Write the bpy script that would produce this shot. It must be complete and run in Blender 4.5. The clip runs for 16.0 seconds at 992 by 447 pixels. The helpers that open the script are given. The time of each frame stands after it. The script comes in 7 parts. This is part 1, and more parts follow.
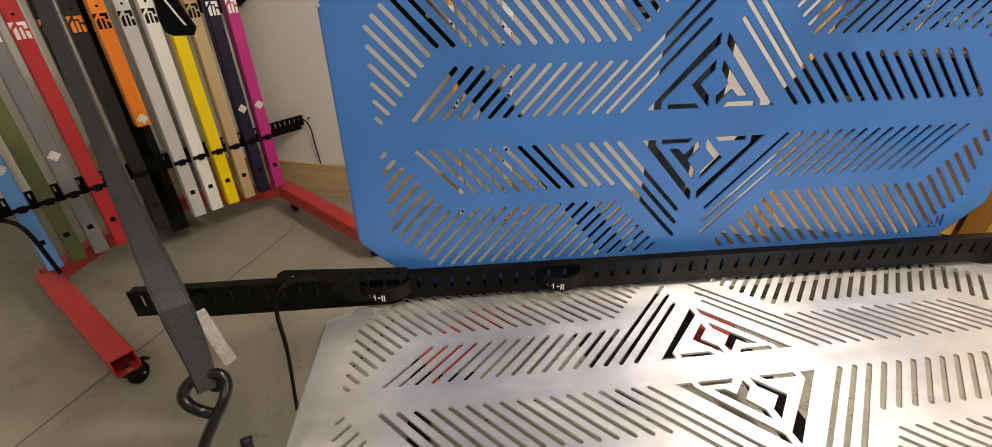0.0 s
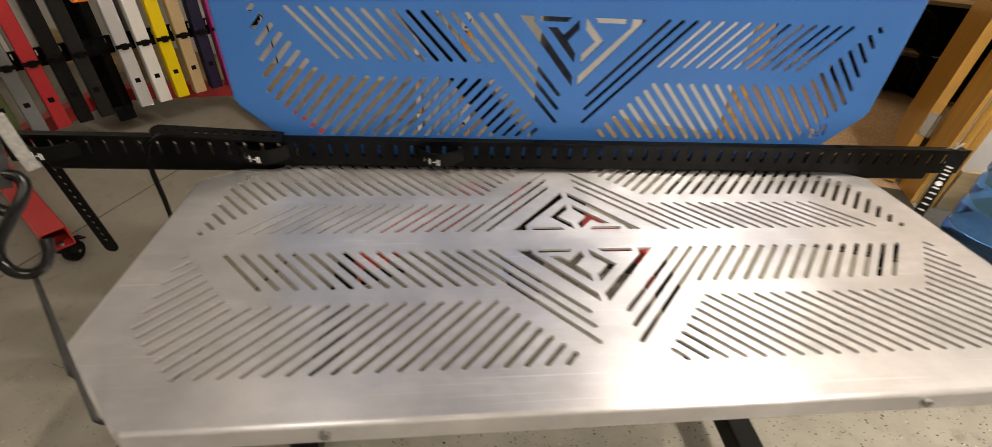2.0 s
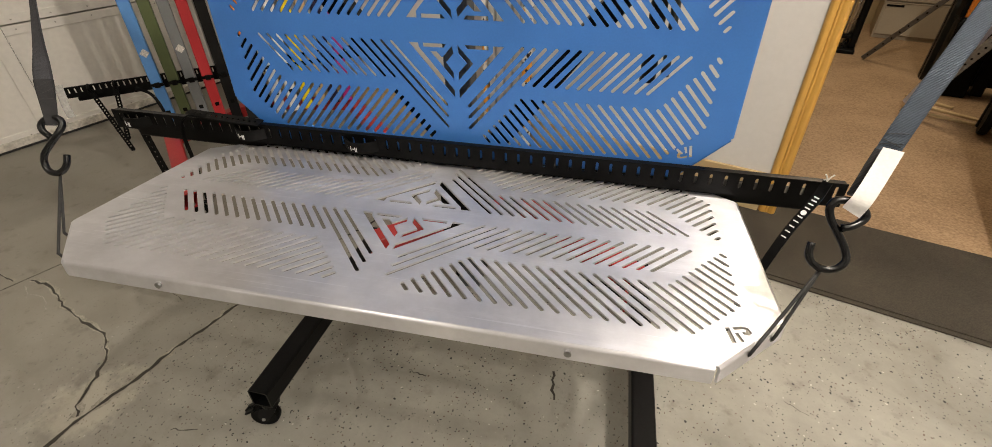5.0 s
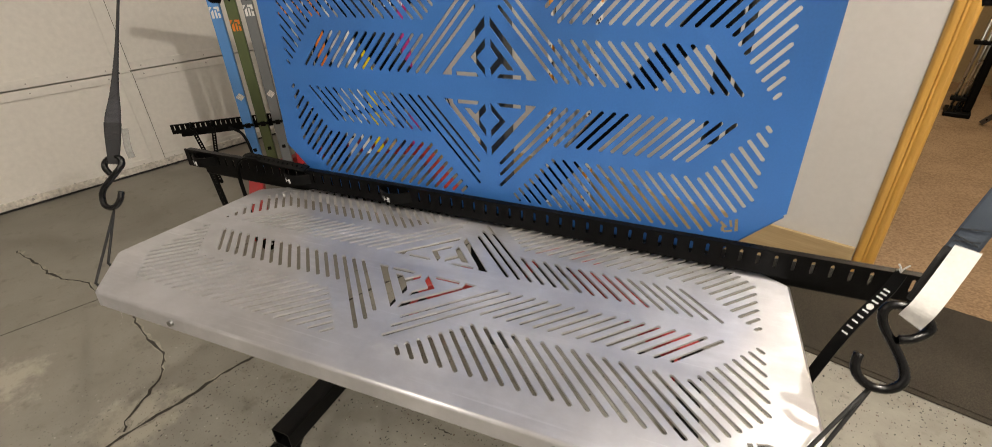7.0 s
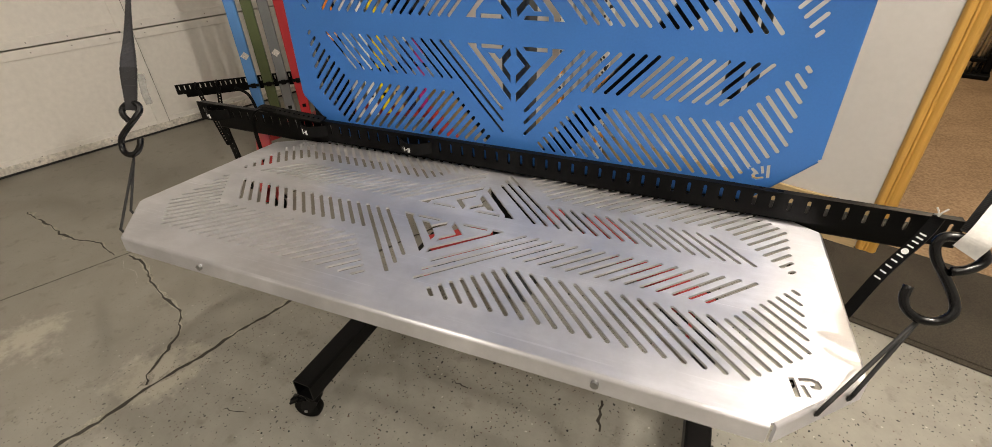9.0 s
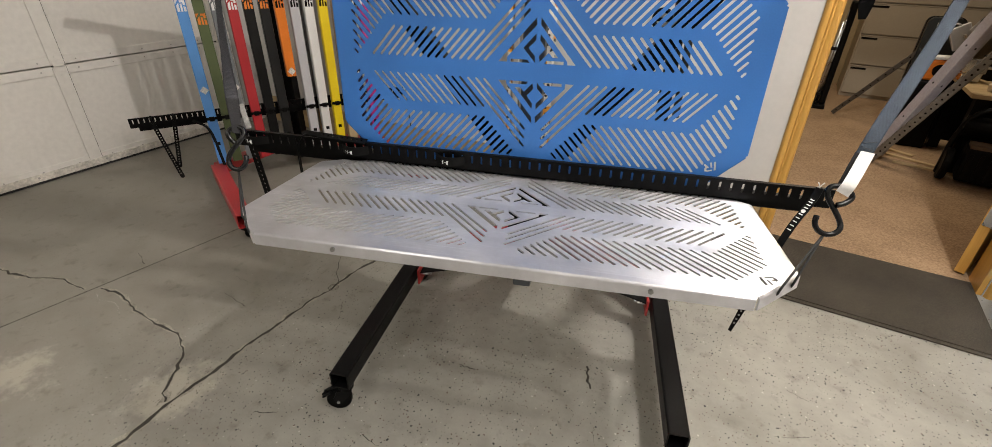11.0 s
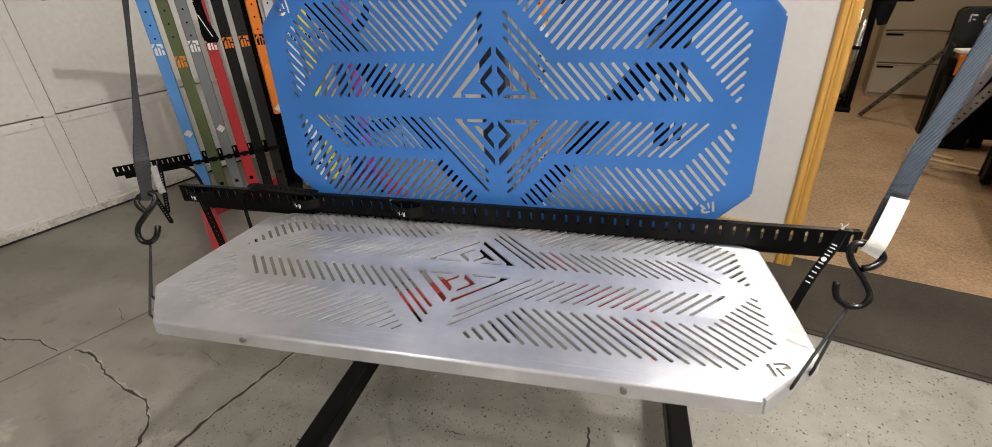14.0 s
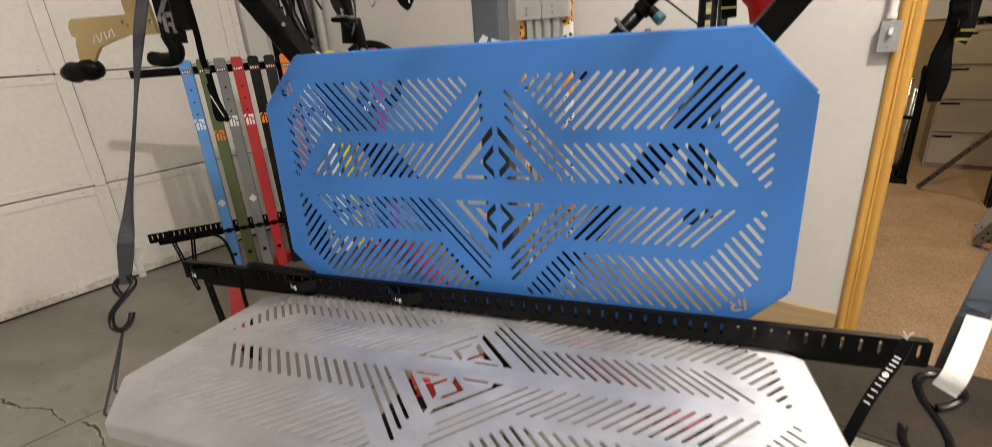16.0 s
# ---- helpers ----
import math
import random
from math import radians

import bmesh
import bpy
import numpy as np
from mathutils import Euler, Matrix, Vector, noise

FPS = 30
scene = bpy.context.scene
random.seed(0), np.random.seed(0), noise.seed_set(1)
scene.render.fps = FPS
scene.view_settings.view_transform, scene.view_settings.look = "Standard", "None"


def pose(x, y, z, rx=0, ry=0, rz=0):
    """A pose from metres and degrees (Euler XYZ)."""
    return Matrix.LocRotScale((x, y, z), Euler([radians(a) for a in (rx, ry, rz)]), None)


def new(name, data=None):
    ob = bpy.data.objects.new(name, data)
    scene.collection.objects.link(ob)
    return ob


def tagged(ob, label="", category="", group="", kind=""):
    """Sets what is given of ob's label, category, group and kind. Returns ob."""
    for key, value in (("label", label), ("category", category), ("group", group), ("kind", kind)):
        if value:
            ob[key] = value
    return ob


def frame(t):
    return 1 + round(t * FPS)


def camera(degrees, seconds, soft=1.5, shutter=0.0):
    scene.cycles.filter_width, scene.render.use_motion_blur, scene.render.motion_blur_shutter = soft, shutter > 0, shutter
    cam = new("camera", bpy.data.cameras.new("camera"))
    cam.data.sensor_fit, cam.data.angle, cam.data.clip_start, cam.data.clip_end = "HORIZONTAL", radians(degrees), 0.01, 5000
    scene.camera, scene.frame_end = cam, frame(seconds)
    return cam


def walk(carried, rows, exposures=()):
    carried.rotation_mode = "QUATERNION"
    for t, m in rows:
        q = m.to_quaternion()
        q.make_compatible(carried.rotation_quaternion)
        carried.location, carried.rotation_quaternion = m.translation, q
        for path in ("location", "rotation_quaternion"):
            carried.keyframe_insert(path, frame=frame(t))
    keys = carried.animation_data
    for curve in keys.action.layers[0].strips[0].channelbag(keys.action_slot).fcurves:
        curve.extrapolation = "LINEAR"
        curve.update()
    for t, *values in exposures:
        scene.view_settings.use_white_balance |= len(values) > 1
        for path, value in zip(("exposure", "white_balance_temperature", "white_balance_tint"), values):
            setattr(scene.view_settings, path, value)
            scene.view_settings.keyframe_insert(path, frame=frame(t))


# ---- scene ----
from mathutils.geometry import tessellate_polygon

cam = camera(90.5, 16.0, soft=0.22, shutter=0.35)
PATH = [
    (0.0, -0.3183, -0.3706, 1.1157, -6.448, -31.385, 0.788),
    (0.5, -0.3126, -0.3635, 1.1153, -8.620, -31.183, 0.223),
    (1.0, -0.3247, -0.3734, 1.0751, -10.053, -34.303, 0.134),
    (1.5, -0.2987, -0.4043, 1.0489, -8.543, -38.079, -0.549),
    (2.0, -0.1653, -0.4440, 1.0577, -5.020, -38.850, -3.219),
    (2.5, -0.0317, -0.5477, 1.0786, -1.913, -36.804, -0.965),
    (3.0, -0.0349, -0.7139, 1.1218, 4.960, -32.774, -2.389),
    (3.5, 0.0114, -0.7746, 1.1457, 6.623, -31.053, -2.002),
    (3.7, 0.0692, -0.7557, 1.1400, 7.076, -31.389, -1.037),
    (5.8, 0.3193, -0.5527, 1.0562, 18.633, -36.348, 1.085),
    (6.0, 0.3311, -0.5498, 1.0443, 20.012, -35.088, 1.410),
    (6.5, 0.3243, -0.5399, 1.1420, 20.936, -28.327, 1.419),
    (7.0, 0.3340, -0.5312, 1.1021, 22.151, -29.844, 1.719),
    (7.5, 0.3222, -0.5342, 1.0713, 21.792, -31.670, 1.235),
    (8.0, 0.3209, -0.5300, 1.0705, 22.059, -32.361, 1.585),
    (8.5, 0.3156, -0.5293, 1.0667, 22.508, -33.030, 1.947),
    (8.7, 0.3147, -0.5307, 1.0663, 22.868, -33.429, 2.002),
    (10.8, 0.1397, -0.8718, 1.1333, 11.888, -30.490, -1.134),
    (11.0, 0.1419, -0.8715, 1.1354, 11.500, -29.753, -1.001),
    (11.5, 0.1333, -0.8860, 1.1386, 10.057, -28.738, -1.630),
    (12.0, 0.1283, -0.8845, 1.1386, 9.150, -28.125, -1.898),
    (12.5, 0.1451, -0.8648, 1.1356, 8.403, -27.887, -1.311),
    (13.0, 0.1422, -0.8522, 1.1333, 7.504, -27.803, -0.135),
    (13.5, 0.1604, -0.7956, 1.1343, 8.437, -27.824, 0.862),
    (14.0, 0.2267, -0.6780, 1.1332, 12.745, -27.959, 2.613),
    (14.5, 0.2487, -0.6294, 1.1546, 14.578, -26.542, 3.517),
    (15.0, 0.2464, -0.5672, 1.1714, 16.073, -15.532, 3.391),
    (15.5, 0.2527, -0.5621, 1.1714, 16.913, -15.399, 3.329),
    (16.0, 0.2702, -0.5707, 1.1332, 17.389, -20.245, 3.577),
]
PLAN = 1.147                      # metres to one unit of the plan
walk(cam, [(t, pose(x * PLAN, y * PLAN, z * PLAN, 90 + pitch, roll, yaw)) for t, x, y, z, yaw, pitch, roll in PATH],
     exposures=[(0.0, 0.02, 7700, 10), (1.5, -0.01, 7900, 10), (2.5, -0.12, 7250, 10), (3.0, 0.23, 7400, 10), (3.5, 0.26, 7450, 10), (6.0, -0.08, 7150, 10), (8.6, -0.03, 7250, 10), (10.9, 0.05, 6700, 10), (12.5, 0.11, 6500, 10), (14.0, 0.07, 6500, 10), (15.0, 0.05, 7000, 10), (16.0, 0.08, 7000, 10)])

# ---------------------------------------------------------------- light
ROOM = -18.5                      # the room stands turned to the tray
RM = pose(0, 0, 0, 0, 0, ROOM)
world = bpy.data.worlds.new("world")
scene.world = world
world.use_nodes = True
world.node_tree.nodes["Background"].inputs[0].default_value = (0.9, 0.95, 1.0, 1)
world.node_tree.nodes["Background"].inputs[1].default_value = 0.05
scene.view_settings.exposure = 0.0


def area_lamp(name, x, y, z, sx, sy, watts, color, turn=0):
    data = bpy.data.lights.new(name, "AREA")
    data.shape, data.size, data.size_y, data.energy, data.color = "RECTANGLE", sx, sy, watts, color
    ob = new(name, data)
    ob.matrix_world = pose(x * PLAN, y * PLAN, z * PLAN, 0, 0, turn)
    return ob


WARM = (1.0, 0.955, 0.90)
key = bpy.data.lights.new("ceiling_bulb", "POINT")
key.energy, key.color, key.shadow_soft_size = 184, WARM, 0.05
new("ceiling_bulb", key).matrix_world = pose(1.20 * PLAN, -0.19 * PLAN, 2.80 * PLAN)
# two unseen fill lamps, added to lift the shadows left by the bulb
for x, y, z, sx, sy, w in ((-0.9, -1.3, 2.86, 0.16, 1.3, 19), (1.4, -1.4, 2.86, 0.16, 1.3, 40)):
    area_lamp("fill_lamp", x, y, z, sx, sy, w, WARM, ROOM)
# unseen warm fill, added so the cabinet and bench come out bright enough
area_lamp("back_room_fill", 1.757, 2.89, 2.3, 0.3, 0.6, 27, (1.0, 0.85, 0.65), ROOM)


# ---------------------------------------------------------------- materials
def nodes_of(name):
    m = bpy.data.materials.new(name)
    m.use_nodes = True
    nt = m.node_tree
    return m, nt, nt.nodes["Principled BSDF"]


def put(nt, kind, **sockets):
    n = nt.nodes.new(kind)
    for k, v in sockets.items():
        n.inputs[k.replace("_", " ")].default_value = v
    return n


def rgb(c):
    return (c[0], c[1], c[2], 1.0)


def surface(name, color, rough=0.5, metal=0.0, vary=0.12, scale=6.0, fine=90.0, bump=0.05, spec=0.5, coat=0.0):
    """Paint, plastic, steel: base colour with broad and fine variation, a little relief."""
    m, nt, b = nodes_of(name)
    L = nt.links.new
    tc = nt.nodes.new("ShaderNodeTexCoord")
    n1 = put(nt, "ShaderNodeTexNoise", Scale=scale, Detail=5.0, Roughness=0.6)
    n2 = put(nt, "ShaderNodeTexNoise", Scale=fine, Detail=3.0)
    L(tc.outputs["Object"], n1.inputs["Vector"])
    L(tc.outputs["Object"], n2.inputs["Vector"])
    add = nt.nodes.new("ShaderNodeMath")
    add.operation = "ADD"
    L(n1.outputs["Fac"], add.inputs[0])
    L(n2.outputs["Fac"], add.inputs[1])
    ramp = nt.nodes.new("ShaderNodeMapRange")
    ramp.inputs["From Min"].default_value, ramp.inputs["From Max"].default_value = 0.7, 1.3
    ramp.inputs["To Min"].default_value, ramp.inputs["To Max"].default_value = 1 - vary, 1 + vary
    L(add.outputs[0], ramp.inputs["Value"])
    mul = nt.nodes.new("ShaderNodeVectorMath")
    mul.operation = "SCALE"
    mul.inputs[0].default_value = color
    L(ramp.outputs[0], mul.inputs["Scale"])
    L(mul.outputs[0], b.inputs["Base Color"])
    rr = nt.nodes.new("ShaderNodeMapRange")
    rr.inputs["From Min"].default_value, rr.inputs["From Max"].default_value = 0.3, 0.7
    rr.inputs["To Min"].default_value, rr.inputs["To Max"].default_value = max(0.03, rough - 0.1), min(1, rough + 0.1)
    L(n1.outputs["Fac"], rr.inputs["Value"])
    L(rr.outputs[0], b.inputs["Roughness"])
    b.inputs["Metallic"].default_value = metal
    b.inputs["Specular IOR Level"].default_value = spec
    b.inputs["Coat Weight"].default_value = coat
    bp = put(nt, "ShaderNodeBump", Strength=bump, Distance=0.002)
    L(n2.outputs["Fac"], bp.inputs["Height"])
    L(bp.outputs[0], b.inputs["Normal"])
    return m


def aluminium(name):
    """Mill-finish sheet: rolled along its length, smudged, scuffed and finely scratched."""
    m, nt, b = nodes_of(name)
    L = nt.links.new
    tc = nt.nodes.new("ShaderNodeTexCoord")

    def stretched(scale, turn, size, detail, rough=0.6):
        mp = put(nt, "ShaderNodeMapping", Scale=scale, Rotation=(0, 0, turn))
        L(tc.outputs["Object"], mp.inputs["Vector"])
        n = put(nt, "ShaderNodeTexNoise", Scale=size, Detail=detail, Roughness=rough)
        L(mp.outputs[0], n.inputs["Vector"])
        return n.outputs["Fac"]

    def mapped(v, a, b2, c, d2):
        n = nt.nodes.new("ShaderNodeMapRange")
        n.inputs["From Min"].default_value, n.inputs["From Max"].default_value = a, b2
        n.inputs["To Min"].default_value, n.inputs["To Max"].default_value = c, d2
        L(v, n.inputs["Value"])
        return n.outputs[0]

    def math2(op, p, q):
        n = nt.nodes.new("ShaderNodeMath")
        n.operation = op
        for k, v in enumerate((p, q)):
            if isinstance(v, float):
                n.inputs[k].default_value = v
            else:
                L(v, n.inputs[k])
        return n.outputs[0]

    rolled = stretched((3.0, 420.0, 3.0), 0.0, 1.0, 4.0)
    smudge = stretched((1.0, 1.0, 1.0), 0.0, 7.0, 7.0, 0.68)
    swipe = stretched((5.0, 22.0, 5.0), 0.6, 1.0, 6.0, 0.7)
    swipe2 = stretched((5.0, 26.0, 5.0), -0.9, 1.0, 6.0, 0.7)
    hair = mapped(stretched((4.0, 300.0, 4.0), 0.5, 1.0, 2.0), 0.66, 0.72, 0.0, 1.0)
    hair2 = mapped(stretched((4.0, 260.0, 4.0), -1.1, 1.0, 2.0), 0.67, 0.73, 0.0, 1.0)
    shade = math2("ADD", mapped(smudge, 0.35, 0.65, 0.62, 0.79), mapped(swipe, 0.5, 0.75, 0.0, 0.13))
    shade = math2("ADD", shade, math2("MULTIPLY", math2("ADD", hair, hair2), 0.10))
    tint = nt.nodes.new("ShaderNodeCombineColor")
    L(shade, tint.inputs[0])
    L(shade, tint.inputs[1])
    L(math2("MULTIPLY", shade, 1.06), tint.inputs[2])
    L(tint.outputs[0], b.inputs["Base Color"])
    rough = math2("ADD", mapped(smudge, 0.3, 0.7, 0.32, 0.44), mapped(swipe2, 0.5, 0.72, 0.0, 0.12))
    L(math2("ADD", rough, math2("MULTIPLY", hair, 0.08)), b.inputs["Roughness"])
    b.inputs["Metallic"].default_value = 0.86
    b.inputs["Anisotropic"].default_value = 0.86
    vt = nt.nodes.new("ShaderNodeVectorTransform")
    vt.vector_type, vt.convert_from, vt.convert_to = "VECTOR", "OBJECT", "WORLD"
    vt.inputs[0].default_value = (0, 1, 0)
    L(vt.outputs[0], b.inputs["Tangent"])
    bp = put(nt, "ShaderNodeBump", Strength=0.10, Distance=0.001)
    L(math2("ADD", rolled, math2("MULTIPLY", swipe, 0.6)), bp.inputs["Height"])
    L(bp.outputs[0], b.inputs["Normal"])
    return m


def concrete(name):
    """Grey epoxy floor paint over old concrete with black and white flakes, stains and bare patches."""
    m, nt, b = nodes_of(name)
    L = nt.links.new
    tc = nt.nodes.new("ShaderNodeTexCoord")
    big = put(nt, "ShaderNodeTexNoise", Scale=1.3, Detail=8.0, Roughness=0.62)
    mid = put(nt, "ShaderNodeTexNoise", Scale=9.0, Detail=8.0, Roughness=0.7)
    fine = put(nt, "ShaderNodeTexNoise", Scale=160.0, Detail=3.0)
    for n in (big, mid, fine):
        L(tc.outputs["Object"], n.inputs["Vector"])
    cr = nt.nodes.new("ShaderNodeValToRGB")
    e = cr.color_ramp.elements
    e[0].position, e[0].color = 0.28, (0.205, 0.197, 0.173, 1)
    e[1].position, e[1].color = 0.72, (0.40, 0.388, 0.348, 1)
    mixf = nt.nodes.new("ShaderNodeMath")
    mixf.operation = "MULTIPLY_ADD"
    mixf.inputs[1].default_value = 0.5
    half = nt.nodes.new("ShaderNodeMath")
    half.operation = "MULTIPLY"
    half.inputs[1].default_value = 0.5
    L(big.outputs["Fac"], half.inputs[0])
    L(mid.outputs["Fac"], mixf.inputs[0])
    L(half.outputs[0], mixf.inputs[2])
    L(mixf.outputs[0], cr.inputs["Fac"])
    # a rubbed, chalky patch beside the cracks
    off = nt.nodes.new("ShaderNodeVectorMath")
    off.operation = "DISTANCE"
    off.inputs[1].default_value = (-0.87, -0.38, 0.0)
    L(tc.outputs["Object"], off.inputs[0])
    off2 = nt.nodes.new("ShaderNodeVectorMath")
    off2.operation = "DISTANCE"
    off2.inputs[1].default_value = (-1.33, -0.60, 0.0)
    L(tc.outputs["Object"], off2.inputs[0])
    nearest = nt.nodes.new("ShaderNodeMath")
    nearest.operation = "MINIMUM"
    L(off.outputs["Value"], nearest.inputs[0])
    L(off2.outputs["Value"], nearest.inputs[1])
    near = nt.nodes.new("ShaderNodeMath")
    near.operation = "MULTIPLY_ADD"
    near.inputs[1].default_value, near.inputs[2].default_value = -2.6, 0.44
    L(nearest.outputs[0], near.inputs[0])
    patch = nt.nodes.new("ShaderNodeMath")
    patch.operation = "ADD"
    L(near.outputs[0], patch.inputs[0])
    L(mid.outputs["Fac"], patch.inputs[1])
    step = nt.nodes.new("ShaderNodeMapRange")
    step.inputs["From Min"].default_value, step.inputs["From Max"].default_value = 0.62, 0.80
    step.inputs["To Max"].default_value = 0.7
    L(patch.outputs[0], step.inputs["Value"])
    chalk = nt.nodes.new("ShaderNodeMix")
    chalk.data_type = "RGBA"
    L(step.outputs[0], chalk.inputs["Factor"])
    chalk.inputs["B"].default_value = (0.46, 0.43, 0.36, 1)
    # dark tyre smears and stains
    smear = put(nt, "ShaderNodeTexNoise", Scale=2.1, Detail=7.0, Roughness=0.58, Distortion=0.5)
    L(tc.outputs["Object"], smear.inputs["Vector"])
    sm = nt.nodes.new("ShaderNodeMapRange")
    sm.inputs["From Min"].default_value, sm.inputs["From Max"].default_value = 0.50, 0.70
    sm.inputs["To Max"].default_value = 0.55
    L(smear.outputs["Fac"], sm.inputs["Value"])
    dirt = nt.nodes.new("ShaderNodeMix")
    dirt.data_type = "RGBA"
    L(sm.outputs[0], dirt.inputs["Factor"])
    L(cr.outputs[0], dirt.inputs["A"])
    dirt.inputs["B"].default_value = (0.12, 0.112, 0.095, 1)
    # the paint is worn and browner towards the garage door
    sx = nt.nodes.new("ShaderNodeSeparateXYZ")
    L(tc.outputs["Object"], sx.inputs[0])
    keep = nt.nodes.new("ShaderNodeMapRange")
    keep.inputs["From Min"].default_value, keep.inputs["From Max"].default_value = -1.25, -0.55
    keep.inputs["To Min"].default_value, keep.inputs["To Max"].default_value = 0.18, 1.0
    L(sx.outputs["X"], keep.inputs["Value"])
    wear = nt.nodes.new("ShaderNodeMapRange")
    wear.inputs["From Min"].default_value, wear.inputs["From Max"].default_value = -0.35, -1.4
    wear.inputs["To Max"].default_value = 0.55
    L(sx.outputs["X"], wear.inputs["Value"])
    brown = nt.nodes.new("ShaderNodeMix")
    brown.data_type = "RGBA"
    L(wear.outputs[0], brown.inputs["Factor"])
    L(dirt.outputs["Result"], brown.inputs["A"])
    brown.inputs["B"].default_value = (0.205, 0.182, 0.148, 1)
    spots = put(nt, "ShaderNodeTexNoise", Scale=17.0, Detail=6.0, Roughness=0.62)
    L(tc.outputs["Object"], spots.inputs["Vector"])
    sp = nt.nodes.new("ShaderNodeMapRange")
    sp.inputs["From Min"].default_value, sp.inputs["From Max"].default_value = 0.57, 0.72
    sp.inputs["To Max"].default_value = 0.48
    L(spots.outputs["Fac"], sp.inputs["Value"])
    grime = nt.nodes.new("ShaderNodeMix")
    grime.data_type = "RGBA"
    L(sp.outputs[0], grime.inputs["Factor"])
    L(brown.outputs["Result"], chalk.inputs["A"])
    L(chalk.outputs["Result"], grime.inputs["A"])
    grime.inputs["B"].default_value = (0.105, 0.095, 0.080, 1)
    last = grime.outputs["Result"]
    # paint flakes: sparse cells of two sizes
    wob = put(nt, "ShaderNodeTexNoise", Scale=70.0, Detail=2.0)
    L(tc.outputs["Object"], wob.inputs["Vector"])
    wv = nt.nodes.new("ShaderNodeVectorMath")
    wv.operation = "SCALE"
    wv.inputs["Scale"].default_value = 0.012
    L(wob.outputs["Color"], wv.inputs[0])
    for scale, limit, col, seed in ((44.0, 0.135, (0.012, 0.012, 0.012, 1), 0.0), (36.0, 0.085, (0.54, 0.52, 0.475, 1), 7.3), (80.0, 0.17, (0.035, 0.035, 0.032, 1), 3.1), (66.0, 0.14, (0.11, 0.065, 0.05, 1), 5.7)):
        clus = put(nt, "ShaderNodeTexNoise", Scale=4.5, Detail=4.0, Roughness=0.7)
        mp = put(nt, "ShaderNodeMapping", Location=(seed, seed * 0.7, 0))
        L(tc.outputs["Object"], mp.inputs["Vector"])
        L(mp.outputs[0], clus.inputs["Vector"])
        ad = nt.nodes.new("ShaderNodeVectorMath")
        ad.operation = "ADD"
        L(mp.outputs[0], ad.inputs[0])
        L(wv.outputs[0], ad.inputs[1])
        vo = put(nt, "ShaderNodeTexVoronoi", Scale=scale)
        vo.voronoi_dimensions = "2D"
        L(ad.outputs[0], vo.inputs["Vector"])
        sep = nt.nodes.new("ShaderNodeSeparateColor")
        L(vo.outputs["Color"], sep.inputs[0])
        size = nt.nodes.new("ShaderNodeMath")
        size.operation = "MULTIPLY"
        size.inputs[1].default_value = limit
        L(sep.outputs[1], size.inputs[0])
        lt = nt.nodes.new("ShaderNodeMath")
        lt.operation = "LESS_THAN"
        L(vo.outputs["Distance"], lt.inputs[0])
        L(size.outputs[0], lt.inputs[1])
        pick = nt.nodes.new("ShaderNodeMath")
        pick.operation = "GREATER_THAN"
        # a cell carries a flake where its own draw beats the local sparseness
        few = nt.nodes.new("ShaderNodeMapRange")
        few.inputs["From Min"].default_value, few.inputs["From Max"].default_value = 0.35, 0.65
        few.inputs["To Min"].default_value, few.inputs["To Max"].default_value = (0.98, 0.62) if col[0] > 0.3 else (0.95, 0.38)
        L(clus.outputs["Fac"], few.inputs["Value"])
        L(sep.outputs[0], pick.inputs[0])
        L(few.outputs[0], pick.inputs[1])
        both = nt.nodes.new("ShaderNodeMath")
        both.operation = "MULTIPLY"
        L(lt.outputs[0], both.inputs[0])
        L(pick.outputs[0], both.inputs[1])
        worn = nt.nodes.new("ShaderNodeMath")
        worn.operation = "MULTIPLY"
        L(both.outputs[0], worn.inputs[0])
        L(keep.outputs[0], worn.inputs[1])
        mx = nt.nodes.new("ShaderNodeMix")
        mx.data_type = "RGBA"
        L(worn.outputs[0], mx.inputs["Factor"])
        L(last, mx.inputs["A"])
        mx.inputs["B"].default_value = col
        last = mx.outputs["Result"]
    L(last, b.inputs["Base Color"])
    rr = nt.nodes.new("ShaderNodeMapRange")
    rr.inputs["To Min"].default_value, rr.inputs["To Max"].default_value = 0.35, 0.75
    L(mid.outputs["Fac"], rr.inputs["Value"])
    L(rr.outputs[0], b.inputs["Roughness"])
    bp = put(nt, "ShaderNodeBump", Strength=0.12, Distance=0.002)
    L(fine.outputs["Fac"], bp.inputs["Height"])
    L(bp.outputs[0], b.inputs["Normal"])
    return m


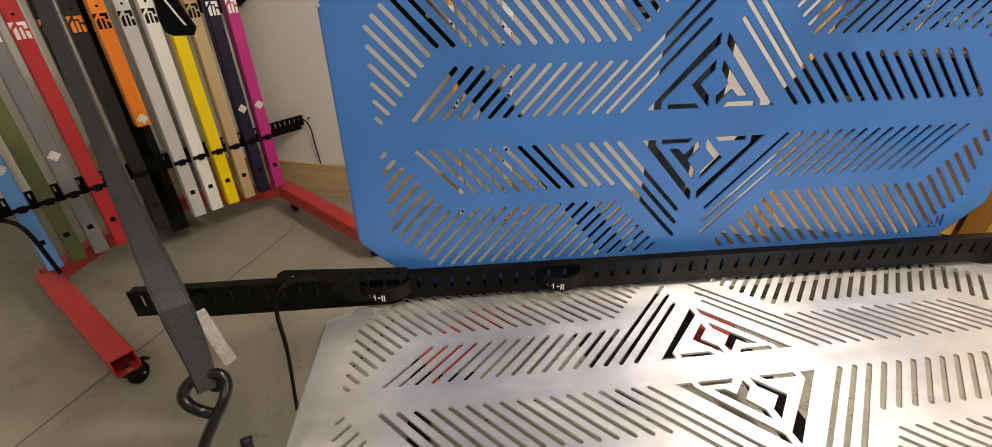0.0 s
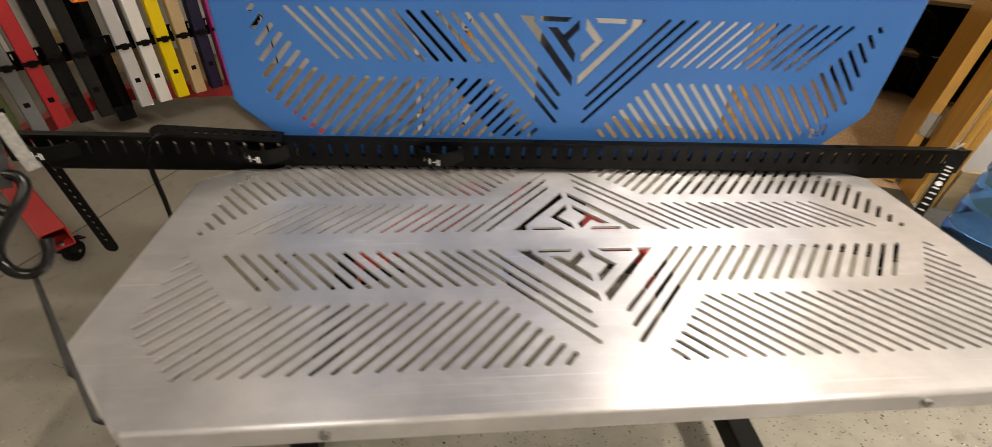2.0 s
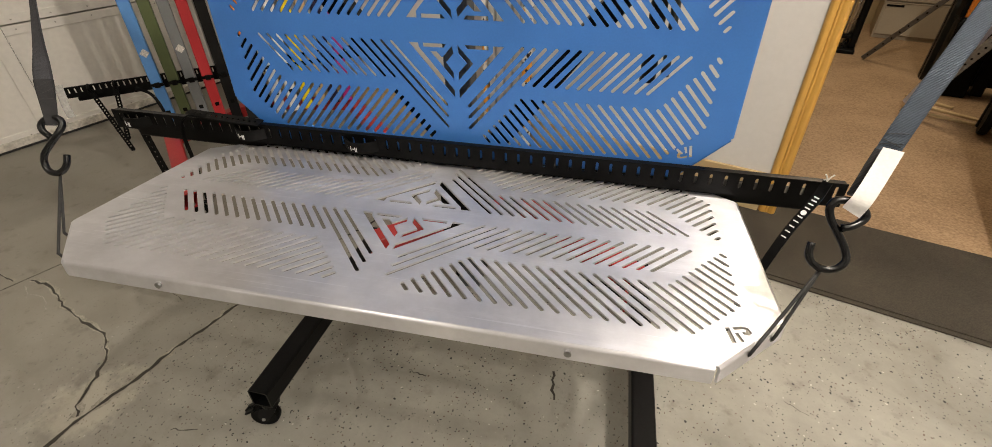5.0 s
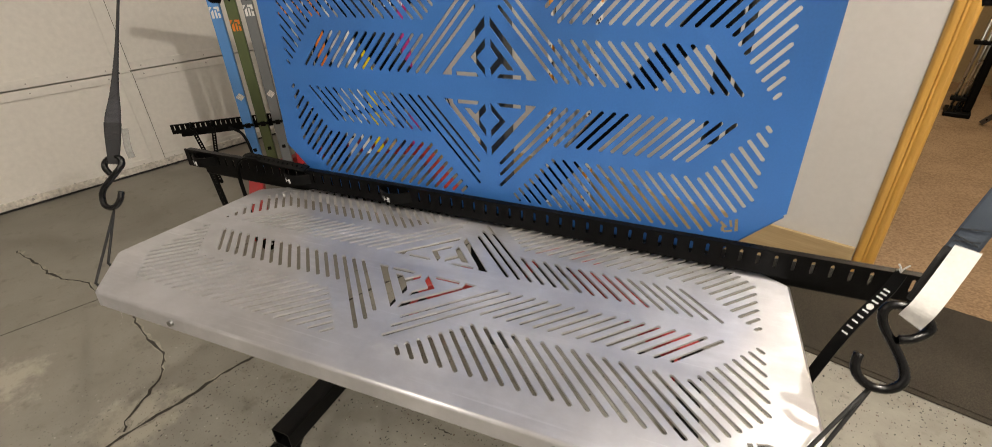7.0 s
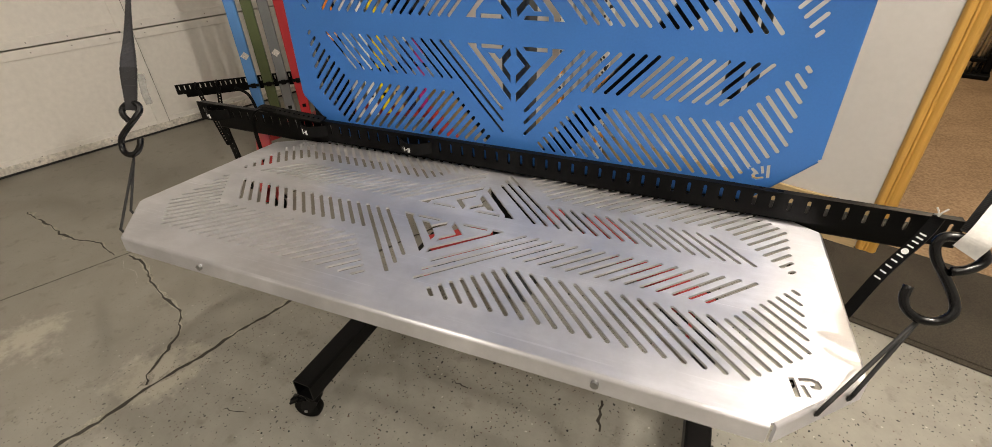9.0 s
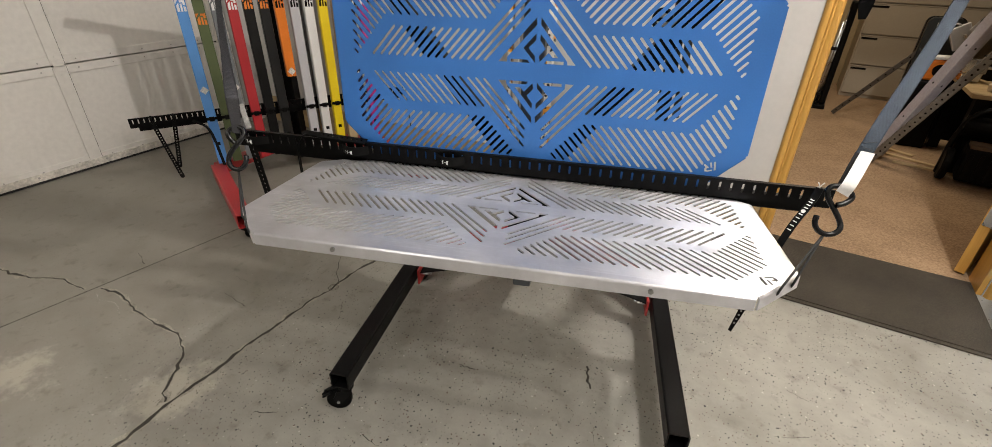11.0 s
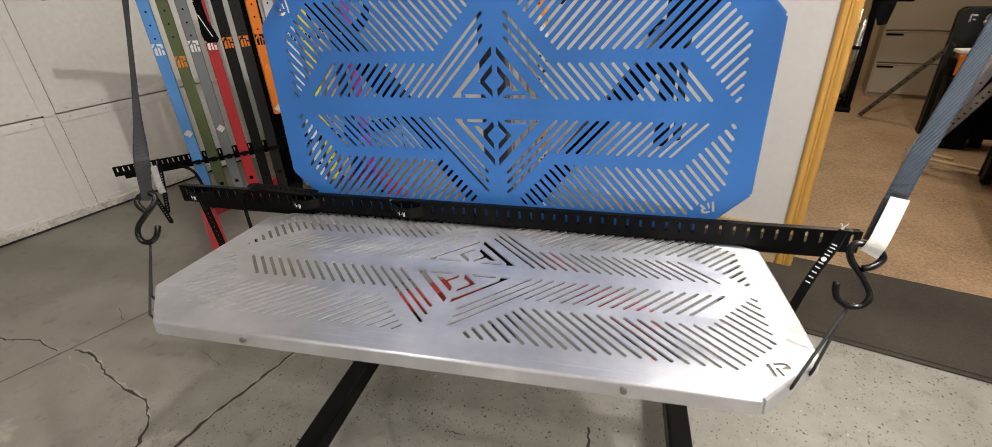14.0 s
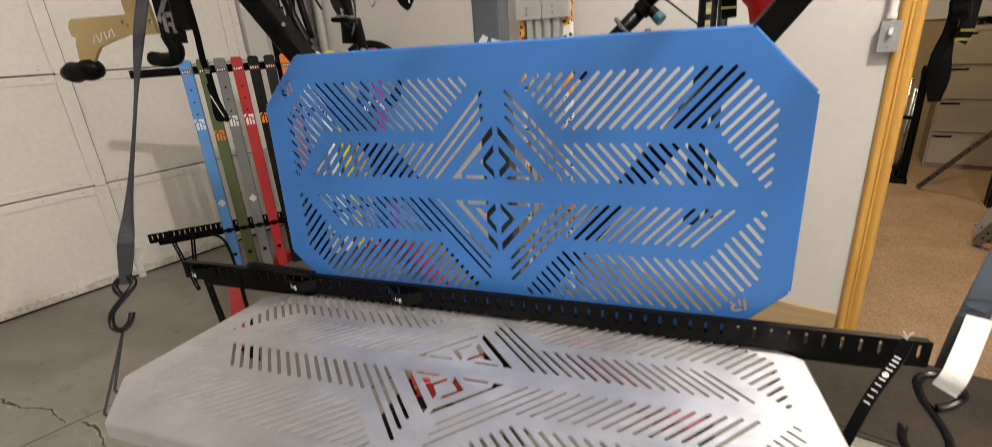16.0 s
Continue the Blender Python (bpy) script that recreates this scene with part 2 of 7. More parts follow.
def fabric(name, c1, c2, weave=350.0, bump=0.5, rough=0.95, stretch=(1, 1, 1)):
    """Webbing, carpet, rubber-backed pile: fine tufts with a broad fade."""
    m, nt, b = nodes_of(name)
    L = nt.links.new
    tc = nt.nodes.new("ShaderNodeTexCoord")
    mp = put(nt, "ShaderNodeMapping", Scale=stretch)
    L(tc.outputs["Object"], mp.inputs["Vector"])
    n1 = put(nt, "ShaderNodeTexNoise", Scale=weave, Detail=2.0)
    n2 = put(nt, "ShaderNodeTexNoise", Scale=3.5, Detail=5.0)
    L(mp.outputs[0], n1.inputs["Vector"])
    L(tc.outputs["Object"], n2.inputs["Vector"])
    av = nt.nodes.new("ShaderNodeMath")
    av.operation = "MULTIPLY_ADD"
    av.inputs[1].default_value = 0.6
    hf = nt.nodes.new("ShaderNodeMath")
    hf.operation = "MULTIPLY"
    hf.inputs[1].default_value = 0.4
    L(n2.outputs["Fac"], hf.inputs[0])
    L(n1.outputs["Fac"], av.inputs[0])
    L(hf.outputs[0], av.inputs[2])
    cr = nt.nodes.new("ShaderNodeValToRGB")
    cr.color_ramp.elements[0].position, cr.color_ramp.elements[0].color = 0.32, rgb(c1)
    cr.color_ramp.elements[1].position, cr.color_ramp.elements[1].color = 0.68, rgb(c2)
    L(av.outputs[0], cr.inputs["Fac"])
    L(cr.outputs[0], b.inputs["Base Color"])
    b.inputs["Roughness"].default_value = rough
    b.inputs["Specular IOR Level"].default_value = 0.25
    bp = put(nt, "ShaderNodeBump", Strength=bump, Distance=0.0015)
    L(n1.outputs["Fac"], bp.inputs["Height"])
    L(bp.outputs[0], b.inputs["Normal"])
    return m


def webbing(name, c1, c2, pitch=0.0016, rough=0.75, spec=0.25):
    """Woven strap: cross ribs along its length, darker selvedges, faded patches."""
    m, nt, b = nodes_of(name)
    L = nt.links.new
    tc = nt.nodes.new("ShaderNodeTexCoord")
    sep = nt.nodes.new("ShaderNodeSeparateXYZ")
    L(tc.outputs["UV"], sep.inputs[0])
    grain = put(nt, "ShaderNodeTexNoise", Scale=900.0, Detail=2.0)
    L(tc.outputs["UV"], grain.inputs["Vector"])
    fade = put(nt, "ShaderNodeTexNoise", Scale=28.0, Detail=4.0)
    L(tc.outputs["UV"], fade.inputs["Vector"])

    def calc(op, p, q=0.0):
        n = nt.nodes.new("ShaderNodeMath")
        n.operation = op
        for k, v in enumerate((p, q)):
            if isinstance(v, float):
                n.inputs[k].default_value = v
            else:
                L(v, n.inputs[k])
        return n.outputs[0]

    wave = calc("SINE", calc("ADD", calc("MULTIPLY", sep.outputs["X"], 2 * math.pi / pitch), calc("MULTIPLY", grain.outputs["Fac"], 2.0)))
    ribs = calc("ADD", calc("MULTIPLY", wave, 0.28), 0.28)
    tone = calc("ADD", ribs, calc("MULTIPLY", fade.outputs["Fac"], 0.45))
    edge = calc("GREATER_THAN", calc("ABSOLUTE", sep.outputs["Y"]), 0.0088)
    tone = calc("MULTIPLY", tone, calc("SUBTRACT", 1.0, calc("MULTIPLY", edge, 0.45)))
    mx = nt.nodes.new("ShaderNodeMix")
    mx.data_type = "RGBA"
    L(tone, mx.inputs["Factor"])
    mx.inputs["A"].default_value, mx.inputs["B"].default_value = rgb(c1), rgb(c2)
    L(mx.outputs["Result"], b.inputs["Base Color"])
    b.inputs["Roughness"].default_value = rough
    b.inputs["Specular IOR Level"].default_value = spec
    bp = put(nt, "ShaderNodeBump", Strength=0.5, Distance=0.0008)
    L(ribs, bp.inputs["Height"])
    L(bp.outputs[0], b.inputs["Normal"])
    return m


def wood(name, c1, c2, along=2, rings=14.0, rough=0.35, coat=0.3):
    m, nt, b = nodes_of(name)
    L = nt.links.new
    tc = nt.nodes.new("ShaderNodeTexCoord")
    sc = [16.0, 16.0, 16.0]
    sc[along] = 0.9
    mp = put(nt, "ShaderNodeMapping", Scale=tuple(sc))
    L(tc.outputs["Object"], mp.inputs["Vector"])
    n1 = put(nt, "ShaderNodeTexNoise", Scale=rings / 10, Detail=7.0, Roughness=0.6, Distortion=1.2)
    L(mp.outputs[0], n1.inputs["Vector"])
    n2 = put(nt, "ShaderNodeTexNoise", Scale=14.0, Detail=4.0)
    L(mp.outputs[0], n2.inputs["Vector"])
    av = nt.nodes.new("ShaderNodeMath")
    av.operation = "MULTIPLY_ADD"
    av.inputs[1].default_value = 0.3
    hf = nt.nodes.new("ShaderNodeMath")
    hf.operation = "MULTIPLY"
    hf.inputs[1].default_value = 0.7
    L(n1.outputs["Fac"], hf.inputs[0])
    L(n2.outputs["Fac"], av.inputs[0])
    L(hf.outputs[0], av.inputs[2])
    cr = nt.nodes.new("ShaderNodeValToRGB")
    cr.color_ramp.elements[0].position, cr.color_ramp.elements[0].color = 0.33, rgb(c1)
    cr.color_ramp.elements[1].position, cr.color_ramp.elements[1].color = 0.66, rgb(c2)
    L(av.outputs[0], cr.inputs["Fac"])
    L(cr.outputs[0], b.inputs["Base Color"])
    b.inputs["Roughness"].default_value = rough
    b.inputs["Coat Weight"].default_value = coat
    bp = put(nt, "ShaderNodeBump", Strength=0.08, Distance=0.002)
    L(n2.outputs["Fac"], bp.inputs["Height"])
    L(bp.outputs[0], b.inputs["Normal"])
    return m


def spotted(name):
    """White tape printed with orange patches and black-ringed spots."""
    m, nt, b = nodes_of(name)
    L = nt.links.new
    tc = nt.nodes.new("ShaderNodeTexCoord")
    vo = put(nt, "ShaderNodeTexVoronoi", Scale=50.0)
    L(tc.outputs["Object"], vo.inputs["Vector"])
    no = put(nt, "ShaderNodeTexNoise", Scale=13.0, Detail=1.0)
    L(tc.outputs["Object"], no.inputs["Vector"])
    cr = nt.nodes.new("ShaderNodeValToRGB")
    cr.color_ramp.interpolation = "CONSTANT"
    e = cr.color_ramp.elements
    e[0].position, e[0].color = 0.0, (0.85, 0.82, 0.78, 1)
    e[1].position, e[1].color = 0.56, (0.85, 0.36, 0.05, 1)
    L(no.outputs["Fac"], cr.inputs["Fac"])
    sp = nt.nodes.new("ShaderNodeValToRGB")
    sp.color_ramp.interpolation = "CONSTANT"
    sp.color_ramp.elements[0].position, sp.color_ramp.elements[0].color = 0.0, (1, 1, 1, 1)
    sp.color_ramp.elements[1].position, sp.color_ramp.elements[1].color = 0.33, (0, 0, 0, 1)
    L(vo.outputs["Distance"], sp.inputs["Fac"])
    dk = nt.nodes.new("ShaderNodeMix")
    dk.data_type = "RGBA"
    L(sp.outputs[0], dk.inputs["Factor"])
    L(cr.outputs[0], dk.inputs["A"])
    dk.inputs["B"].default_value = (0.03, 0.02, 0.02, 1)
    L(dk.outputs["Result"], b.inputs["Base Color"])
    b.inputs["Roughness"].default_value = 0.35
    return m


def water_plastic(name, color, rough=0.08):
    m, nt, b = nodes_of(name)
    b.inputs["Base Color"].default_value = rgb(color)
    b.inputs["Transmission Weight"].default_value = 0.93
    b.inputs["Roughness"].default_value = rough
    b.inputs["IOR"].default_value = 1.35
    return m


M_FLOOR = concrete("painted_concrete")
M_CRACK = surface("crack_dirt", (0.045, 0.040, 0.033), 0.95, 0, 0.4, 20, 200, 0.4)
M_CHIP = surface("bare_chipped_concrete", (0.31, 0.29, 0.245), 0.9, 0, 0.45, 26, 180, 0.4)
M_CHALK = surface("chalk_line", (0.33, 0.315, 0.28), 0.95, 0, 0.5, 40, 300, 0.2)
M_JOINT = surface("joint_dirt", (0.125, 0.115, 0.097), 0.95, 0, 0.6, 16, 120, 0.3)
M_CARPET = fabric("tan_carpet", (0.20, 0.13, 0.075), (0.42, 0.29, 0.18), 120, 0.8)
M_MAT = fabric("charcoal_mat", (0.020, 0.017, 0.013), (0.072, 0.061, 0.047), 300, 0.7)
M_WALL = surface("white_wall_paint", (0.63, 0.615, 0.595), 0.6, 0, 0.03, 2.0, 60, 0.05)
M_DOORSKIN = surface("white_door_steel", (0.80, 0.775, 0.73), 0.45, 0, 0.06, 1.5, 40, 0.06)
M_DULL = surface("dull_zinc", (0.40, 0.385, 0.36), 0.55, 0.3, 0.15, 30, 200, 0.1)
M_GRUB = surface("grubby_white_rail", (0.62, 0.585, 0.53), 0.6, 0, 0.34, 14, 70, 0.2)
# black of the door's rubber seal, also of its painted shadow strips
M_SEAL_SHADE = surface("black_seal_and_shade", (0.02, 0.02, 0.02), 0.8)
M_CASING = wood("golden_oak_casing", (0.50, 0.265, 0.055), (0.64, 0.36, 0.085))
M_BASEB = wood("raw_plywood_base", (0.36, 0.25, 0.12), (0.56, 0.42, 0.24), 0, 10, 0.7, 0)
M_DARKWOOD = wood("dirty_brown_wood", (0.06, 0.035, 0.02), (0.13, 0.08, 0.045), 0, 8, 0.7, 0)
M_CEIL = surface("ceiling_paint", (0.80, 0.79, 0.77), 0.8, 0, 0.04, 2, 60, 0.1)
M_ALU = aluminium("brushed_aluminium")
M_BLUE = surface("blue_powder_coat", (0.034, 0.163, 0.495), 0.36, 0, 0.05, 3, 300, 0.04)
M_BLACK = surface("black_powder_coat", (0.0022, 0.0022, 0.0024), 0.34, 0, 0.2, 9, 350, 0.12, 0.11)
M_SATIN = surface("satin_black_steel", (0.0036, 0.0036, 0.0040), 0.38, 0, 0.3, 7, 200, 0.08, 0.15)
M_GREY = surface("grey_powder_coat", (0.075, 0.083, 0.095), 0.45, 0, 0.1, 6, 300, 0.1)
M_RED = surface("red_paint", (0.42, 0.030, 0.030), 0.4, 0, 0.12, 5, 150, 0.08)
M_RUBBER = surface("black_rubber", (0.0026, 0.0026, 0.0026), 0.5, 0, 0.2, 14, 200, 0.15, 0.11)
M_HOOK = surface("black_coated_steel", (0.0035, 0.0035, 0.004), 0.2, 0, 0.2, 15, 200, 0.1, 0.28, 0.0)
M_ZINC = surface("zinc_steel", (0.62, 0.62, 0.64), 0.3, 1.0, 0.12, 12, 200, 0.05)
M_WEB = webbing("grey_webbing", (0.006, 0.006, 0.008), (0.068, 0.069, 0.079))
M_WEBBLUE = webbing("blue_grey_webbing", (0.010, 0.014, 0.020), (0.062, 0.082, 0.112))
M_WEBEND = webbing("soiled_webbing", (0.003, 0.003, 0.004), (0.030, 0.029, 0.031))
M_WEBK = webbing("black_webbing", (0.0014, 0.0014, 0.0015), (0.0045, 0.0045, 0.005), 0.0014, 0.8, 0.05)
M_TAG = surface("white_label_cloth", (0.72, 0.71, 0.69), 0.6, 0, 0.08, 25, 300, 0.2)
M_TAGOLD = surface("grubby_label_cloth", (0.19, 0.186, 0.175), 0.8, 0, 0.35, 60, 300, 0.2)
M_PRINT = surface("white_print", (0.75, 0.75, 0.75), 0.6, 0, 0.15, 60, 300, 0.0)
M_CORD = surface("black_cord", (0.012, 0.012, 0.0125), 0.7, 0, 0.3, 60, 500, 0.4)
M_STEEL = surface("galvanised_steel", (0.33, 0.33, 0.33), 0.45, 1.0, 0.25, 14, 120, 0.08)
M_FILE = surface("tan_cabinet_enamel", (0.38, 0.33, 0.26), 0.45, 0, 0.05, 3, 90, 0.05)
M_TEAL = surface("teal_plastic", (0.015, 0.10, 0.13), 0.35)
M_ORANGE = surface("orange_paint", (0.72, 0.20, 0.02), 0.45, 0, 0.1)
M_YELLOW = surface("yellow_thread", (0.6, 0.5, 0.1), 0.8)
M_GOLD = surface("tan_gloss_plate", (0.50, 0.37, 0.18), 0.20, 0.35, 0.10, 8, 200, 0.03, 0.6)
M_MILL = surface("mill_aluminium", (0.60, 0.60, 0.61), 0.38, 0.55, 0.08, 10, 150, 0.04)
M_SPOT = spotted("spotted_tape")
M_BOTTLE = water_plastic("blue_polycarbonate", (0.14, 0.42, 1.0), 0.06)
M_YWALL = surface("tan_wall_paint", (0.42, 0.33, 0.20), 0.7, 0, 0.08, 2, 60, 0.1)
M_LAMP = nodes_of("lamp_diffuser")[0]
M_LAMP.node_tree.nodes["Principled BSDF"].inputs["Emission Color"].default_value = (1, 0.94, 0.84, 1)
M_LAMP.node_tree.nodes["Principled BSDF"].inputs["Emission Strength"].default_value = 3.0


# ---------------------------------------------------------------- mesh helpers
def thing(name, label, category, m=None, group="", kind=""):
    ob = new(name)
    ob.empty_display_size = 0.05
    if m is not None:
        ob.matrix_world = m
    return tagged(ob, label, category, group, kind)


def mesh_of(name, bm, material, smooth=False):
    me = bpy.data.meshes.new(name)
    bmesh.ops.recalc_face_normals(bm, faces=bm.faces)
    if smooth:
        for f in bm.faces:
            f.smooth = True
    bm.to_mesh(me)
    bm.free()
    me.materials.append(material)
    return me


def part(name, bm, material, parent, label="", m=None, smooth=False):
    ob = new(name, mesh_of(name, bm, material, smooth))
    ob.parent = parent
    if m is not None:
        ob.matrix_local = m
    return tagged(ob, label)


def solid(name, bm, material, label, category, m=None, group="", kind="", smooth=False):
    ob = new(name, mesh_of(name, bm, material, smooth))
    if m is not None:
        ob.matrix_world = m
    return tagged(ob, label, category, group, kind)


def box(bm, x0, x1, y0, y1, z0, z1, bevel=0.0, m=None, seg=2):
    r = bmesh.ops.create_cube(bm, size=1.0)
    vs = r["verts"]
    bmesh.ops.transform(bm, matrix=Matrix.Translation(((x0 + x1) / 2, (y0 + y1) / 2, (z0 + z1) / 2)) @ Matrix.Diagonal((x1 - x0, y1 - y0, z1 - z0, 1)), verts=vs)
    if bevel:
        es = list({e for v in vs for e in v.link_edges})
        rb = bmesh.ops.bevel(bm, geom=es, offset=bevel, segments=seg, affect="EDGES", profile=0.5)
        vs = list({v for f in rb["faces"] for v in f.verts} | {v for v in vs if v.is_valid})
    if m is not None:
        bmesh.ops.transform(bm, matrix=m, verts=vs)
    return vs


def new_box(*a, **k):
    bm = bmesh.new()
    box(bm, *a, **k)
    return bm


def frame_to(a, b, up=(0, 0, 1)):
    """A pose at a whose z runs to b, and whose y is near up."""
    a, b = Vector(a), Vector(b)
    z = (b - a).normalized()
    x = Vector(up).cross(z)
    if x.length < 1e-4:
        x = Vector((1, 0, 0))
    x.normalize()
    y = z.cross(x)
    return Matrix.Translation(a) @ Matrix((x, y, z)).transposed().to_4x4()


def tube_ring(bm, w, h, t, length, r=0.006, m=None):
    """A square hollow section along z, open at both ends."""
    def loop(w, h, r, z):
        pts = []
        for cx, cy, a0 in ((w / 2 - r, h / 2 - r, 0), (-w / 2 + r, h / 2 - r, 90), (-w / 2 + r, -h / 2 + r, 180), (w / 2 - r, -h / 2 + r, 270)):
            for k in range(4):
                a = radians(a0 + 30 * k)
                pts.append(bm.verts.new((cx + r * math.cos(a), cy + r * math.sin(a), z)))
        return pts
    loops = [loop(w, h, r, 0), loop(w, h, r, length), loop(w - 2 * t, h - 2 * t, max(r - t, 0.001), length), loop(w - 2 * t, h - 2 * t, max(r - t, 0.001), 0)]
    n = len(loops[0])
    for a in range(4):
        p0, p1 = loops[a], loops[(a + 1) % 4]
        for i in range(n):
            bm.faces.new((p0[i], p0[(i + 1) % n], p1[(i + 1) % n], p1[i]))
    vs = [v for lp in loops for v in lp]
    if m is not None:
        bmesh.ops.transform(bm, matrix=m, verts=vs)
    return vs


def cyl(bm, a, b, r, seg=16, r2=None, caps=True):
    m = frame_to(a, b)
    length = (Vector(b) - Vector(a)).length
    r2 = r if r2 is None else r2
    lo = [bm.verts.new(m @ Vector((r * math.cos(2 * math.pi * i / seg), r * math.sin(2 * math.pi * i / seg), 0))) for i in range(seg)]
    hi = [bm.verts.new(m @ Vector((r2 * math.cos(2 * math.pi * i / seg), r2 * math.sin(2 * math.pi * i / seg), length))) for i in range(seg)]
    for i in range(seg):
        bm.faces.new((lo[i], lo[(i + 1) % seg], hi[(i + 1) % seg], hi[i]))
    if caps:
        bm.faces.new(lo[::-1])
        bm.faces.new(hi)
    return lo + hi


def new_cyl(*a, **k):
    bm = bmesh.new()
    cyl(bm, *a, **k)
    return bm


def sweep(bm, pts, r, seg=10, closed=False, flat=None, up=(0, 0, 1)):
    """A round rod (or, with flat=(w, t), a flat strip) along points."""
    pts = [Vector(p) for p in pts]
    n = len(pts)
    rings, last = [], None
    for i, p in enumerate(pts):
        a = pts[(i - 1) % n] if closed or i else p
        b = pts[(i + 1) % n] if closed or i < n - 1 else p
        z = (b - a).normalized()
        if last is None:
            x = Vector(up).cross(z)
            if x.length < 1e-3:
                x = Vector((1, 0, 0)).cross(z)
        else:
            x = last - z * last.dot(z)
        x.normalize()
        last = x
        y = z.cross(x)
        if flat:
            w, t = flat
            ring = [bm.verts.new(p + x * sx * w / 2 + y * sy * t / 2) for sx, sy in ((1, 1), (-1, 1), (-1, -1), (1, -1))]
        else:
            ring = [bm.verts.new(p + (x * math.cos(2 * math.pi * k / seg) + y * math.sin(2 * math.pi * k / seg)) * r) for k in range(seg)]
        rings.append(ring)
    m = len(rings[0])
    for i in range(n if closed else n - 1):
        p0, p1 = rings[i], rings[(i + 1) % n]
        for k in range(m):
            bm.faces.new((p0[k], p0[(k + 1) % m], p1[(k + 1) % m], p1[k]))
    if not closed:
        bm.faces.new(rings[0][::-1])
        bm.faces.new(rings[-1])


def swept(pts, r, **k):
    bm = bmesh.new()
    sweep(bm, pts, r, **k)
    return bm


def curve_pts(ctrl, n=8):
    """A smooth line through control points."""
    c = [Vector(p) for p in ctrl]
    c = [c[0] * 2 - c[1]] + c + [c[-1] * 2 - c[-2]]
    out = []
    for i in range(1, len(c) - 2):
        p0, p1, p2, p3 = c[i - 1:i + 3]
        for k in range(n):
            t = k / n
            out.append(0.5 * ((2 * p1) + (p2 - p0) * t + (2 * p0 - 5 * p1 + 4 * p2 - p3) * t * t + (3 * p1 - p0 - 3 * p2 + p3) * t ** 3))
    out.append(c[-2])
    return out


def lathe(bm, profile, seg=28, m=None):
    rings = [[bm.verts.new((r * math.cos(2 * math.pi * i / seg), r * math.sin(2 * math.pi * i / seg), z)) for i in range(seg)] for r, z in profile]
    for a, b in zip(rings, rings[1:]):
        for i in range(seg):
            bm.faces.new((a[i], a[(i + 1) % seg], b[(i + 1) % seg], b[i]))
    bm.faces.new(rings[0][::-1])
    bm.faces.new(rings[-1])
    if m is not None:
        bmesh.ops.transform(bm, matrix=m, verts=[v for r in rings for v in r])


def plate(bm, outer, holes, z0, z1):
    """A flat sheet in xy with holes through it, from z0 to z1."""
    loops = [outer] + holes
    flat = [Vector((x, y, 0)) for lp in loops for x, y in lp]
    tris = tessellate_polygon([[Vector((x, y, 0)) for x, y in lp] for lp in loops])
    lo = [bm.verts.new((v.x, v.y, z0)) for v in flat]
    hi = [bm.verts.new((v.x, v.y, z1)) for v in flat]
    for t in tris:
        if len(set(t)) == 3:
            bm.faces.new([hi[i] for i in t])
            bm.faces.new([lo[i] for i in reversed(t)])
    k = 0
    for lp in loops:
        n = len(lp)
        for i in range(n):
            a, b = k + i, k + (i + 1) % n
            bm.faces.new((lo[a], lo[b], hi[b], hi[a]))
        k += n


# ---------------------------------------------------------------- the room
def wall_with_door(name, b0, b1, a0, a1, z1, d0, d1, dz, material):
    bm = bmesh.new()
    box(bm, a0, d0, b0, b1, 0, z1)
    box(bm, d1, a1, b0, b1, 0, z1)
    box(bm, d0, d1, b0, b1, dz, z1)
    return solid(name, bm, material, "smooth white painted garage wall", "wall", RM, kind="structure")


WALL_B = 1.44
GAR_A = -2.80
DOOR0, DOOR1 = 0.538, 1.285
CEIL = 2.95
solid("floor", new_box(-3.2, 3.4, -3.4, WALL_B + 0.02, -0.1, 0.0), M_FLOOR, "grey painted concrete floor with flakes and cracks", "floor", RM, kind="structure")
solid("floor_back_room", new_box(-0.6, 4.6, WALL_B + 0.02, 6.2, -0.1, 0.004), M_CARPET, "worn tan carpet in the back room", "carpet", RM, kind="structure")
wall_with_door("wall_north", WALL_B, WALL_B + 0.11, GAR_A - 0.2, 3.4, CEIL, DOOR0 - 0.014, DOOR1, 2.08, M_WALL)
solid("wall_east", new_box(3.4, 3.5, -3.4, WALL_B + 0.11, 0, CEIL), M_WALL, "plain white garage wall", "wall", RM, kind="structure")
solid("wall_south", new_box(GAR_A - 0.2, 3.5, -3.5, -3.4, 0, CEIL), M_WALL, "plain white garage wall", "wall", RM, kind="structure")
solid("ceiling", new_box(GAR_A - 0.2, 3.5, -3.5, WALL_B + 0.11, CEIL, CEIL + 0.1), M_CEIL, "plain painted ceiling", "ceiling", RM, kind="structure")
solid("wall_back_room_north", new_box(-0.7, 4.7, 5.05, 5.15, 0, CEIL), M_YWALL, "tan painted wall of the back room", "wall", RM, kind="structure")
solid("wall_back_room_east", new_box(4.6, 4.7, WALL_B + 0.11, 5.1, 0, CEIL), M_YWALL, "tan painted wall of the back room", "wall", RM, kind="structure")
solid("wall_back_room_west", new_box(-0.7, -0.6, WALL_B + 0.11, 5.1, 0, CEIL), M_YWALL, "tan painted wall of the back room", "wall", RM, kind="structure")
solid("ceiling_back_room", new_box(-0.7, 4.7, WALL_B + 0.11, 5.15, CEIL, CEIL + 0.1), M_CEIL, "plain ceiling of the back room", "ceiling", RM, kind="structure")


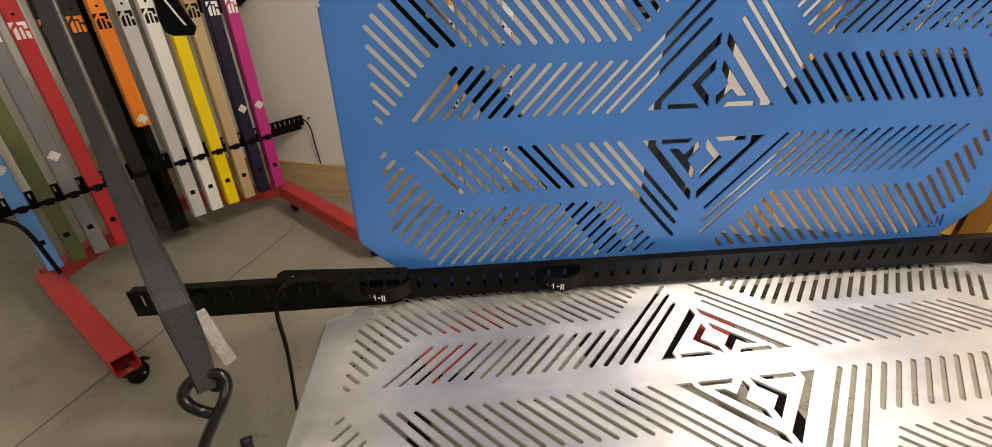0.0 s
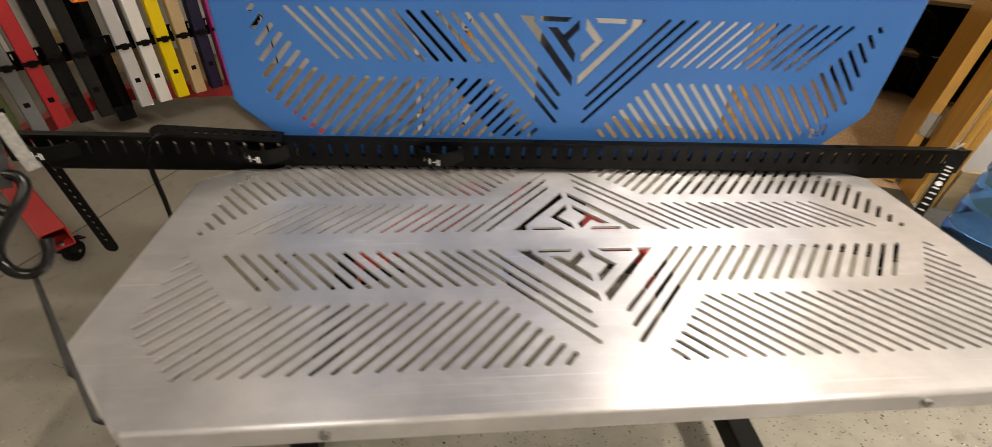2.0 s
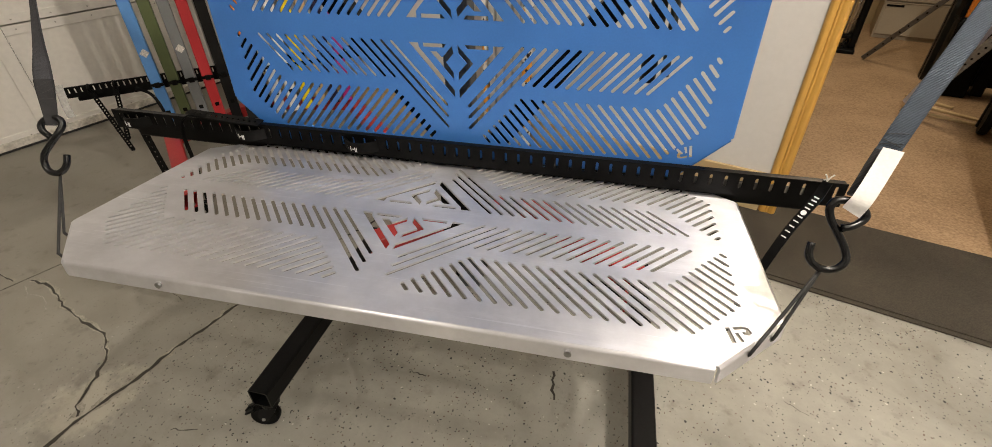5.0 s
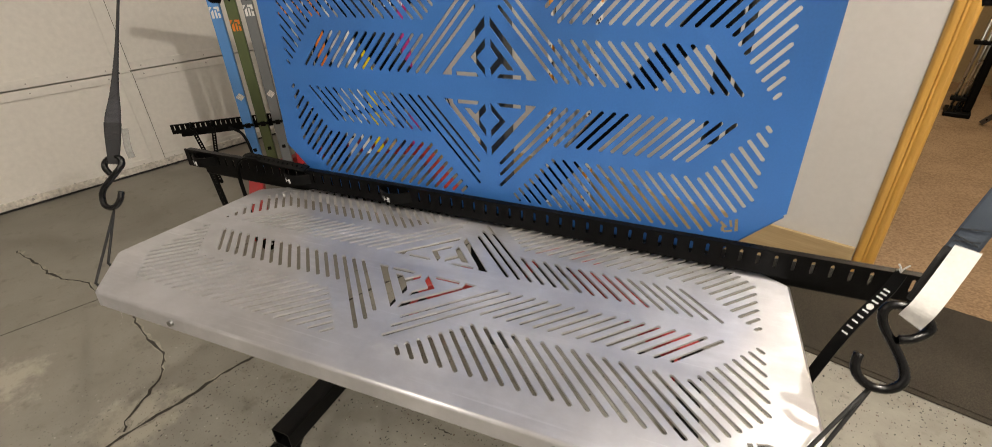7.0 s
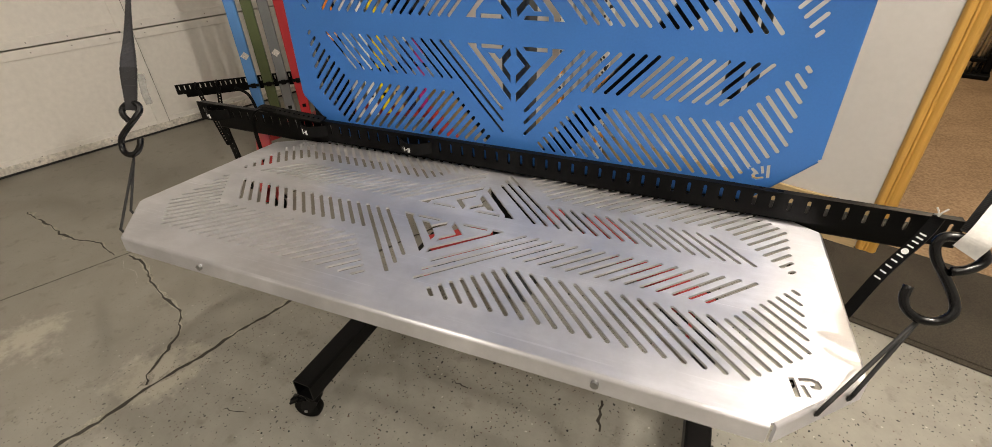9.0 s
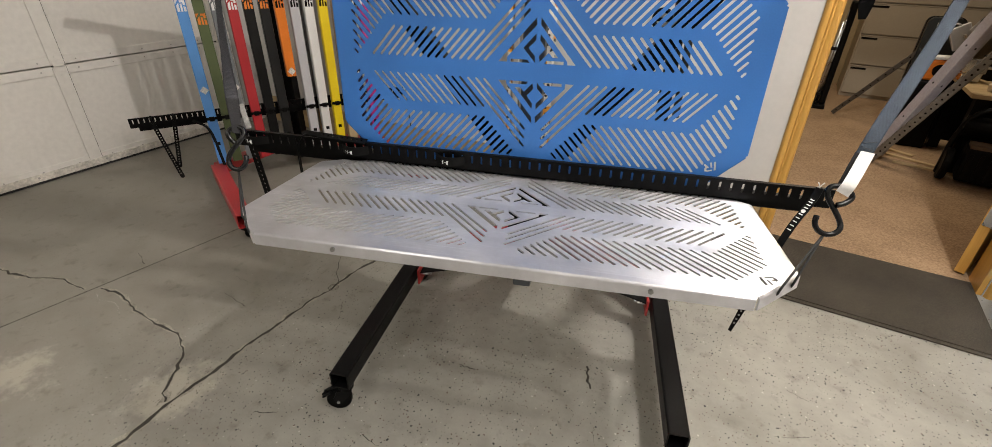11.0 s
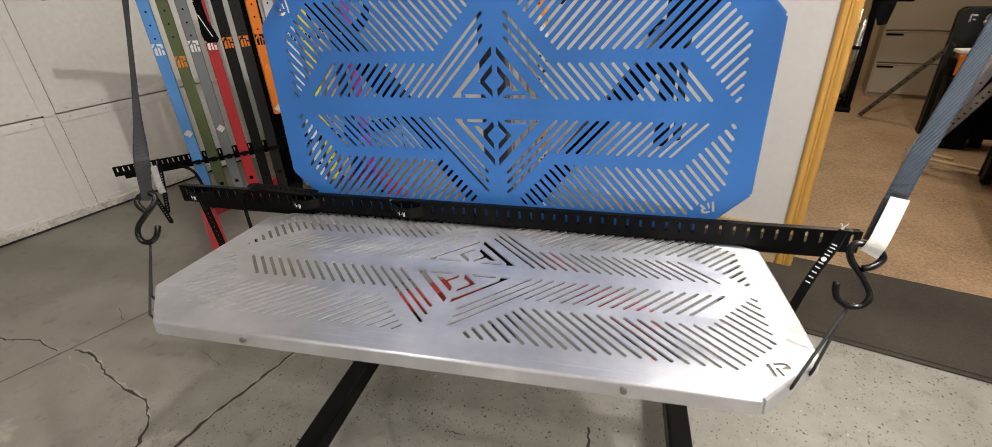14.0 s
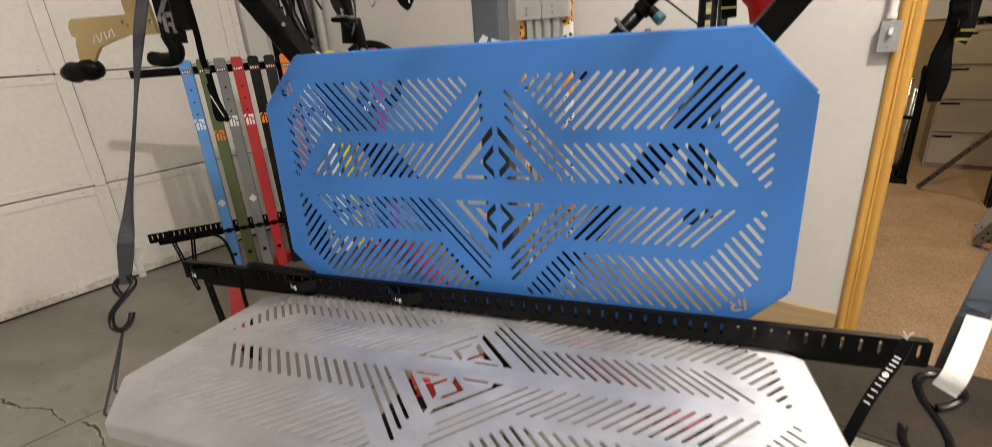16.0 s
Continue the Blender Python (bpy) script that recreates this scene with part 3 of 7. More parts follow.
def casing(name, a0, a1, b_face, z1):
    """Moulded door casing: a flat with two ridges."""
    w = a1 - a0
    n = 40
    prof = []
    for k in range(n + 1):
        u = k / n
        ridge = max(0.0, math.cos((u - 0.22) * 7.5)) ** 0.6 * (u < 0.42) + 0.75 * max(0.0, math.cos((u - 0.49) * 24)) ** 0.6 * (0.42 <= u < 0.56) + 0.85 * max(0.0, math.cos((u - 0.80) * 7.0)) ** 0.6 * (u >= 0.58)
        edge = min(1.0, 6 * u, 6 * (1 - u))
        prof.append((a0 + w * u, b_face - 0.0015 - 0.009 * edge ** 0.5 - 0.0048 * ridge))
    prof += [(a1, b_face - 0.001), (a0, b_face - 0.001)]
    bm = bmesh.new()
    low = [bm.verts.new((a, b, 0.0)) for a, b in prof]
    high = [bm.verts.new((a, b, z1)) for a, b in prof]
    for k in range(len(prof)):
        q = (k + 1) % len(prof)
        bm.faces.new((low[k], low[q], high[q], high[k]))
    bm.faces.new(low[::-1])
    bm.faces.new(high)
    return solid(name, bm, M_CASING, "golden oak moulded door casing", "trim", RM, kind="structure")


casing("trim_door_left", DOOR0 - 0.062, DOOR0 - 0.002, WALL_B, 2.14)
casing("trim_door_right", DOOR1 + 0.002, DOOR1 + 0.062, WALL_B, 2.14)
for nm, a0, a1 in (("jamb_left", DOOR0 - 0.0135, DOOR0 - 0.001), ("jamb_right", DOOR1 - 0.02, DOOR1 - 0.002)):
    bm = new_box(a0, a1, WALL_B + 0.0005, WALL_B + 0.118, 0.001, 2.07, 0.001)
    solid("trim_" + nm, bm, M_CASING, "golden oak door jamb", "trim", RM, kind="structure")
solid("baseboard", new_box(GAR_A + 0.05, DOOR0 - 0.064, WALL_B - 0.016, WALL_B - 0.001, 0.0, 0.17, 0.002), M_BASEB, "raw plywood baseboard", "baseboard", RM, kind="structure")
solid("baseboard_right", new_box(DOOR1 + 0.064, 3.39, WALL_B - 0.016, WALL_B - 0.001, 0.0, 0.17, 0.002), M_BASEB, "raw plywood baseboard", "baseboard", RM, kind="structure")


def garage_door():
    d = thing("garage_door", "white sectional steel garage door, closed", "garage door", RM @ pose(GAR_A, 0, 0), kind="structure")
    heights = [0.03, 0.553, 1.122, 1.688, 2.25]
    for z0, z1 in zip(heights, heights[1:]):
        bm = bmesh.new()
        box(bm, -0.045, 0.0, -2.6, 1.30, z0 + 0.003, z1 - 0.003, 0.004)
        box(bm, 0.0005, 0.006, -2.6, 1.30, z0 + 0.004, z0 + 0.045, 0.002)
        box(bm, 0.0005, 0.006, -2.6, 1.30, z1 - 0.045, z1 - 0.004, 0.002)
        sec = part("door_section", bm, M_DOORSKIN, d)
        for b in (-1.97, -0.82, 0.335, 1.22):
            bm = new_box(0.0062, 0.012, b - 0.031, b + 0.030, z0 + 0.01, z1 - 0.01, 0.002)
            part("stile", bm, M_DOORSKIN, sec)
            # black strip along the stile, its edge shadow put in as colour
            part("seam", new_box(0.0005, 0.0068, b + 0.0303, b + 0.0328, z0 + 0.008, z1 - 0.008), M_SEAL_SHADE, sec, "dark strip for the shadow at the stile's edge")
            for zz in (z0 + 0.045, z0 + 0.085, z1 - 0.045, z1 - 0.085):
                part("rivet", new_cyl((0.0122, b - 0.002, zz), (0.0150, b - 0.002, zz), 0.0055, 8), M_DOORSKIN, sec)
        for zz in (z0 + 0.022, z1 - 0.022):
            for k in range(24):
                part("rivet", new_cyl((0.006, -2.55 + 0.165 * k, zz), (0.0082, -2.55 + 0.165 * k, zz), 0.0035, 6), M_DULL, sec, "small dull screw head")
        for b in (-1.97, -0.82, 0.335, 1.22):
            bm = new_box(0.0122, 0.015, b - 0.024, b + 0.024, z1 - 0.030, z1 + 0.030, 0.001)
            cyl(bm, (0.017, b - 0.024, z1), (0.017, b + 0.024, z1), 0.0045, 10)
            part("hinge", bm, M_DOORSKIN, sec)
            # the shade between two sections at the hinge, drawn as a black strip
            part("hinge_shade", new_box(0.0002, 0.012, b - 0.029, b + 0.029, z1 - 0.0028, z1 + 0.0028), M_SEAL_SHADE, sec, "dark strip for the shade in the gap behind the hinge")
    rail = part("bottom_rail", new_box(0.0064, 0.016, -2.6, 1.30, 0.012, 0.050, 0.003), M_GRUB, d, "grubby pale bottom rail")
    for k in range(12):
        part("screw", new_cyl((0.0162, -2.5 + 0.32 * k, 0.034), (0.0185, -2.5 + 0.32 * k, 0.034), 0.006, 6), M_DULL, rail)
    part("bottom_seal", new_box(-0.045, 0.0135, -2.6, 1.30, 0.0, 0.0115, 0.003), M_SEAL_SHADE, d, "black rubber bottom seal")
    solid("wall_west", new_box(GAR_A - 0.2, GAR_A - 0.05, -3.4, WALL_B, 0, CEIL), M_WALL, "plain white garage wall", "wall", RM, kind="structure")
    solid("wall_west_pier", new_box(GAR_A - 0.05, GAR_A + 0.03, 1.31, WALL_B, 0, CEIL), M_WALL, "white wall beside the garage door", "wall", RM, kind="structure")
    solid("wall_west_header", new_box(GAR_A - 0.05, GAR_A + 0.02, -3.4, 1.31, 2.262, CEIL), M_WALL, "white wall over the garage door", "wall", RM, kind="structure")
    return d


garage_door()


def crack(name, pts, width, seed, taper=0.0):
    """A jagged open crack: a thin dirty groove lying in the floor."""
    rnd = random.Random(seed)
    fine = []
    for (x0, y0), (x1, y1) in zip(pts, pts[1:]):
        n = max(3, int(math.hypot(x1 - x0, y1 - y0) / 0.018))
        for k in range(n):
            t = k / n
            fine.append((x0 + (x1 - x0) * t + rnd.uniform(-0.003, 0.003), y0 + (y1 - y0) * t + rnd.uniform(-0.004, 0.004)))
    fine.append(pts[-1])
    sway = [noise.noise(Vector((i * 0.21, seed * 3.7, 0))) * 0.018 + noise.noise(Vector((i * 0.8, seed * 5.1, 4))) * 0.009 for i in range(len(fine))]
    fine = [(x + 0.45 * sway[i], y - 0.3 * sway[i]) for i, (x, y) in enumerate(fine)]
    bm = bmesh.new()
    rim = bmesh.new()
    prev = edge = None
    for i, (x, y) in enumerate(fine):
        a, b = fine[max(0, i - 1)], fine[min(len(fine) - 1, i + 1)]
        d = Vector((b[0] - a[0], b[1] - a[1], 0)).normalized()
        nrm = Vector((-d.y, d.x, 0))
        w = width * (1 - taper * i / len(fine)) * (0.5 + 1.1 * max(0.0, noise.noise(Vector((i * 0.17, seed * 2.3, 1)))) + rnd.uniform(-0.3, 0.3)) / 2
        c = Vector((x, y, 0.0012))
        cur = (bm.verts.new(c + nrm * w), bm.verts.new(c - nrm * w))
        if prev:
            bm.faces.new((prev[0], prev[1], cur[1], cur[0]))
        prev = cur
        c.z = 0.0005
        out = [w + 0.001 + max(0.0, noise.noise(Vector((i * 0.33, seed * 4.1, 7 + s)))) * 0.030 + rnd.uniform(0, 0.002) for s in (0, 3)]
        now = (rim.verts.new(c + nrm * out[0]), rim.verts.new(c - nrm * out[1]))
        if edge:
            rim.faces.new((edge[0], edge[1], now[1], now[0]))
        edge = now
    if name == "floor_crack":
        ob = solid(name, bm, M_CRACK, "jagged dirty crack in the concrete floor", "crack", kind="structure", group="floor cracks")
        part("chipped_rim", rim, M_CHIP, ob, "pale chipped paint edge")
        return ob
    rim.free()
    if name == "chalk_mark":
        return solid(name, bm, M_CHALK, "short curved white chalk mark on the floor", "mark", kind="structure")
    return solid(name, bm, M_CRACK, "jagged dirty crack in the concrete floor", "crack", kind="structure", group="floor cracks")


crack("floor_crack", [(-1.02, -0.46), (-0.985, -0.36), (-0.949, -0.264), (-0.928, -0.132), (-0.893, -0.031), (-0.866, 0.081), (-0.846, 0.158), (-0.816, 0.237), (-0.777, 0.374), (-0.743, 0.439), (-0.725, 0.491), (-0.697, 0.595), (-0.643, 0.687), (-0.5, 0.95), (-0.4, 1.2)], 0.021, 1, 0.62)
crack("floor_crack", [(-2.3, 0.33), (-2.041, 0.292), (-1.976, 0.272), (-1.84, 0.269), (-1.742, 0.284), (-1.608, 0.247)], 0.009, 2)
crack("floor_crack", [(-1.558, 0.269), (-1.473, 0.262), (-1.338, 0.194), (-1.277, 0.167), (-1.189, 0.144), (-1.109, 0.121), (-1.016, 0.042), (-0.983, -0.05), (-0.969, -0.095), (-0.935, -0.124)], 0.0095, 3)
for pts, w, k in (([(-0.725, 0.491), (-0.77, 0.56), (-0.80, 0.66)], 0.0035, 41), ([(-1.62, 0.505), (-1.535, 0.442)], 0.005, 42), ([(-1.10, 0.345), (-0.985, 0.295)], 0.003, 43), ([(-0.50, 0.09), (-0.56, 0.085)], 0.003, 45), ([(0.218, 0.268), (0.222, 0.225), (0.230, 0.181)], 0.007, 46), ([(-0.06, -0.08), (0.03, -0.10)], 0.003, 48)):
    crack("floor_scuff", pts, w, k)
crack("chalk_mark", [(-1.545, 0.238), (-1.505, 0.212), (-1.44, 0.212), (-1.375, 0.168)], 0.005, 51)
for i, (x, y, dx, dy, w) in enumerate(((-0.12, 0.18, -0.05, 0.01, 0.008), (0.12, -0.16, 0.10, 0.02, 0.004), (-0.68, -0.10, 0.07, 0.01, 0.004), (-0.30, -0.13, -0.06, 0.03, 0.005), (0.72, 0.12, 0.09, 0.02, 0.004), (0.80, 0.30, 0.05, -0.03, 0.004), (-0.66, 0.40, 0.03, -0.10, 0.003), (-1.05, 0.42, -0.09, 0.03, 0.003), (0.25, 0.05, 0.0, -0.06, 0.004))):
    crack("floor_scuff", [(x, y), (x + dx * 0.5, y + dy * 0.5), (x + dx, y + dy)], w * 0.45, 20 + i)
solid("floor_joint", new_box(-1.3, 1.3, -0.0026, 0.0026, 0.0006, 0.0013), M_JOINT, "straight control joint in the concrete floor", "joint", pose(-1.55, 0.335, 0, 0, 0, 65.2), kind="structure")
RING = [math.radians(15 * k) for k in range(25)]
for r0, w in ((0.020, 0.004), (0.013, 0.002)):
    bm = bmesh.new()
    ring = [(bm.verts.new((-0.733 + (r0 + w * noise.noise(Vector((3 * math.cos(q), 3 * math.sin(q), r0 * 90)))) * math.cos(q), 0.465 + r0 * math.sin(q), 0.0009)), bm.verts.new((-0.733 + (r0 - w) * math.cos(q), 0.465 + (r0 - w) * math.sin(q), 0.0009))) for q in RING]
    for p, q in zip(ring, ring[1:]):
        bm.faces.new((p[0], p[1], q[1], q[0]))
    solid("floor_stain", bm, M_JOINT, "small ring-shaped stain on the concrete floor", "stain", kind="structure")


def door_mat():
    d = thing("door_mat", "charcoal ribbed door mat on the concrete", "mat", RM @ pose(0.795, 1.271, 0.0))
    bm = new_box(-0.455, 0.455, -0.231, 0.231, 0.0015, 0.009, 0.002)
    part("mat_face", bm, M_MAT, d)
    bm = bmesh.new()
    for x0, x1, y0, y1 in ((-0.47, 0.47, -0.250, -0.2315), (-0.47, 0.47, 0.2315, 0.250), (-0.47, -0.4555, -0.231, 0.231), (0.4555, 0.47, -0.231, 0.231)):
        box(bm, x0, x1, y0, y1, 0.001, 0.006, 0.002)
    part("border", bm, M_MAT, d, "worn flat border")


door_mat()


def water_bottle():
    d = thing("water_bottle", "large clear blue plastic water bottle on the floor", "bottle", pose(1.688, 0.690, 0) @ Matrix.Diagonal((0.89, 0.89, 1, 1)))
    bm = bmesh.new()
    prof = [(0.10, 0.0), (0.128, 0.006), (0.135, 0.03), (0.135, 0.07), (0.128, 0.08), (0.128, 0.09), (0.135, 0.10), (0.135, 0.16), (0.128, 0.17), (0.128, 0.18), (0.135, 0.19), (0.135, 0.25), (0.128, 0.26), (0.128, 0.27), (0.135, 0.28), (0.135, 0.33), (0.115, 0.375), (0.07, 0.41), (0.032, 0.43), (0.028, 0.47)]
    lathe(bm, prof, 40)
    part("body", bm, M_BOTTLE, d, smooth=True)
    bm = bmesh.new()
    lathe(bm, [(0.031, 0.445), (0.033, 0.45), (0.033, 0.485), (0.028, 0.49)], 24)
    part("cap", bm, M_RUBBER, d, "dark cap", smooth=True)


water_bottle()


# ---------------------------------------------------------------- slotted sheet
def slot(u0, v0, u1, v1, w):
    """The outline of a slot with round ends."""
    d = Vector((u1 - u0, v1 - v0))
    if d.length < 0.0005:
        d = Vector((0.0005, 0.0005))
    d.normalize()
    n = Vector((-d.y, d.x))
    pts = []
    for c, s in (((u0, v0), -1), ((u1, v1), 1)):
        for k in range(5):
            a = math.pi * k / 4
            q = Vector(c) + (n * math.cos(a) * -s + d * math.sin(a) * s) * (w / 2)
            pts.append((q.x, q.y))
    return pts


def inside(poly, p):
    c = False
    for i in range(len(poly)):
        (x0, y0), (x1, y1) = poly[i], poly[i - 1]
        if (y0 > p[1]) != (y1 > p[1]) and p[0] < (x1 - x0) * (p[1] - y0) / (y1 - y0) + x0:
            c = not c
    return c


def clip(poly, p, d):
    """The stretch of a line inside a polygon, from a fine walk along it."""
    hits = [p + d * (k * 0.0005) for k in range(-800, 801)]
    hits = [q for q in hits if inside(poly, q)]
    return (hits[0], hits[-1]) if hits else None


def slots(grow):
    """The slots of one quarter: two rows of slanting slots; grow lengthens the rows outwards."""
    m, pitch, w = 1.11, 0.0187, 0.0056
    out = []
    k_more = round(grow / pitch)
    g = k_more * pitch
    p1 = [(0.043, 0.180), (0.0545, 0.1875), (0.3560 + g, 0.1875), (0.4135 + g, 0.130), (0.4150 + g, 0.0190), (0.4100 + g, 0.0190), (0.338 + g, 0.105), (0.113, 0.105)]
    d = Vector((1, m)).normalized()
    for k in range(28 + k_more):
        c = clip(p1, Vector((0.056 + pitch * k, 0.1875 - 0.0004)), d)
        if c:
            out.append(slot(*c[0], *c[1], w))
    d = Vector((1, -m)).normalized()
    for k in range(15 + k_more):
        u = 0.1136 + 0.01838 * k
        v0 = 0.0202
        top = 0.0795 if k > 2 else None
        if top is None:
            u1 = 0.0205
            out.append(slot(u1, v0 + (u - u1) * m, u, v0, w))
        else:
            out.append(slot(u - (top - v0) / m, top, u, v0, w))
    return out


EMBLEM = [[(-0.0041, 0.1105), (-0.0030, 0.0960), (-0.0640, 0.0300), (-0.0640, 0.0195), (-0.0830, 0.0195)],
          [(0.0045, 0.1105), (0.0830, 0.0195), (0.0650, 0.0195), (0.0640, 0.0265), (0.0043, 0.0965)],
          [(-0.0570, 0.0262), (-0.0204, 0.0262), (-0.0150, 0.0195), (-0.0566, 0.0195)],
          [(0.0205, 0.0262), (0.0569, 0.0262), (0.0572, 0.0195), (0.0160, 0.0195)],
          [(-0.0037, 0.0792), (-0.0032, 0.0663), (-0.0189, 0.0497), (-0.0045, 0.0342), (-0.0032, 0.0200), (-0.0302, 0.0490)],
          [(0.0052, 0.0785), (0.0458, 0.0326), (0.0332, 0.0326), (0.0239, 0.0418), (0.0061, 0.0225), (0.0035, 0.0339), (0.0173, 0.0495), (0.0048, 0.0660)]]


def sheet_holes(grow):
    q = slots(grow)
    allh = []
    for su in (1, -1):
        for sv in (1, -1):
            for lp in q:
                allh.append([(su * x, sv * y) for x, y in lp])
    for lp in EMBLEM:
        allh.append(lp)
        allh.append([(-x, -y) for x, y in lp])
    return allh


def logo_holes(u, v, size):
    """A leaning stem and a hooked stroke, cut through a corner, upside down to the sheet."""
    shapes = [[(-0.017, -0.0125), (-0.0115, -0.0125), (-0.0075, 0.0125), (-0.013, 0.0125)],
              [(-0.006, -0.0125), (-0.0015, -0.0125), (-0.0015, 0.003), (-0.006, 0.003)],
              [(-0.004, 0.0125), (0.008, 0.0125), (0.0145, 0.009), (0.0145, 0.001), (0.011, -0.002), (0.017, -0.0125), (0.0105, -0.0125), (0.003, -0.001), (0.003, 0.003), (0.0075, 0.003), (0.0088, 0.0045), (0.0088, 0.006), (0.007, 0.0075), (-0.004, 0.0075)]]
    c, n = -size * math.cos(math.radians(18)), -size * math.sin(math.radians(18))
    return [[(u + c * x - n * y, v + n * x + c * y) for x, y in lp] for lp in shapes]


def slotted_table(name, label, material, half_w, a_top, v_top, b_top, a_bot, v_bot, b_bot, grow, m, fold, group):
    """A folded sheet with slots; its own x runs along it, its y to the wide margin, its face looks to +z."""
    d = thing(name, label, "table top", m, group)
    outer = [(a_top, v_top), (half_w, b_top), (half_w, -b_bot), (a_bot, -v_bot), (-a_bot, -v_bot), (-half_w, -b_bot), (-half_w, b_top), (-a_top, v_top)]
    outer = outer[::-1]
    bm = bmesh.new()
    plate(bm, outer, sheet_holes(grow) + logo_holes(-half_w + 0.051, v_top - 0.055, 0.95) + logo_holes(half_w - 0.066, max(-v_bot, -0.1914) + 0.018, 0.82), -0.003, 0.0)
    part("deck", bm, material, d)
    n = len(outer)
    for i in range(n):
        (x0, y0), (x1, y1) = outer[i], outer[(i + 1) % n]
        e = Vector((x1 - x0, y1 - y0, 0))
        ln = e.length
        e.normalize()
        fm = Matrix((e, Vector((0, 0, 1)).cross(e), Vector((0, 0, 1)))).transposed().to_4x4()
        fm.translation = (x0, y0, 0)
        bm = bmesh.new()
        rad, th = 0.004, 0.003
        sgn = 1 if sum(a[0] * b[1] - b[0] * a[1] for a, b in zip(outer, outer[1:] + outer[:1])) < 0 else -1
        prof = []
        for k in range(5):
            ang = math.pi / 2 * k / 4
            prof.append((sgn * rad * math.sin(ang), -rad + rad * math.cos(ang)))
        prof.append((sgn * rad, -fold))
        inner = [(sgn * (rad - th), -fold)] + [(sgn * (rad - th) * math.sin(math.pi / 2 * k / 4), -rad + (rad - th) * math.cos(math.pi / 2 * k / 4)) for k in range(4, -1, -1)]
        ring = prof + inner
        ends = []
        for xx in (0.0015, ln - 0.0015):
            ends.append([bm.verts.new((xx, yy, zz)) for yy, zz in ring])
        for k in range(len(ring)):
            bm.faces.new((ends[0][k], ends[0][(k + 1) % len(ring)], ends[1][(k + 1) % len(ring)], ends[1][k]))
        bm.faces.new(ends[0])
        bm.faces.new(ends[1][::-1])
        lip = part("lip", bm, material, d, m=fm, smooth=False)
        if i in (3, 7) and fold > 0:
            for fx in (0.183, 0.817):
                bm = bmesh.new()
                cyl(bm, (ln * fx, sgn * rad * 0.9, -fold * 0.5), (ln * fx, sgn * (rad + 0.0035), -fold * 0.5), 0.0042, 12)
                part("rivet", bm, M_STEEL, lip, "grey rivet head")
    return d


TRAY_M = pose(0, 0, 0.6724, -4.41, 0, 0) @ pose(0, 0, 0, 0, 0, 180)
slotted_table("slotted_table_top", "brushed aluminium slotted folding table hanging from straps", M_ALU, 0.495, 0.4113, 0.2334, 0.1465, 0.4491, 0.1775, 0.1459, 0.0374, TRAY_M, 0.022, "slotted table tops")
PANEL_M = pose(0.0156, 0.1995, 0.8942, 87.7, 0.0, -0.8)
slotted_table("slotted_table_top", "blue powder-coated slotted table top standing upright", M_BLUE, 0.4572, 0.3726, 0.2365, 0.1494, 0.3807, 0.219, 0.1434, 0.0, PANEL_M, 0.022, "slotted table tops")


# ---------------------------------------------------------------- the main bike rack
def caster(parent, x, y, z_top, turn, r=0.036):
    """A swivel caster: plate and stem, cheeked fork, wheel with hub and axle, a tilted brake pedal."""
    c = part("caster", new_cyl((0, 0, -0.010), (0, 0, 0.0), 0.021, 20), M_SATIN, parent, "black swivel caster", pose(x, y, z_top, 0, 0, turn))
    zc = -(z_top - r)
    bm = bmesh.new()
    outline = [(-0.016, -0.0105), (0.022, -0.0105), (0.034, zc + 0.012), (0.031, zc - 0.008), (0.014, zc - 0.008), (-0.010, zc + 0.024)]
    for s in (-1, 1):
        cheek = bmesh.new()
        plate(cheek, outline, [], -0.0014, 0.0014)
        bmesh.ops.transform(cheek, matrix=Matrix.Translation((0, s * 0.0165, 0)) @ Matrix.Rotation(math.pi / 2, 4, "X"), verts=cheek.verts)
        tmp = bpy.data.meshes.new("cheek")
        cheek.to_mesh(tmp)
        cheek.free()
        bm.from_mesh(tmp)
        bpy.data.meshes.remove(tmp)
    box(bm, -0.017, 0.022, -0.018, 0.018, -0.0145, -0.0105, 0.001)
    part("fork", bm, M_SATIN, c)
    at = Matrix.Translation((0.022, 0, zc)) @ Matrix.Rotation(math.pi / 2, 4, "X")
    bm = bmesh.new()
    lathe(bm, [(r * 0.62, -0.012), (r * 0.86, -0.0125), (r * 0.96, -0.010), (r, -0.004), (r, 0.004), (r * 0.96, 0.010), (r * 0.86, 0.0125), (r * 0.62, 0.012)], 28, at)
    wheel = part("wheel", bm, M_RUBBER, c, smooth=False)
    bm = bmesh.new()
    lathe(bm, [(0.004, -0.0105), (r * 0.40, -0.0105), (r * 0.60, -0.008), (r * 0.60, 0.008), (r * 0.40, 0.0105), (0.004, 0.0105)], 20, at)
    part("hub", bm, M_SATIN, wheel, "grey plastic hub")
    part("axle", new_cyl((0.022, -0.020, zc), (0.022, 0.020, zc), 0.0045, 8), M_ZINC, wheel)
    bm = bmesh.new()
    sweep(bm, [(0.018, 0, zc + 0.034), (0.040, 0, zc + 0.034), (0.056, 0, zc + 0.026), (0.066, 0, zc + 0.014)], 0.0035, 8, flat=None)
    box(bm, 0.046, 0.074, -0.014, 0.014, -0.003, 0.003, 0.002, m=pose(0, 0, zc + 0.052, 0, 30, 0))
    part("brake_pedal", bm, M_SATIN, c)
    return c


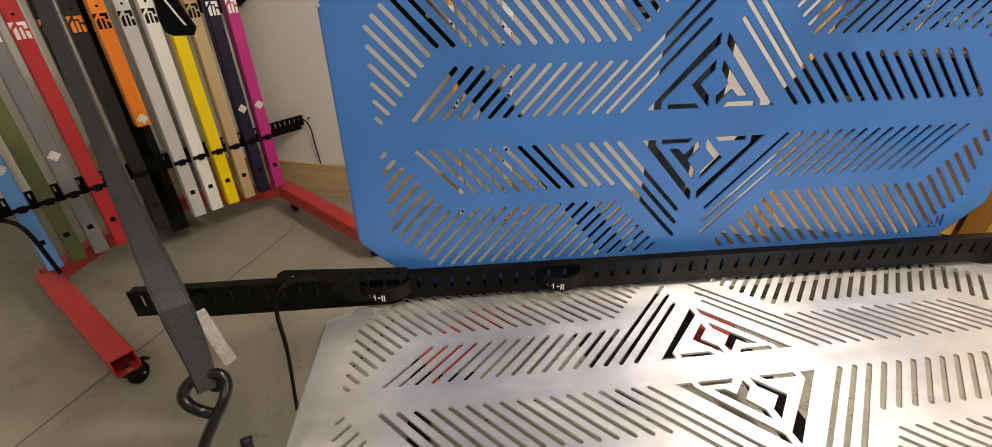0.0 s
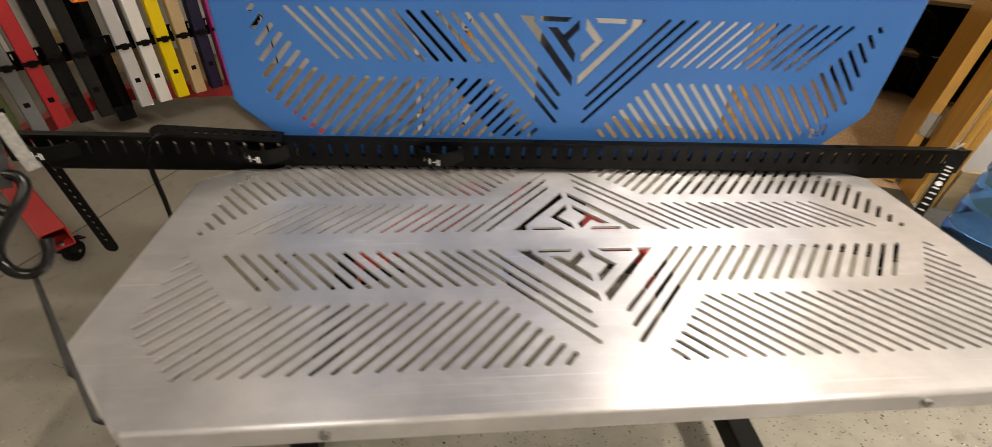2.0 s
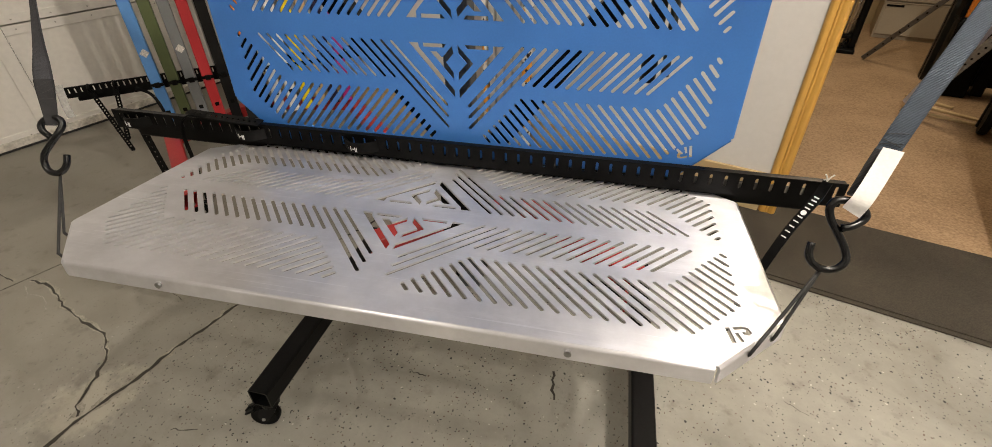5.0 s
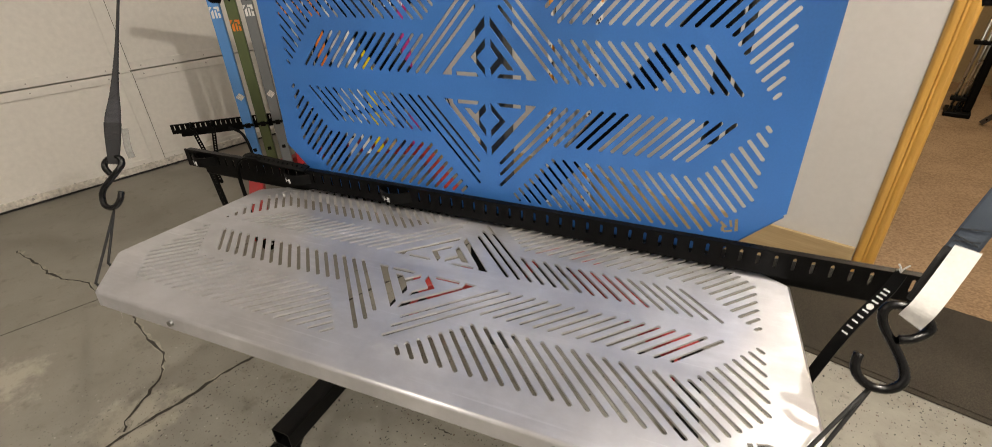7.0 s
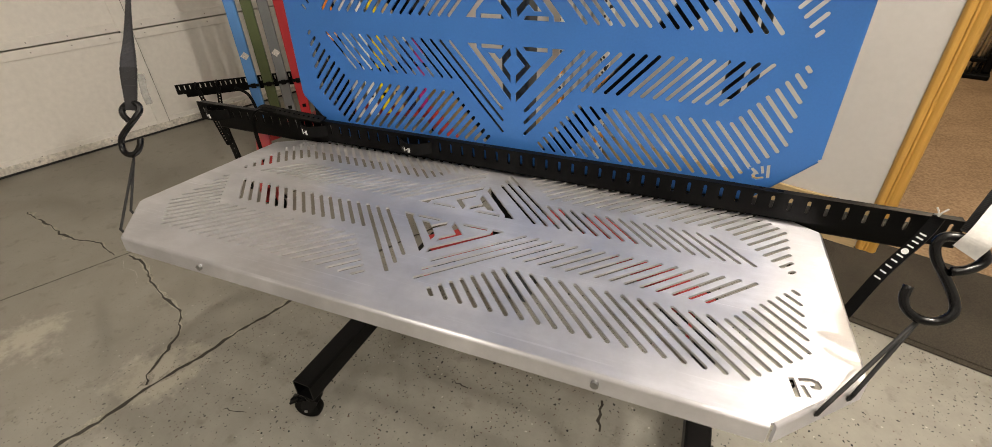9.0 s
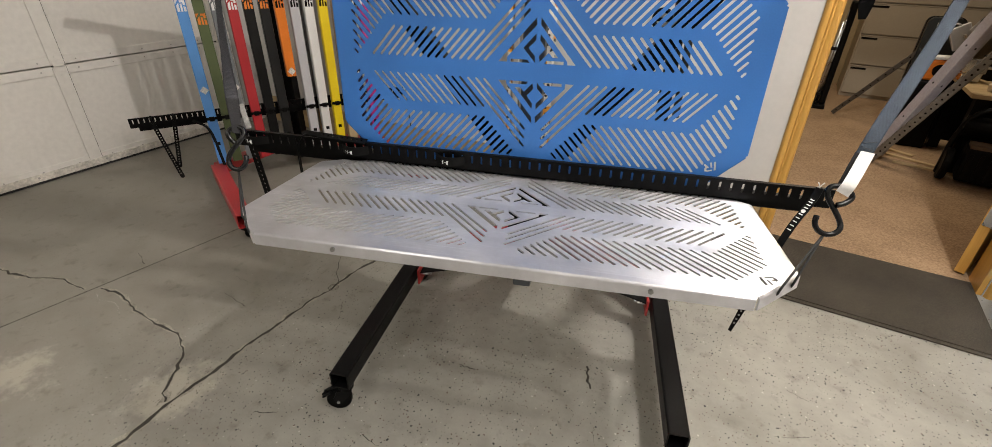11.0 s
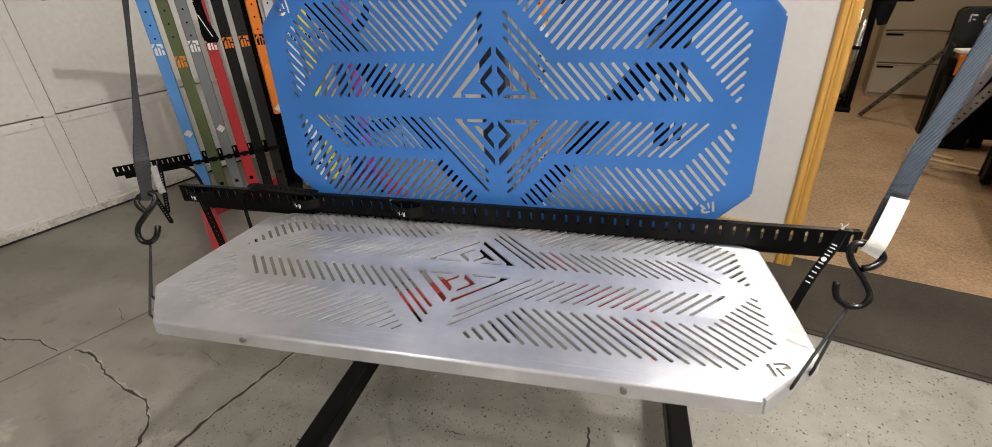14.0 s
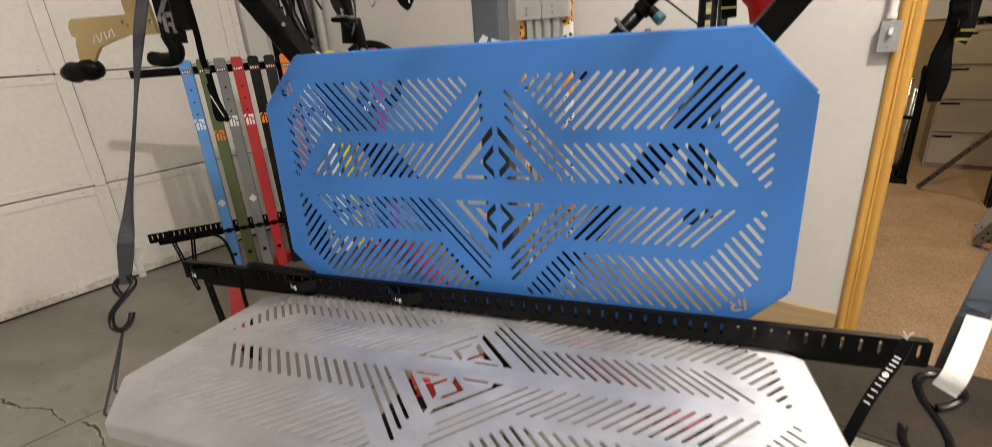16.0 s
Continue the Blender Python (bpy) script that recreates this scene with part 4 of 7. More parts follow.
def square_tube(name, a, b, w, h, material, parent, up=(0, 0, 1), label="", t=0.004, caps=False):
    bm = bmesh.new()
    ln = (Vector(b) - Vector(a)).length
    tube_ring(bm, w, h, t, ln)
    if caps:
        box(bm, -w / 2 + t, w / 2 - t, -h / 2 + t, h / 2 - t, 0.001, 0.004)
        box(bm, -w / 2 + t, w / 2 - t, -h / 2 + t, h / 2 - t, ln - 0.004, ln - 0.001)
    return part(name, bm, material, parent, label, frame_to(a, b, up))


def slotted_bar(name, parent, a, b, height, depth, pitch, material):
    """A bent channel: a slotted front web with a shelf below."""
    a, b = Vector(a), Vector(b)
    ln = (b - a).length
    ex = (b - a).normalized()
    m = Matrix((ex, Vector((0, 0, 1)).cross(ex), Vector((0, 0, 1)))).transposed().to_4x4()
    m.translation = a
    holes = []
    x = 0.016
    while x < ln - 0.01:
        holes.append(slot(x, -0.024, x, -0.0085, 0.0048))
        x += pitch
    bm = bmesh.new()
    plate(bm, [(0, 0), (0, -height), (ln, -height), (ln, 0)], holes, -0.0015, 0.0015)
    bmesh.ops.transform(bm, matrix=Matrix.Rotation(math.pi / 2, 4, "X"), verts=bm.verts)
    web = part(name, bm, material, parent, "", m)
    part("channel", new_box(0.03, ln - 0.03, 0.013, depth, -height - 0.022, -height + 0.002, 0.003), material, web)
    part("bottom_flange", new_box(0.0, ln, 0.0018, 0.012, -height - 0.001, -height + 0.002, 0.0005), material, web)
    part("top_flange", new_box(0.0, ln, 0.0018, 0.015, -0.0055, -0.0025, 0.0005), material, web)
    return web


def bike_rack():
    d = thing("bike_rack", "black steel hitch bike rack on a rolling stand", "bike rack", pose(0, 0, 0))
    # rolling base
    for s, x0, x1 in ((-1, -0.4345, -0.423), (1, 0.431, 0.428)):
        leg = square_tube("leg", (x0, -0.042, 0.112), (x1, 0.62, 0.112), 0.052, 0.054, M_SATIN, d, label="black square steel leg")
        caster(d, x0 + 0.004, -0.022, 0.085, 196 if s < 0 else 285, 0.034)
        caster(d, x1, 0.58, 0.085, 90, 0.034)
        bm = new_box(-0.004, 0.004, -0.028, 0.028, -0.03, 0.03, 0.003)
        br = part("bracket", bm, M_RED, d, "red steel bracket", pose(x1 - s * 0.050 + s * 0.012, 0.475, 0.115))
        bm = bmesh.new()
        cyl(bm, (-s * 0.005, 0, 0.006), (-s * 0.028, 0, 0.006), 0.009, 6)
        cyl(bm, (-s * 0.028, 0, 0.006), (-s * 0.040, 0, 0.006), 0.005, 10)
        part("bolt", bm, M_ZINC, br)
        square_tube("brace", (s * 0.425, 0.555, 0.113), (s * 0.02, 0.90, 0.113), 0.070, 0.076, M_RED, d, label="red square steel brace")
        gm = bmesh.new()
        plate(gm, [(0, 0), (s * -0.115, 0.050), (s * -0.115, 0.060), (0, 0.060)], [], -0.002, 0.002)
        part("gusset", gm, M_SATIN, d, "", pose(x1 - s * 0.036, 0.455, 0.128))
    square_tube("receiver", (-0.006, 0.90, 0.125), (-0.006, 0.27, 0.335), 0.060, 0.060, M_SATIN, d)
    # mast and arms
    square_tube("mast", (0.003, 0.262, 0.30), (0.003, 0.262, 1.62), 0.049, 0.052, M_GREY, d, (0, 1, 0), "grey square steel mast", caps=True)
    for s in (-1, 1):
        square_tube("strut", (s * 0.02, 0.326, 0.60), (s * 0.585, 0.326, 1.335), 0.041, 0.045, M_BLACK, d, (0, 1, 0))
    for x, z, r in ((-0.575, 1.303, 0.0035), (-0.438, 1.192, 0.0035), (-0.330, 1.018, 0.0035), (0.575, 1.303, 0.0035), (0.438, 1.192, 0.0035)):
        part("strut_hole", new_cyl((x, 0.2992, z), (x, 0.3026, z), r, 12), M_DULL, d, "pale punched hole")
    part("strut_knob", new_cyl((-0.578, 0.326, 1.285), (-0.602, 0.326, 1.269), 0.011, 14), M_RUBBER, d, "small black plastic knob")
    square_tube("top_beam", (-0.80, 0.31, 1.375), (0.86, 0.31, 1.375), 0.06, 0.075, M_BLACK, d, caps=True)
    part("bar_bracket", new_box(-0.034, 0.070, 0.196, 0.2355, 0.47, 0.643, 0.004), M_BLACK, d, "black steel bracket under the bar")
    # slotted wheel bar
    bar = slotted_bar("slotted_bar", d, (-0.751, 0.187, 0.708), (0.646, 0.150, 0.713), 0.041, 0.05, 0.0228, M_BLACK)
    return d


bike_rack()


# ---------------------------------------------------------------- straps and hooks
def ribbon(pts, wdirs, w, t, n=8):
    """A flat band along a smooth line; its width turns from one given direction to the next."""
    line = curve_pts(pts, n)
    wd = curve_pts(wdirs, n)
    ws = [v.x for v in curve_pts([(a, 0, 0) for a in w], n)] if isinstance(w, list) else [w] * len(line)
    bm = bmesh.new()
    rings = []
    for i, p in enumerate(line):
        z = (line[min(i + 1, len(line) - 1)] - line[max(i - 1, 0)]).normalized()
        x = (wd[i] - z * wd[i].dot(z)).normalized()
        y = z.cross(x)
        rings.append([bm.verts.new(p + x * sx * ws[i] / 2 + y * sy * t / 2) for sx, sy in ((1, 1), (-1, 1), (-1, -1), (1, -1))])
    for a, b in zip(rings, rings[1:]):
        for k in range(4):
            bm.faces.new((a[k], a[(k + 1) % 4], b[(k + 1) % 4], b[k]))
    bm.faces.new(rings[0][::-1])
    bm.faces.new(rings[-1])
    along = [0.0]
    for p, q in zip(line, line[1:]):
        along.append(along[-1] + (q - p).length)
    place = {}
    for i, ring in enumerate(rings):
        for k, v in enumerate(ring):
            place[v] = (along[i], ws[i] / 2 if k in (0, 3) else -ws[i] / 2)
    layer = bm.loops.layers.uv.new("weave")
    for f in bm.faces:
        for lo in f.loops:
            lo[layer].uv = place[lo.vert]
    return bm


def holed_band(length, w, t, first, last, pitch, r=0.0028):
    """A flat rubber band along x with a round tip and a row of holes."""
    outer = [(0, -w / 2), (length - w / 2, -w / 2)]
    for k in range(1, 8):
        a = -math.pi / 2 + math.pi * k / 8
        outer.append((length - w / 2 + w / 2 * math.cos(a), w / 2 * math.sin(a)))
    outer += [(length - w / 2, w / 2), (0, w / 2)]
    holes = []
    x = first
    while x < last:
        holes.append([(x + r * math.cos(2 * math.pi * k / 8), r * math.sin(2 * math.pi * k / 8)) for k in range(8)])
        x += pitch
    bm = bmesh.new()
    plate(bm, outer, holes, -t / 2, t / 2)
    return bm


HOOK = [(0.00, 0.615), (-0.09, 0.68), (-0.165, 0.77), (-0.19, 0.87), (-0.11, 0.955), (0.03, 0.985), (0.165, 0.94), (0.20, 0.83), (0.13, 0.69), (-0.02, 0.53), (-0.16, 0.36), (-0.205, 0.21), (-0.14, 0.075), (0.0, 0.015), (0.13, 0.06), (0.20, 0.17), (0.215, 0.31)]


def s_hook(top, bottom, side, wide, label):
    """An S-hook of bent black rod: a closed eye above, an open hook below."""
    t, b = Vector(top), Vector(bottom)
    ax = (t - b).normalized()
    h = (t - b).length
    sd = (Vector(side) - ax * Vector(side).dot(ax)).normalized()
    nn = ax.cross(sd)
    pts = []
    for i, (x, y) in enumerate(HOOK):
        lift = (0.03 * h if i < 2 else (-0.03 * h if 7 < i < 11 else 0))
        pts.append(b + sd * (x * h * wide) + ax * (y * h) + nn * lift)
    bm = bmesh.new()
    sweep(bm, curve_pts(pts, 4), h * 0.054, 12, up=tuple(nn))
    return solid("s_hook", bm, M_HOOK, label, "hook", group="strap hooks", smooth=True)


s_hook((-0.520, -0.083, 0.822), (-0.499, -0.129, 0.754), (0.96, 0.32, 0.03), 0.90, "black steel S-hook hanging from a grey strap")
s_hook((0.534, -0.094, 0.819), (0.515, -0.130, 0.752), (-1, 0.05, 0.12), 1.16, "black steel S-hook with its mouth open")


def ratchet_strap(pts, wd, w, sewn, tag, tag_wd, seam, tag_w, tag_mat, tag_label, web, tone):
    d = thing("ratchet_strap", tone + " webbing strap, pulled taut", "strap", group="hanging straps")
    part("webbing", ribbon(pts, wd, w, 0.0022), web, d)
    ends = [v.x + 0.0006 for v in curve_pts([(a, 0, 0) for a in w], 8)][:sewn]
    part("sewn_end", ribbon(curve_pts(pts, 8)[:sewn], curve_pts(wd, 8)[:sewn], ends, 0.0046, 2), M_WEBEND, d, "darker soiled doubled webbing")
    part("label", ribbon(tag, tag_wd, tag_w, 0.0008), tag_mat, d, tag_label)
    bm = bmesh.new()
    line = curve_pts(pts, 8)
    a, b = line[sewn - 6], line[sewn - 1]
    x = curve_pts(wd, 8)[sewn - 3].normalized()
    up = (b - a).normalized()
    nrm = x.cross(up).normalized()
    for k in range(4):
        c = a + up * (seam + 0.006 * k)
        for s in (1, -1):
            sweep(bm, [c - x * 0.009 + nrm * 0.0025 * s, c + x * 0.009 + up * (0.006 if k % 2 else -0.004) + nrm * 0.0025 * s], 0.0005, 5)
    part("stitching", bm, M_CORD, d)
    return d


ratchet_strap([(-0.5150, -0.0905, 0.812), (-0.518, -0.081, 0.830), (-0.534, -0.056, 0.867), (-0.560, -0.018, 0.910), (-0.599, 0.043, 0.983), (-0.650, 0.125, 1.089), (-0.700, 0.207, 1.200), (-0.757, 0.297, 1.300)],
              [(0.6, 0.8, 0), (0.6, 0.8, 0), (0.66, 0.75, 0), (0.95, 0.08, 0.3), (0.85, -0.14, 0.5), (0.85, -0.12, 0.5), (0.9, 0.4, 0), (0.7, 0.7, 0)],
              [0.012, 0.0165, 0.0222, 0.0222, 0.0200, 0.0200, 0.0220, 0.0226], 17,
              [(-0.504, -0.066, 0.815), (-0.510, -0.062, 0.832), (-0.524, -0.048, 0.856)], [(0.6, 0.8, 0)] * 3, 0.004, 0.010, M_TAGOLD, "grubby pale cloth label with faded print", M_WEB, "grey")
ratchet_strap([(0.541, -0.086, 0.819), (0.578, -0.036, 0.885), (0.700, 0.115, 1.085), (0.80, 0.297, 1.30)],
              [(0.7, -0.65, 0), (0.80, -0.45, 0), (1, 0.22, 0), (1, 0.38, 0)], [0.0215] * 4, 7,
              [(0.530, -0.106, 0.812), (0.536, -0.104, 0.828), (0.550, -0.084, 0.846), (0.564, -0.063, 0.866)], [(0.75, -0.6, 0)] * 4, 0.045, 0.0185, M_TAG, "white sewn-in cloth label", M_WEBBLUE, "blue-grey")


def tie_cord(a, b, c, label):
    """A doubled cord from a hook round the edge of the tray."""
    bm = bmesh.new()
    for p in (b, c):
        a, p = Vector(a), Vector(p)
        sweep(bm, [a, a.lerp(p, 0.3), a.lerp(p, 0.6), a.lerp(p, 0.9), p, p + Vector((0, 0.003, -0.010)), p + Vector((0, 0.010, -0.022)), p + Vector((0, 0.03, -0.026))], 0.0019, 7)
    return solid("tie_cord", bm, M_CORD, label, "cord", group="tie cords", smooth=True)


tie_cord((-0.503, -0.124, 0.748), (-0.474, -0.178, 0.687), (-0.432, -0.222, 0.690), "thin black doubled cord tied round the tray corner")
tie_cord((0.519, -0.124, 0.752), (0.481, -0.172, 0.687), (0.451, -0.203, 0.690), "thin black doubled cord tied round the tray corner")


def strap_pad(x, y, z, turn=0):
    """A rubber wheel strap bowed out of the slotted bar."""
    d = thing("wheel_strap", "black rubber wheel strap bowed over a slotted bar", "strap", pose(x, y, z, 0, 0, turn), "wheel straps")
    pts = [(-0.036, 0.004, 0), (-0.030, -0.004, 0), (-0.015, -0.016, 0), (0, -0.020, 0), (0.015, -0.016, 0), (0.030, -0.004, 0), (0.036, 0.004, 0)]
    part("band", ribbon(pts, [(0, 0, 1)] * 7, 0.021, 0.0028, 4), M_RUBBER, d)
    for k, (bx, w, h) in enumerate(((-0.021, 0.0013, 0.009), (-0.0197, 0.0035, 0.0014), (-0.0135, 0.0013, 0.009), (-0.0152, 0.0048, 0.0014), (-0.0085, 0.0032, 0.0014), (-0.0035, 0.0013, 0.009), (-0.0005, 0.0013, 0.009))):
        yy = -0.0225 + 0.014 * (bx / 0.026) ** 2
        part("printed_bar", new_box(bx, bx + w, yy - 0.0004, yy + 0.0006, -0.002 - h / 2, -0.002 + h / 2), M_PRINT, d, "white printed mark")


for x in (-0.690, -0.415, -0.172):
    strap_pad(x, 0.186 - (x + 0.751) * 0.0265, 0.690, -1.5)


def rubber_strap(m, length, holes, label, marks=0):
    d = thing("rubber_strap", label, "strap", m, "loose rubber straps")
    part("band", holed_band(length, 0.021, 0.0028, *holes), M_RUBBER, d)
    if marks:
        bm = bmesh.new()
        for k in range(marks):
            box(bm, 0.02 + 0.011 * k, 0.02 + 0.011 * k + (0.007 if k % 2 else 0.004), -0.006, 0.006, 0.0014, 0.002)
        part("printed_bars", bm, M_PRINT, d, "white printed marks")
    return d


# lying on the bar, hanging at its ends
rubber_strap(pose(-0.385, 0.176, 0.701, 90, 0, 178.5) @ pose(0, 0.010, 0, 0, 0, 2.6) @ pose(0, 0, 0, 78, 0, 0), 0.170, (0.012, 0.150, 0.0125), "black perforated rubber strap lying along the slotted bar")
rubber_strap(pose(-0.742, 0.225, 0.664, 0, 84, 0) @ pose(0, 0, 0, 90, 0, 0), 0.20, (0.012, 0.185, 0.0125), "black perforated rubber strap hanging from the bar's end")
part_s = thing("rubber_strap", "black rubber strap hanging in an arc from the bar", "strap", group="loose rubber straps")
part("band", ribbon([(-0.505, 0.176, 0.716), (-0.535, 0.160, 0.722), (-0.556, 0.155, 0.690), (-0.562, 0.158, 0.60), (-0.578, 0.165, 0.478)], [(0, 1, 0.2)] * 5, 0.008, 0.0028), M_RUBBER, part_s)
tail = thing("rubber_strap", "black rubber strap with white print hanging below the bar's end", "strap", group="loose rubber straps")
TL = [(0.612, 0.140, 0.716), (0.600, 0.128, 0.690), (0.567, 0.100, 0.640), (0.537, 0.075, 0.560), (0.518, 0.060, 0.480), (0.498, 0.050, 0.395)]
band = part("band", ribbon(TL, [(0.3, -0.4, 0.1), (0.8, -0.55, 0.3), (0.8, -0.5, 0.3), (0.8, -0.5, 0.3), (0.8, -0.5, 0.3), (0.8, -0.5, 0.3)], [0.0150, 0.0150, 0.0145, 0.0140, 0.0135, 0.0070], 0.0026), M_RUBBER, tail)
tl = curve_pts(TL, 8)
for k in range(7, 17):
    p, q = tl[k], tl[k + 1]
    z = (q - p).normalized()
    x = (Vector((0.8, -0.5, 0.3)) - z * Vector((0.8, -0.5, 0.3)).dot(z)).normalized()
    n = z.cross(x)
    n = n if n.y < 0 else -n
    m = Matrix((x, z, n)).transposed().to_4x4()
    m.translation = (p + q) / 2 + n * 0.0017
    bm = bmesh.new()
    if k == 11:
        lathe(bm, [(0.0020, 0.0), (0.0042, 0.0), (0.0042, 0.0004), (0.0020, 0.0004)], 16, m)
    else:
        box(bm, -0.0040, 0.0040, -0.0016, 0.0004, 0.0, 0.0004, m=m)
    part("printed_mark", bm, M_PRINT, tail, "white printed mark")
for k in range(26, 39):
    n = Vector((-0.4, -0.85, 0.2)).normalized()
    part("hole", new_cyl(tl[k] + n * 0.0012, tl[k] + n * 0.0019, 0.0022, 8), M_STEEL, tail, "small worn hole")


def zip_tie(x, y, z):
    d = thing("zip_tie", "small white plastic tie round the slotted bar", "tie", pose(x, y, z))
    part("loop", swept([(0, 0.010 * math.cos(a) + 0.001, 0.012 * math.sin(a) - 0.012) for a in [2 * math.pi * k / 14 for k in range(14)]], 0.0009, seg=6, closed=True, up=(1, 0, 0)), M_TAG, d)
    for s in (-1, 1):
        part("tail", swept(curve_pts([(0, -0.002, -0.001), (s * 0.002, -0.003, 0.006), (s * 0.006, -0.004, 0.012)], 3), 0.0011, seg=6), M_TAG, d)


zip_tie(0.614, 0.1505, 0.7135)


# ---------------------------------------------------------------- hanging round the top of the rack
def star_knob(x, y, z, r=0.021):
    d = thing("star_knob", "black plastic clamping knob under the rack beam", "knob", pose(x, y, z), "clamping knobs")
    bm = bmesh.new()
    n = 40
    rings = []
    for zz, k in ((0.0, 0.86), (0.003, 1.0), (0.011, 1.0), (0.014, 0.86)):
        rings.append([bm.verts.new(((r * k + r * 0.16 * math.cos(5 * a)) * math.cos(a), (r * k + r * 0.16 * math.cos(5 * a)) * math.sin(a), zz)) for a in [2 * math.pi * i / n for i in range(n)]])
    for a, b in zip(rings, rings[1:]):
        for i in range(n):
            bm.faces.new((a[i], a[(i + 1) % n], b[(i + 1) % n], b[i]))
    bm.faces.new(rings[0][::-1])
    bm.faces.new(rings[-1])
    part("grip", bm, M_RUBBER, d)
    bm = bmesh.new()
    lathe(bm, [(0.012, 0.0142), (0.013, 0.018), (0.014, 0.036), (0.011, 0.038)], 18)
    part("hub", bm, M_RUBBER, d, smooth=False)
    part("stud", new_cyl((0, 0, 0.0382), (0, 0, 0.060), 0.004, 10), M_ZINC, d, "zinc threaded stud")


for x, y, z in ((-0.612, 0.305, 1.276), (-0.386, 0.305, 1.272), (-0.070, 0.305, 1.270), (0.145, 0.305, 1.270)):
    star_knob(x, y, z)


def carabiner(x, y, z, h, tilt, wide=0.135, belly=-0.38):
    """A pear-shaped steel snap link with its gate and pin."""
    d = thing("carabiner", "shiny zinc-plated steel snap link", "carabiner", pose(x, y, z, 0, tilt, 15), "snap links")
    pts = []
    for k in range(28):
        a = 2 * math.pi * k / 28
        wid = wide * h * (1.0 + belly * math.sin(a))
        pts.append((wid * math.cos(a), 0, -h / 2 + h / 2 * math.sin(a)))
    part("ring", swept(pts, h * 0.042, closed=True, up=(0, 1, 0)), M_ZINC, d, smooth=True)
    part("gate", swept([(wide * h * (1 + 0.3 * belly), -0.002, -0.34 * h), (wide * h * 0.9 * (1 - 0.4 * belly), -0.002, -0.72 * h)], h * 0.05), M_ZINC, d, smooth=True)
    part("eye", swept([(0.06 * h * math.cos(a), 0, 0.03 * h + 0.07 * h * math.sin(a)) for a in [2 * math.pi * k / 14 for k in range(14)]], h * 0.03, closed=True, up=(0, 1, 0)), M_ZINC, d, smooth=True)


carabiner(-0.213, 0.275, 1.290, 0.082, 5, 0.13, 0.42)
carabiner(0.297, 0.60, 1.306, 0.097, -2, 0.165, -0.34)
carabiner(-0.190, 0.33, 1.345, 0.06, 10)


def loop_strap(name, label, pts, wd, w, buckle=None):
    d = thing(name, label, "strap", group="hanging straps")
    part("webbing", ribbon(pts, wd, w, 0.002), M_WEBK, d)
    if buckle:
        m = pose(*buckle)
        bm = bmesh.new()
        w = 0.018 if isinstance(w, list) else min(w, 0.018)
        box(bm, -w * 0.62, w * 0.62, -0.006, 0.006, -0.014, 0.014, 0.003)
        box(bm, -w * 0.45, w * 0.45, -0.009, -0.0062, -0.004, 0.004, 0.001)
        part("buckle", bm, M_RUBBER, d, "black plastic cam buckle", m)
    return d


def end_loop(strap, outline, strip, y, turn=0):
    """The flat folded end of a strap, with the pale edge of its lining."""
    bm = bmesh.new()
    plate(bm, [(x, z) for x, z in outline], [], -0.0022, 0.0022)
    e = part("end_loop", bm, M_WEBK, strap, "folded strap end", pose(0, y, 0, 90, 0, turn))
    bm = bmesh.new()
    plate(bm, [(x, z) for x, z in strip], [], 0.0024, 0.0028)
    part("lining", bm, M_TAG, e, "pale lining edge")


cs = loop_strap("cam_strap", "black webbing strap with a buckle, end folded flat", [(-0.165, 0.285, 1.345), (-0.166, 0.283, 1.303), (-0.174, 0.281, 1.278), (-0.176, 0.281, 1.252), (-0.168, 0.282, 1.236)], [(1, -0.3, 0)] * 5, 0.018, (-0.174, 0.276, 1.286, 0, 0, 0))
end_loop(cs, [(-0.179, 1.256), (-0.172, 1.212), (-0.166, 1.203), (-0.156, 1.195), (-0.150, 1.198), (-0.143, 1.208), (-0.136, 1.229), (-0.139, 1.235), (-0.166, 1.254)], [(-0.167, 1.249), (-0.155, 1.229), (-0.150, 1.208), (-0.147, 1.206), (-0.150, 1.231), (-0.164, 1.251)], 0.280)
loop_strap("cam_strap", "black webbing strap sagging under the rack beam", [(-0.217, 0.285, 1.345), (-0.219, 0.283, 1.291), (-0.213, 0.281, 1.264), (-0.194, 0.280, 1.247), (-0.179, 0.281, 1.258)], [(0.8, 1, 0)] * 5, 0.018)
cs = loop_strap("cam_strap", "long black webbing strap with a folded end", [(-0.637, 0.27, 1.345), (-0.632, 0.268, 1.293), (-0.628, 0.268, 1.233), (-0.626, 0.268, 1.190), (-0.627, 0.268, 1.133), (-0.622, 0.268, 1.110), (-0.621, 0.269, 1.075), (-0.618, 0.269, 1.045)], [(1, -0.25, 0)] * 8, 0.021, (-0.633, 0.262, 1.300, 0, 0, 2))
end_loop(cs, [(-0.631, 1.090), (-0.629, 1.068), (-0.633, 1.028), (-0.630, 1.014), (-0.622, 1.010), (-0.601, 1.010), (-0.596, 1.018), (-0.606, 1.044), (-0.615, 1.066), (-0.613, 1.090)], [(-0.629, 1.066), (-0.607, 1.022), (-0.604, 1.021), (-0.611, 1.034), (-0.626, 1.066)], 0.267)
for zz in (1.112, 1.117):
    part("stripe", new_box(-0.009, 0.009, -0.0018, -0.0012, -0.0006, 0.0006), M_TAG, cs, "pale woven stripe", pose(-0.622, 0.268, zz, 0, 0, -14))
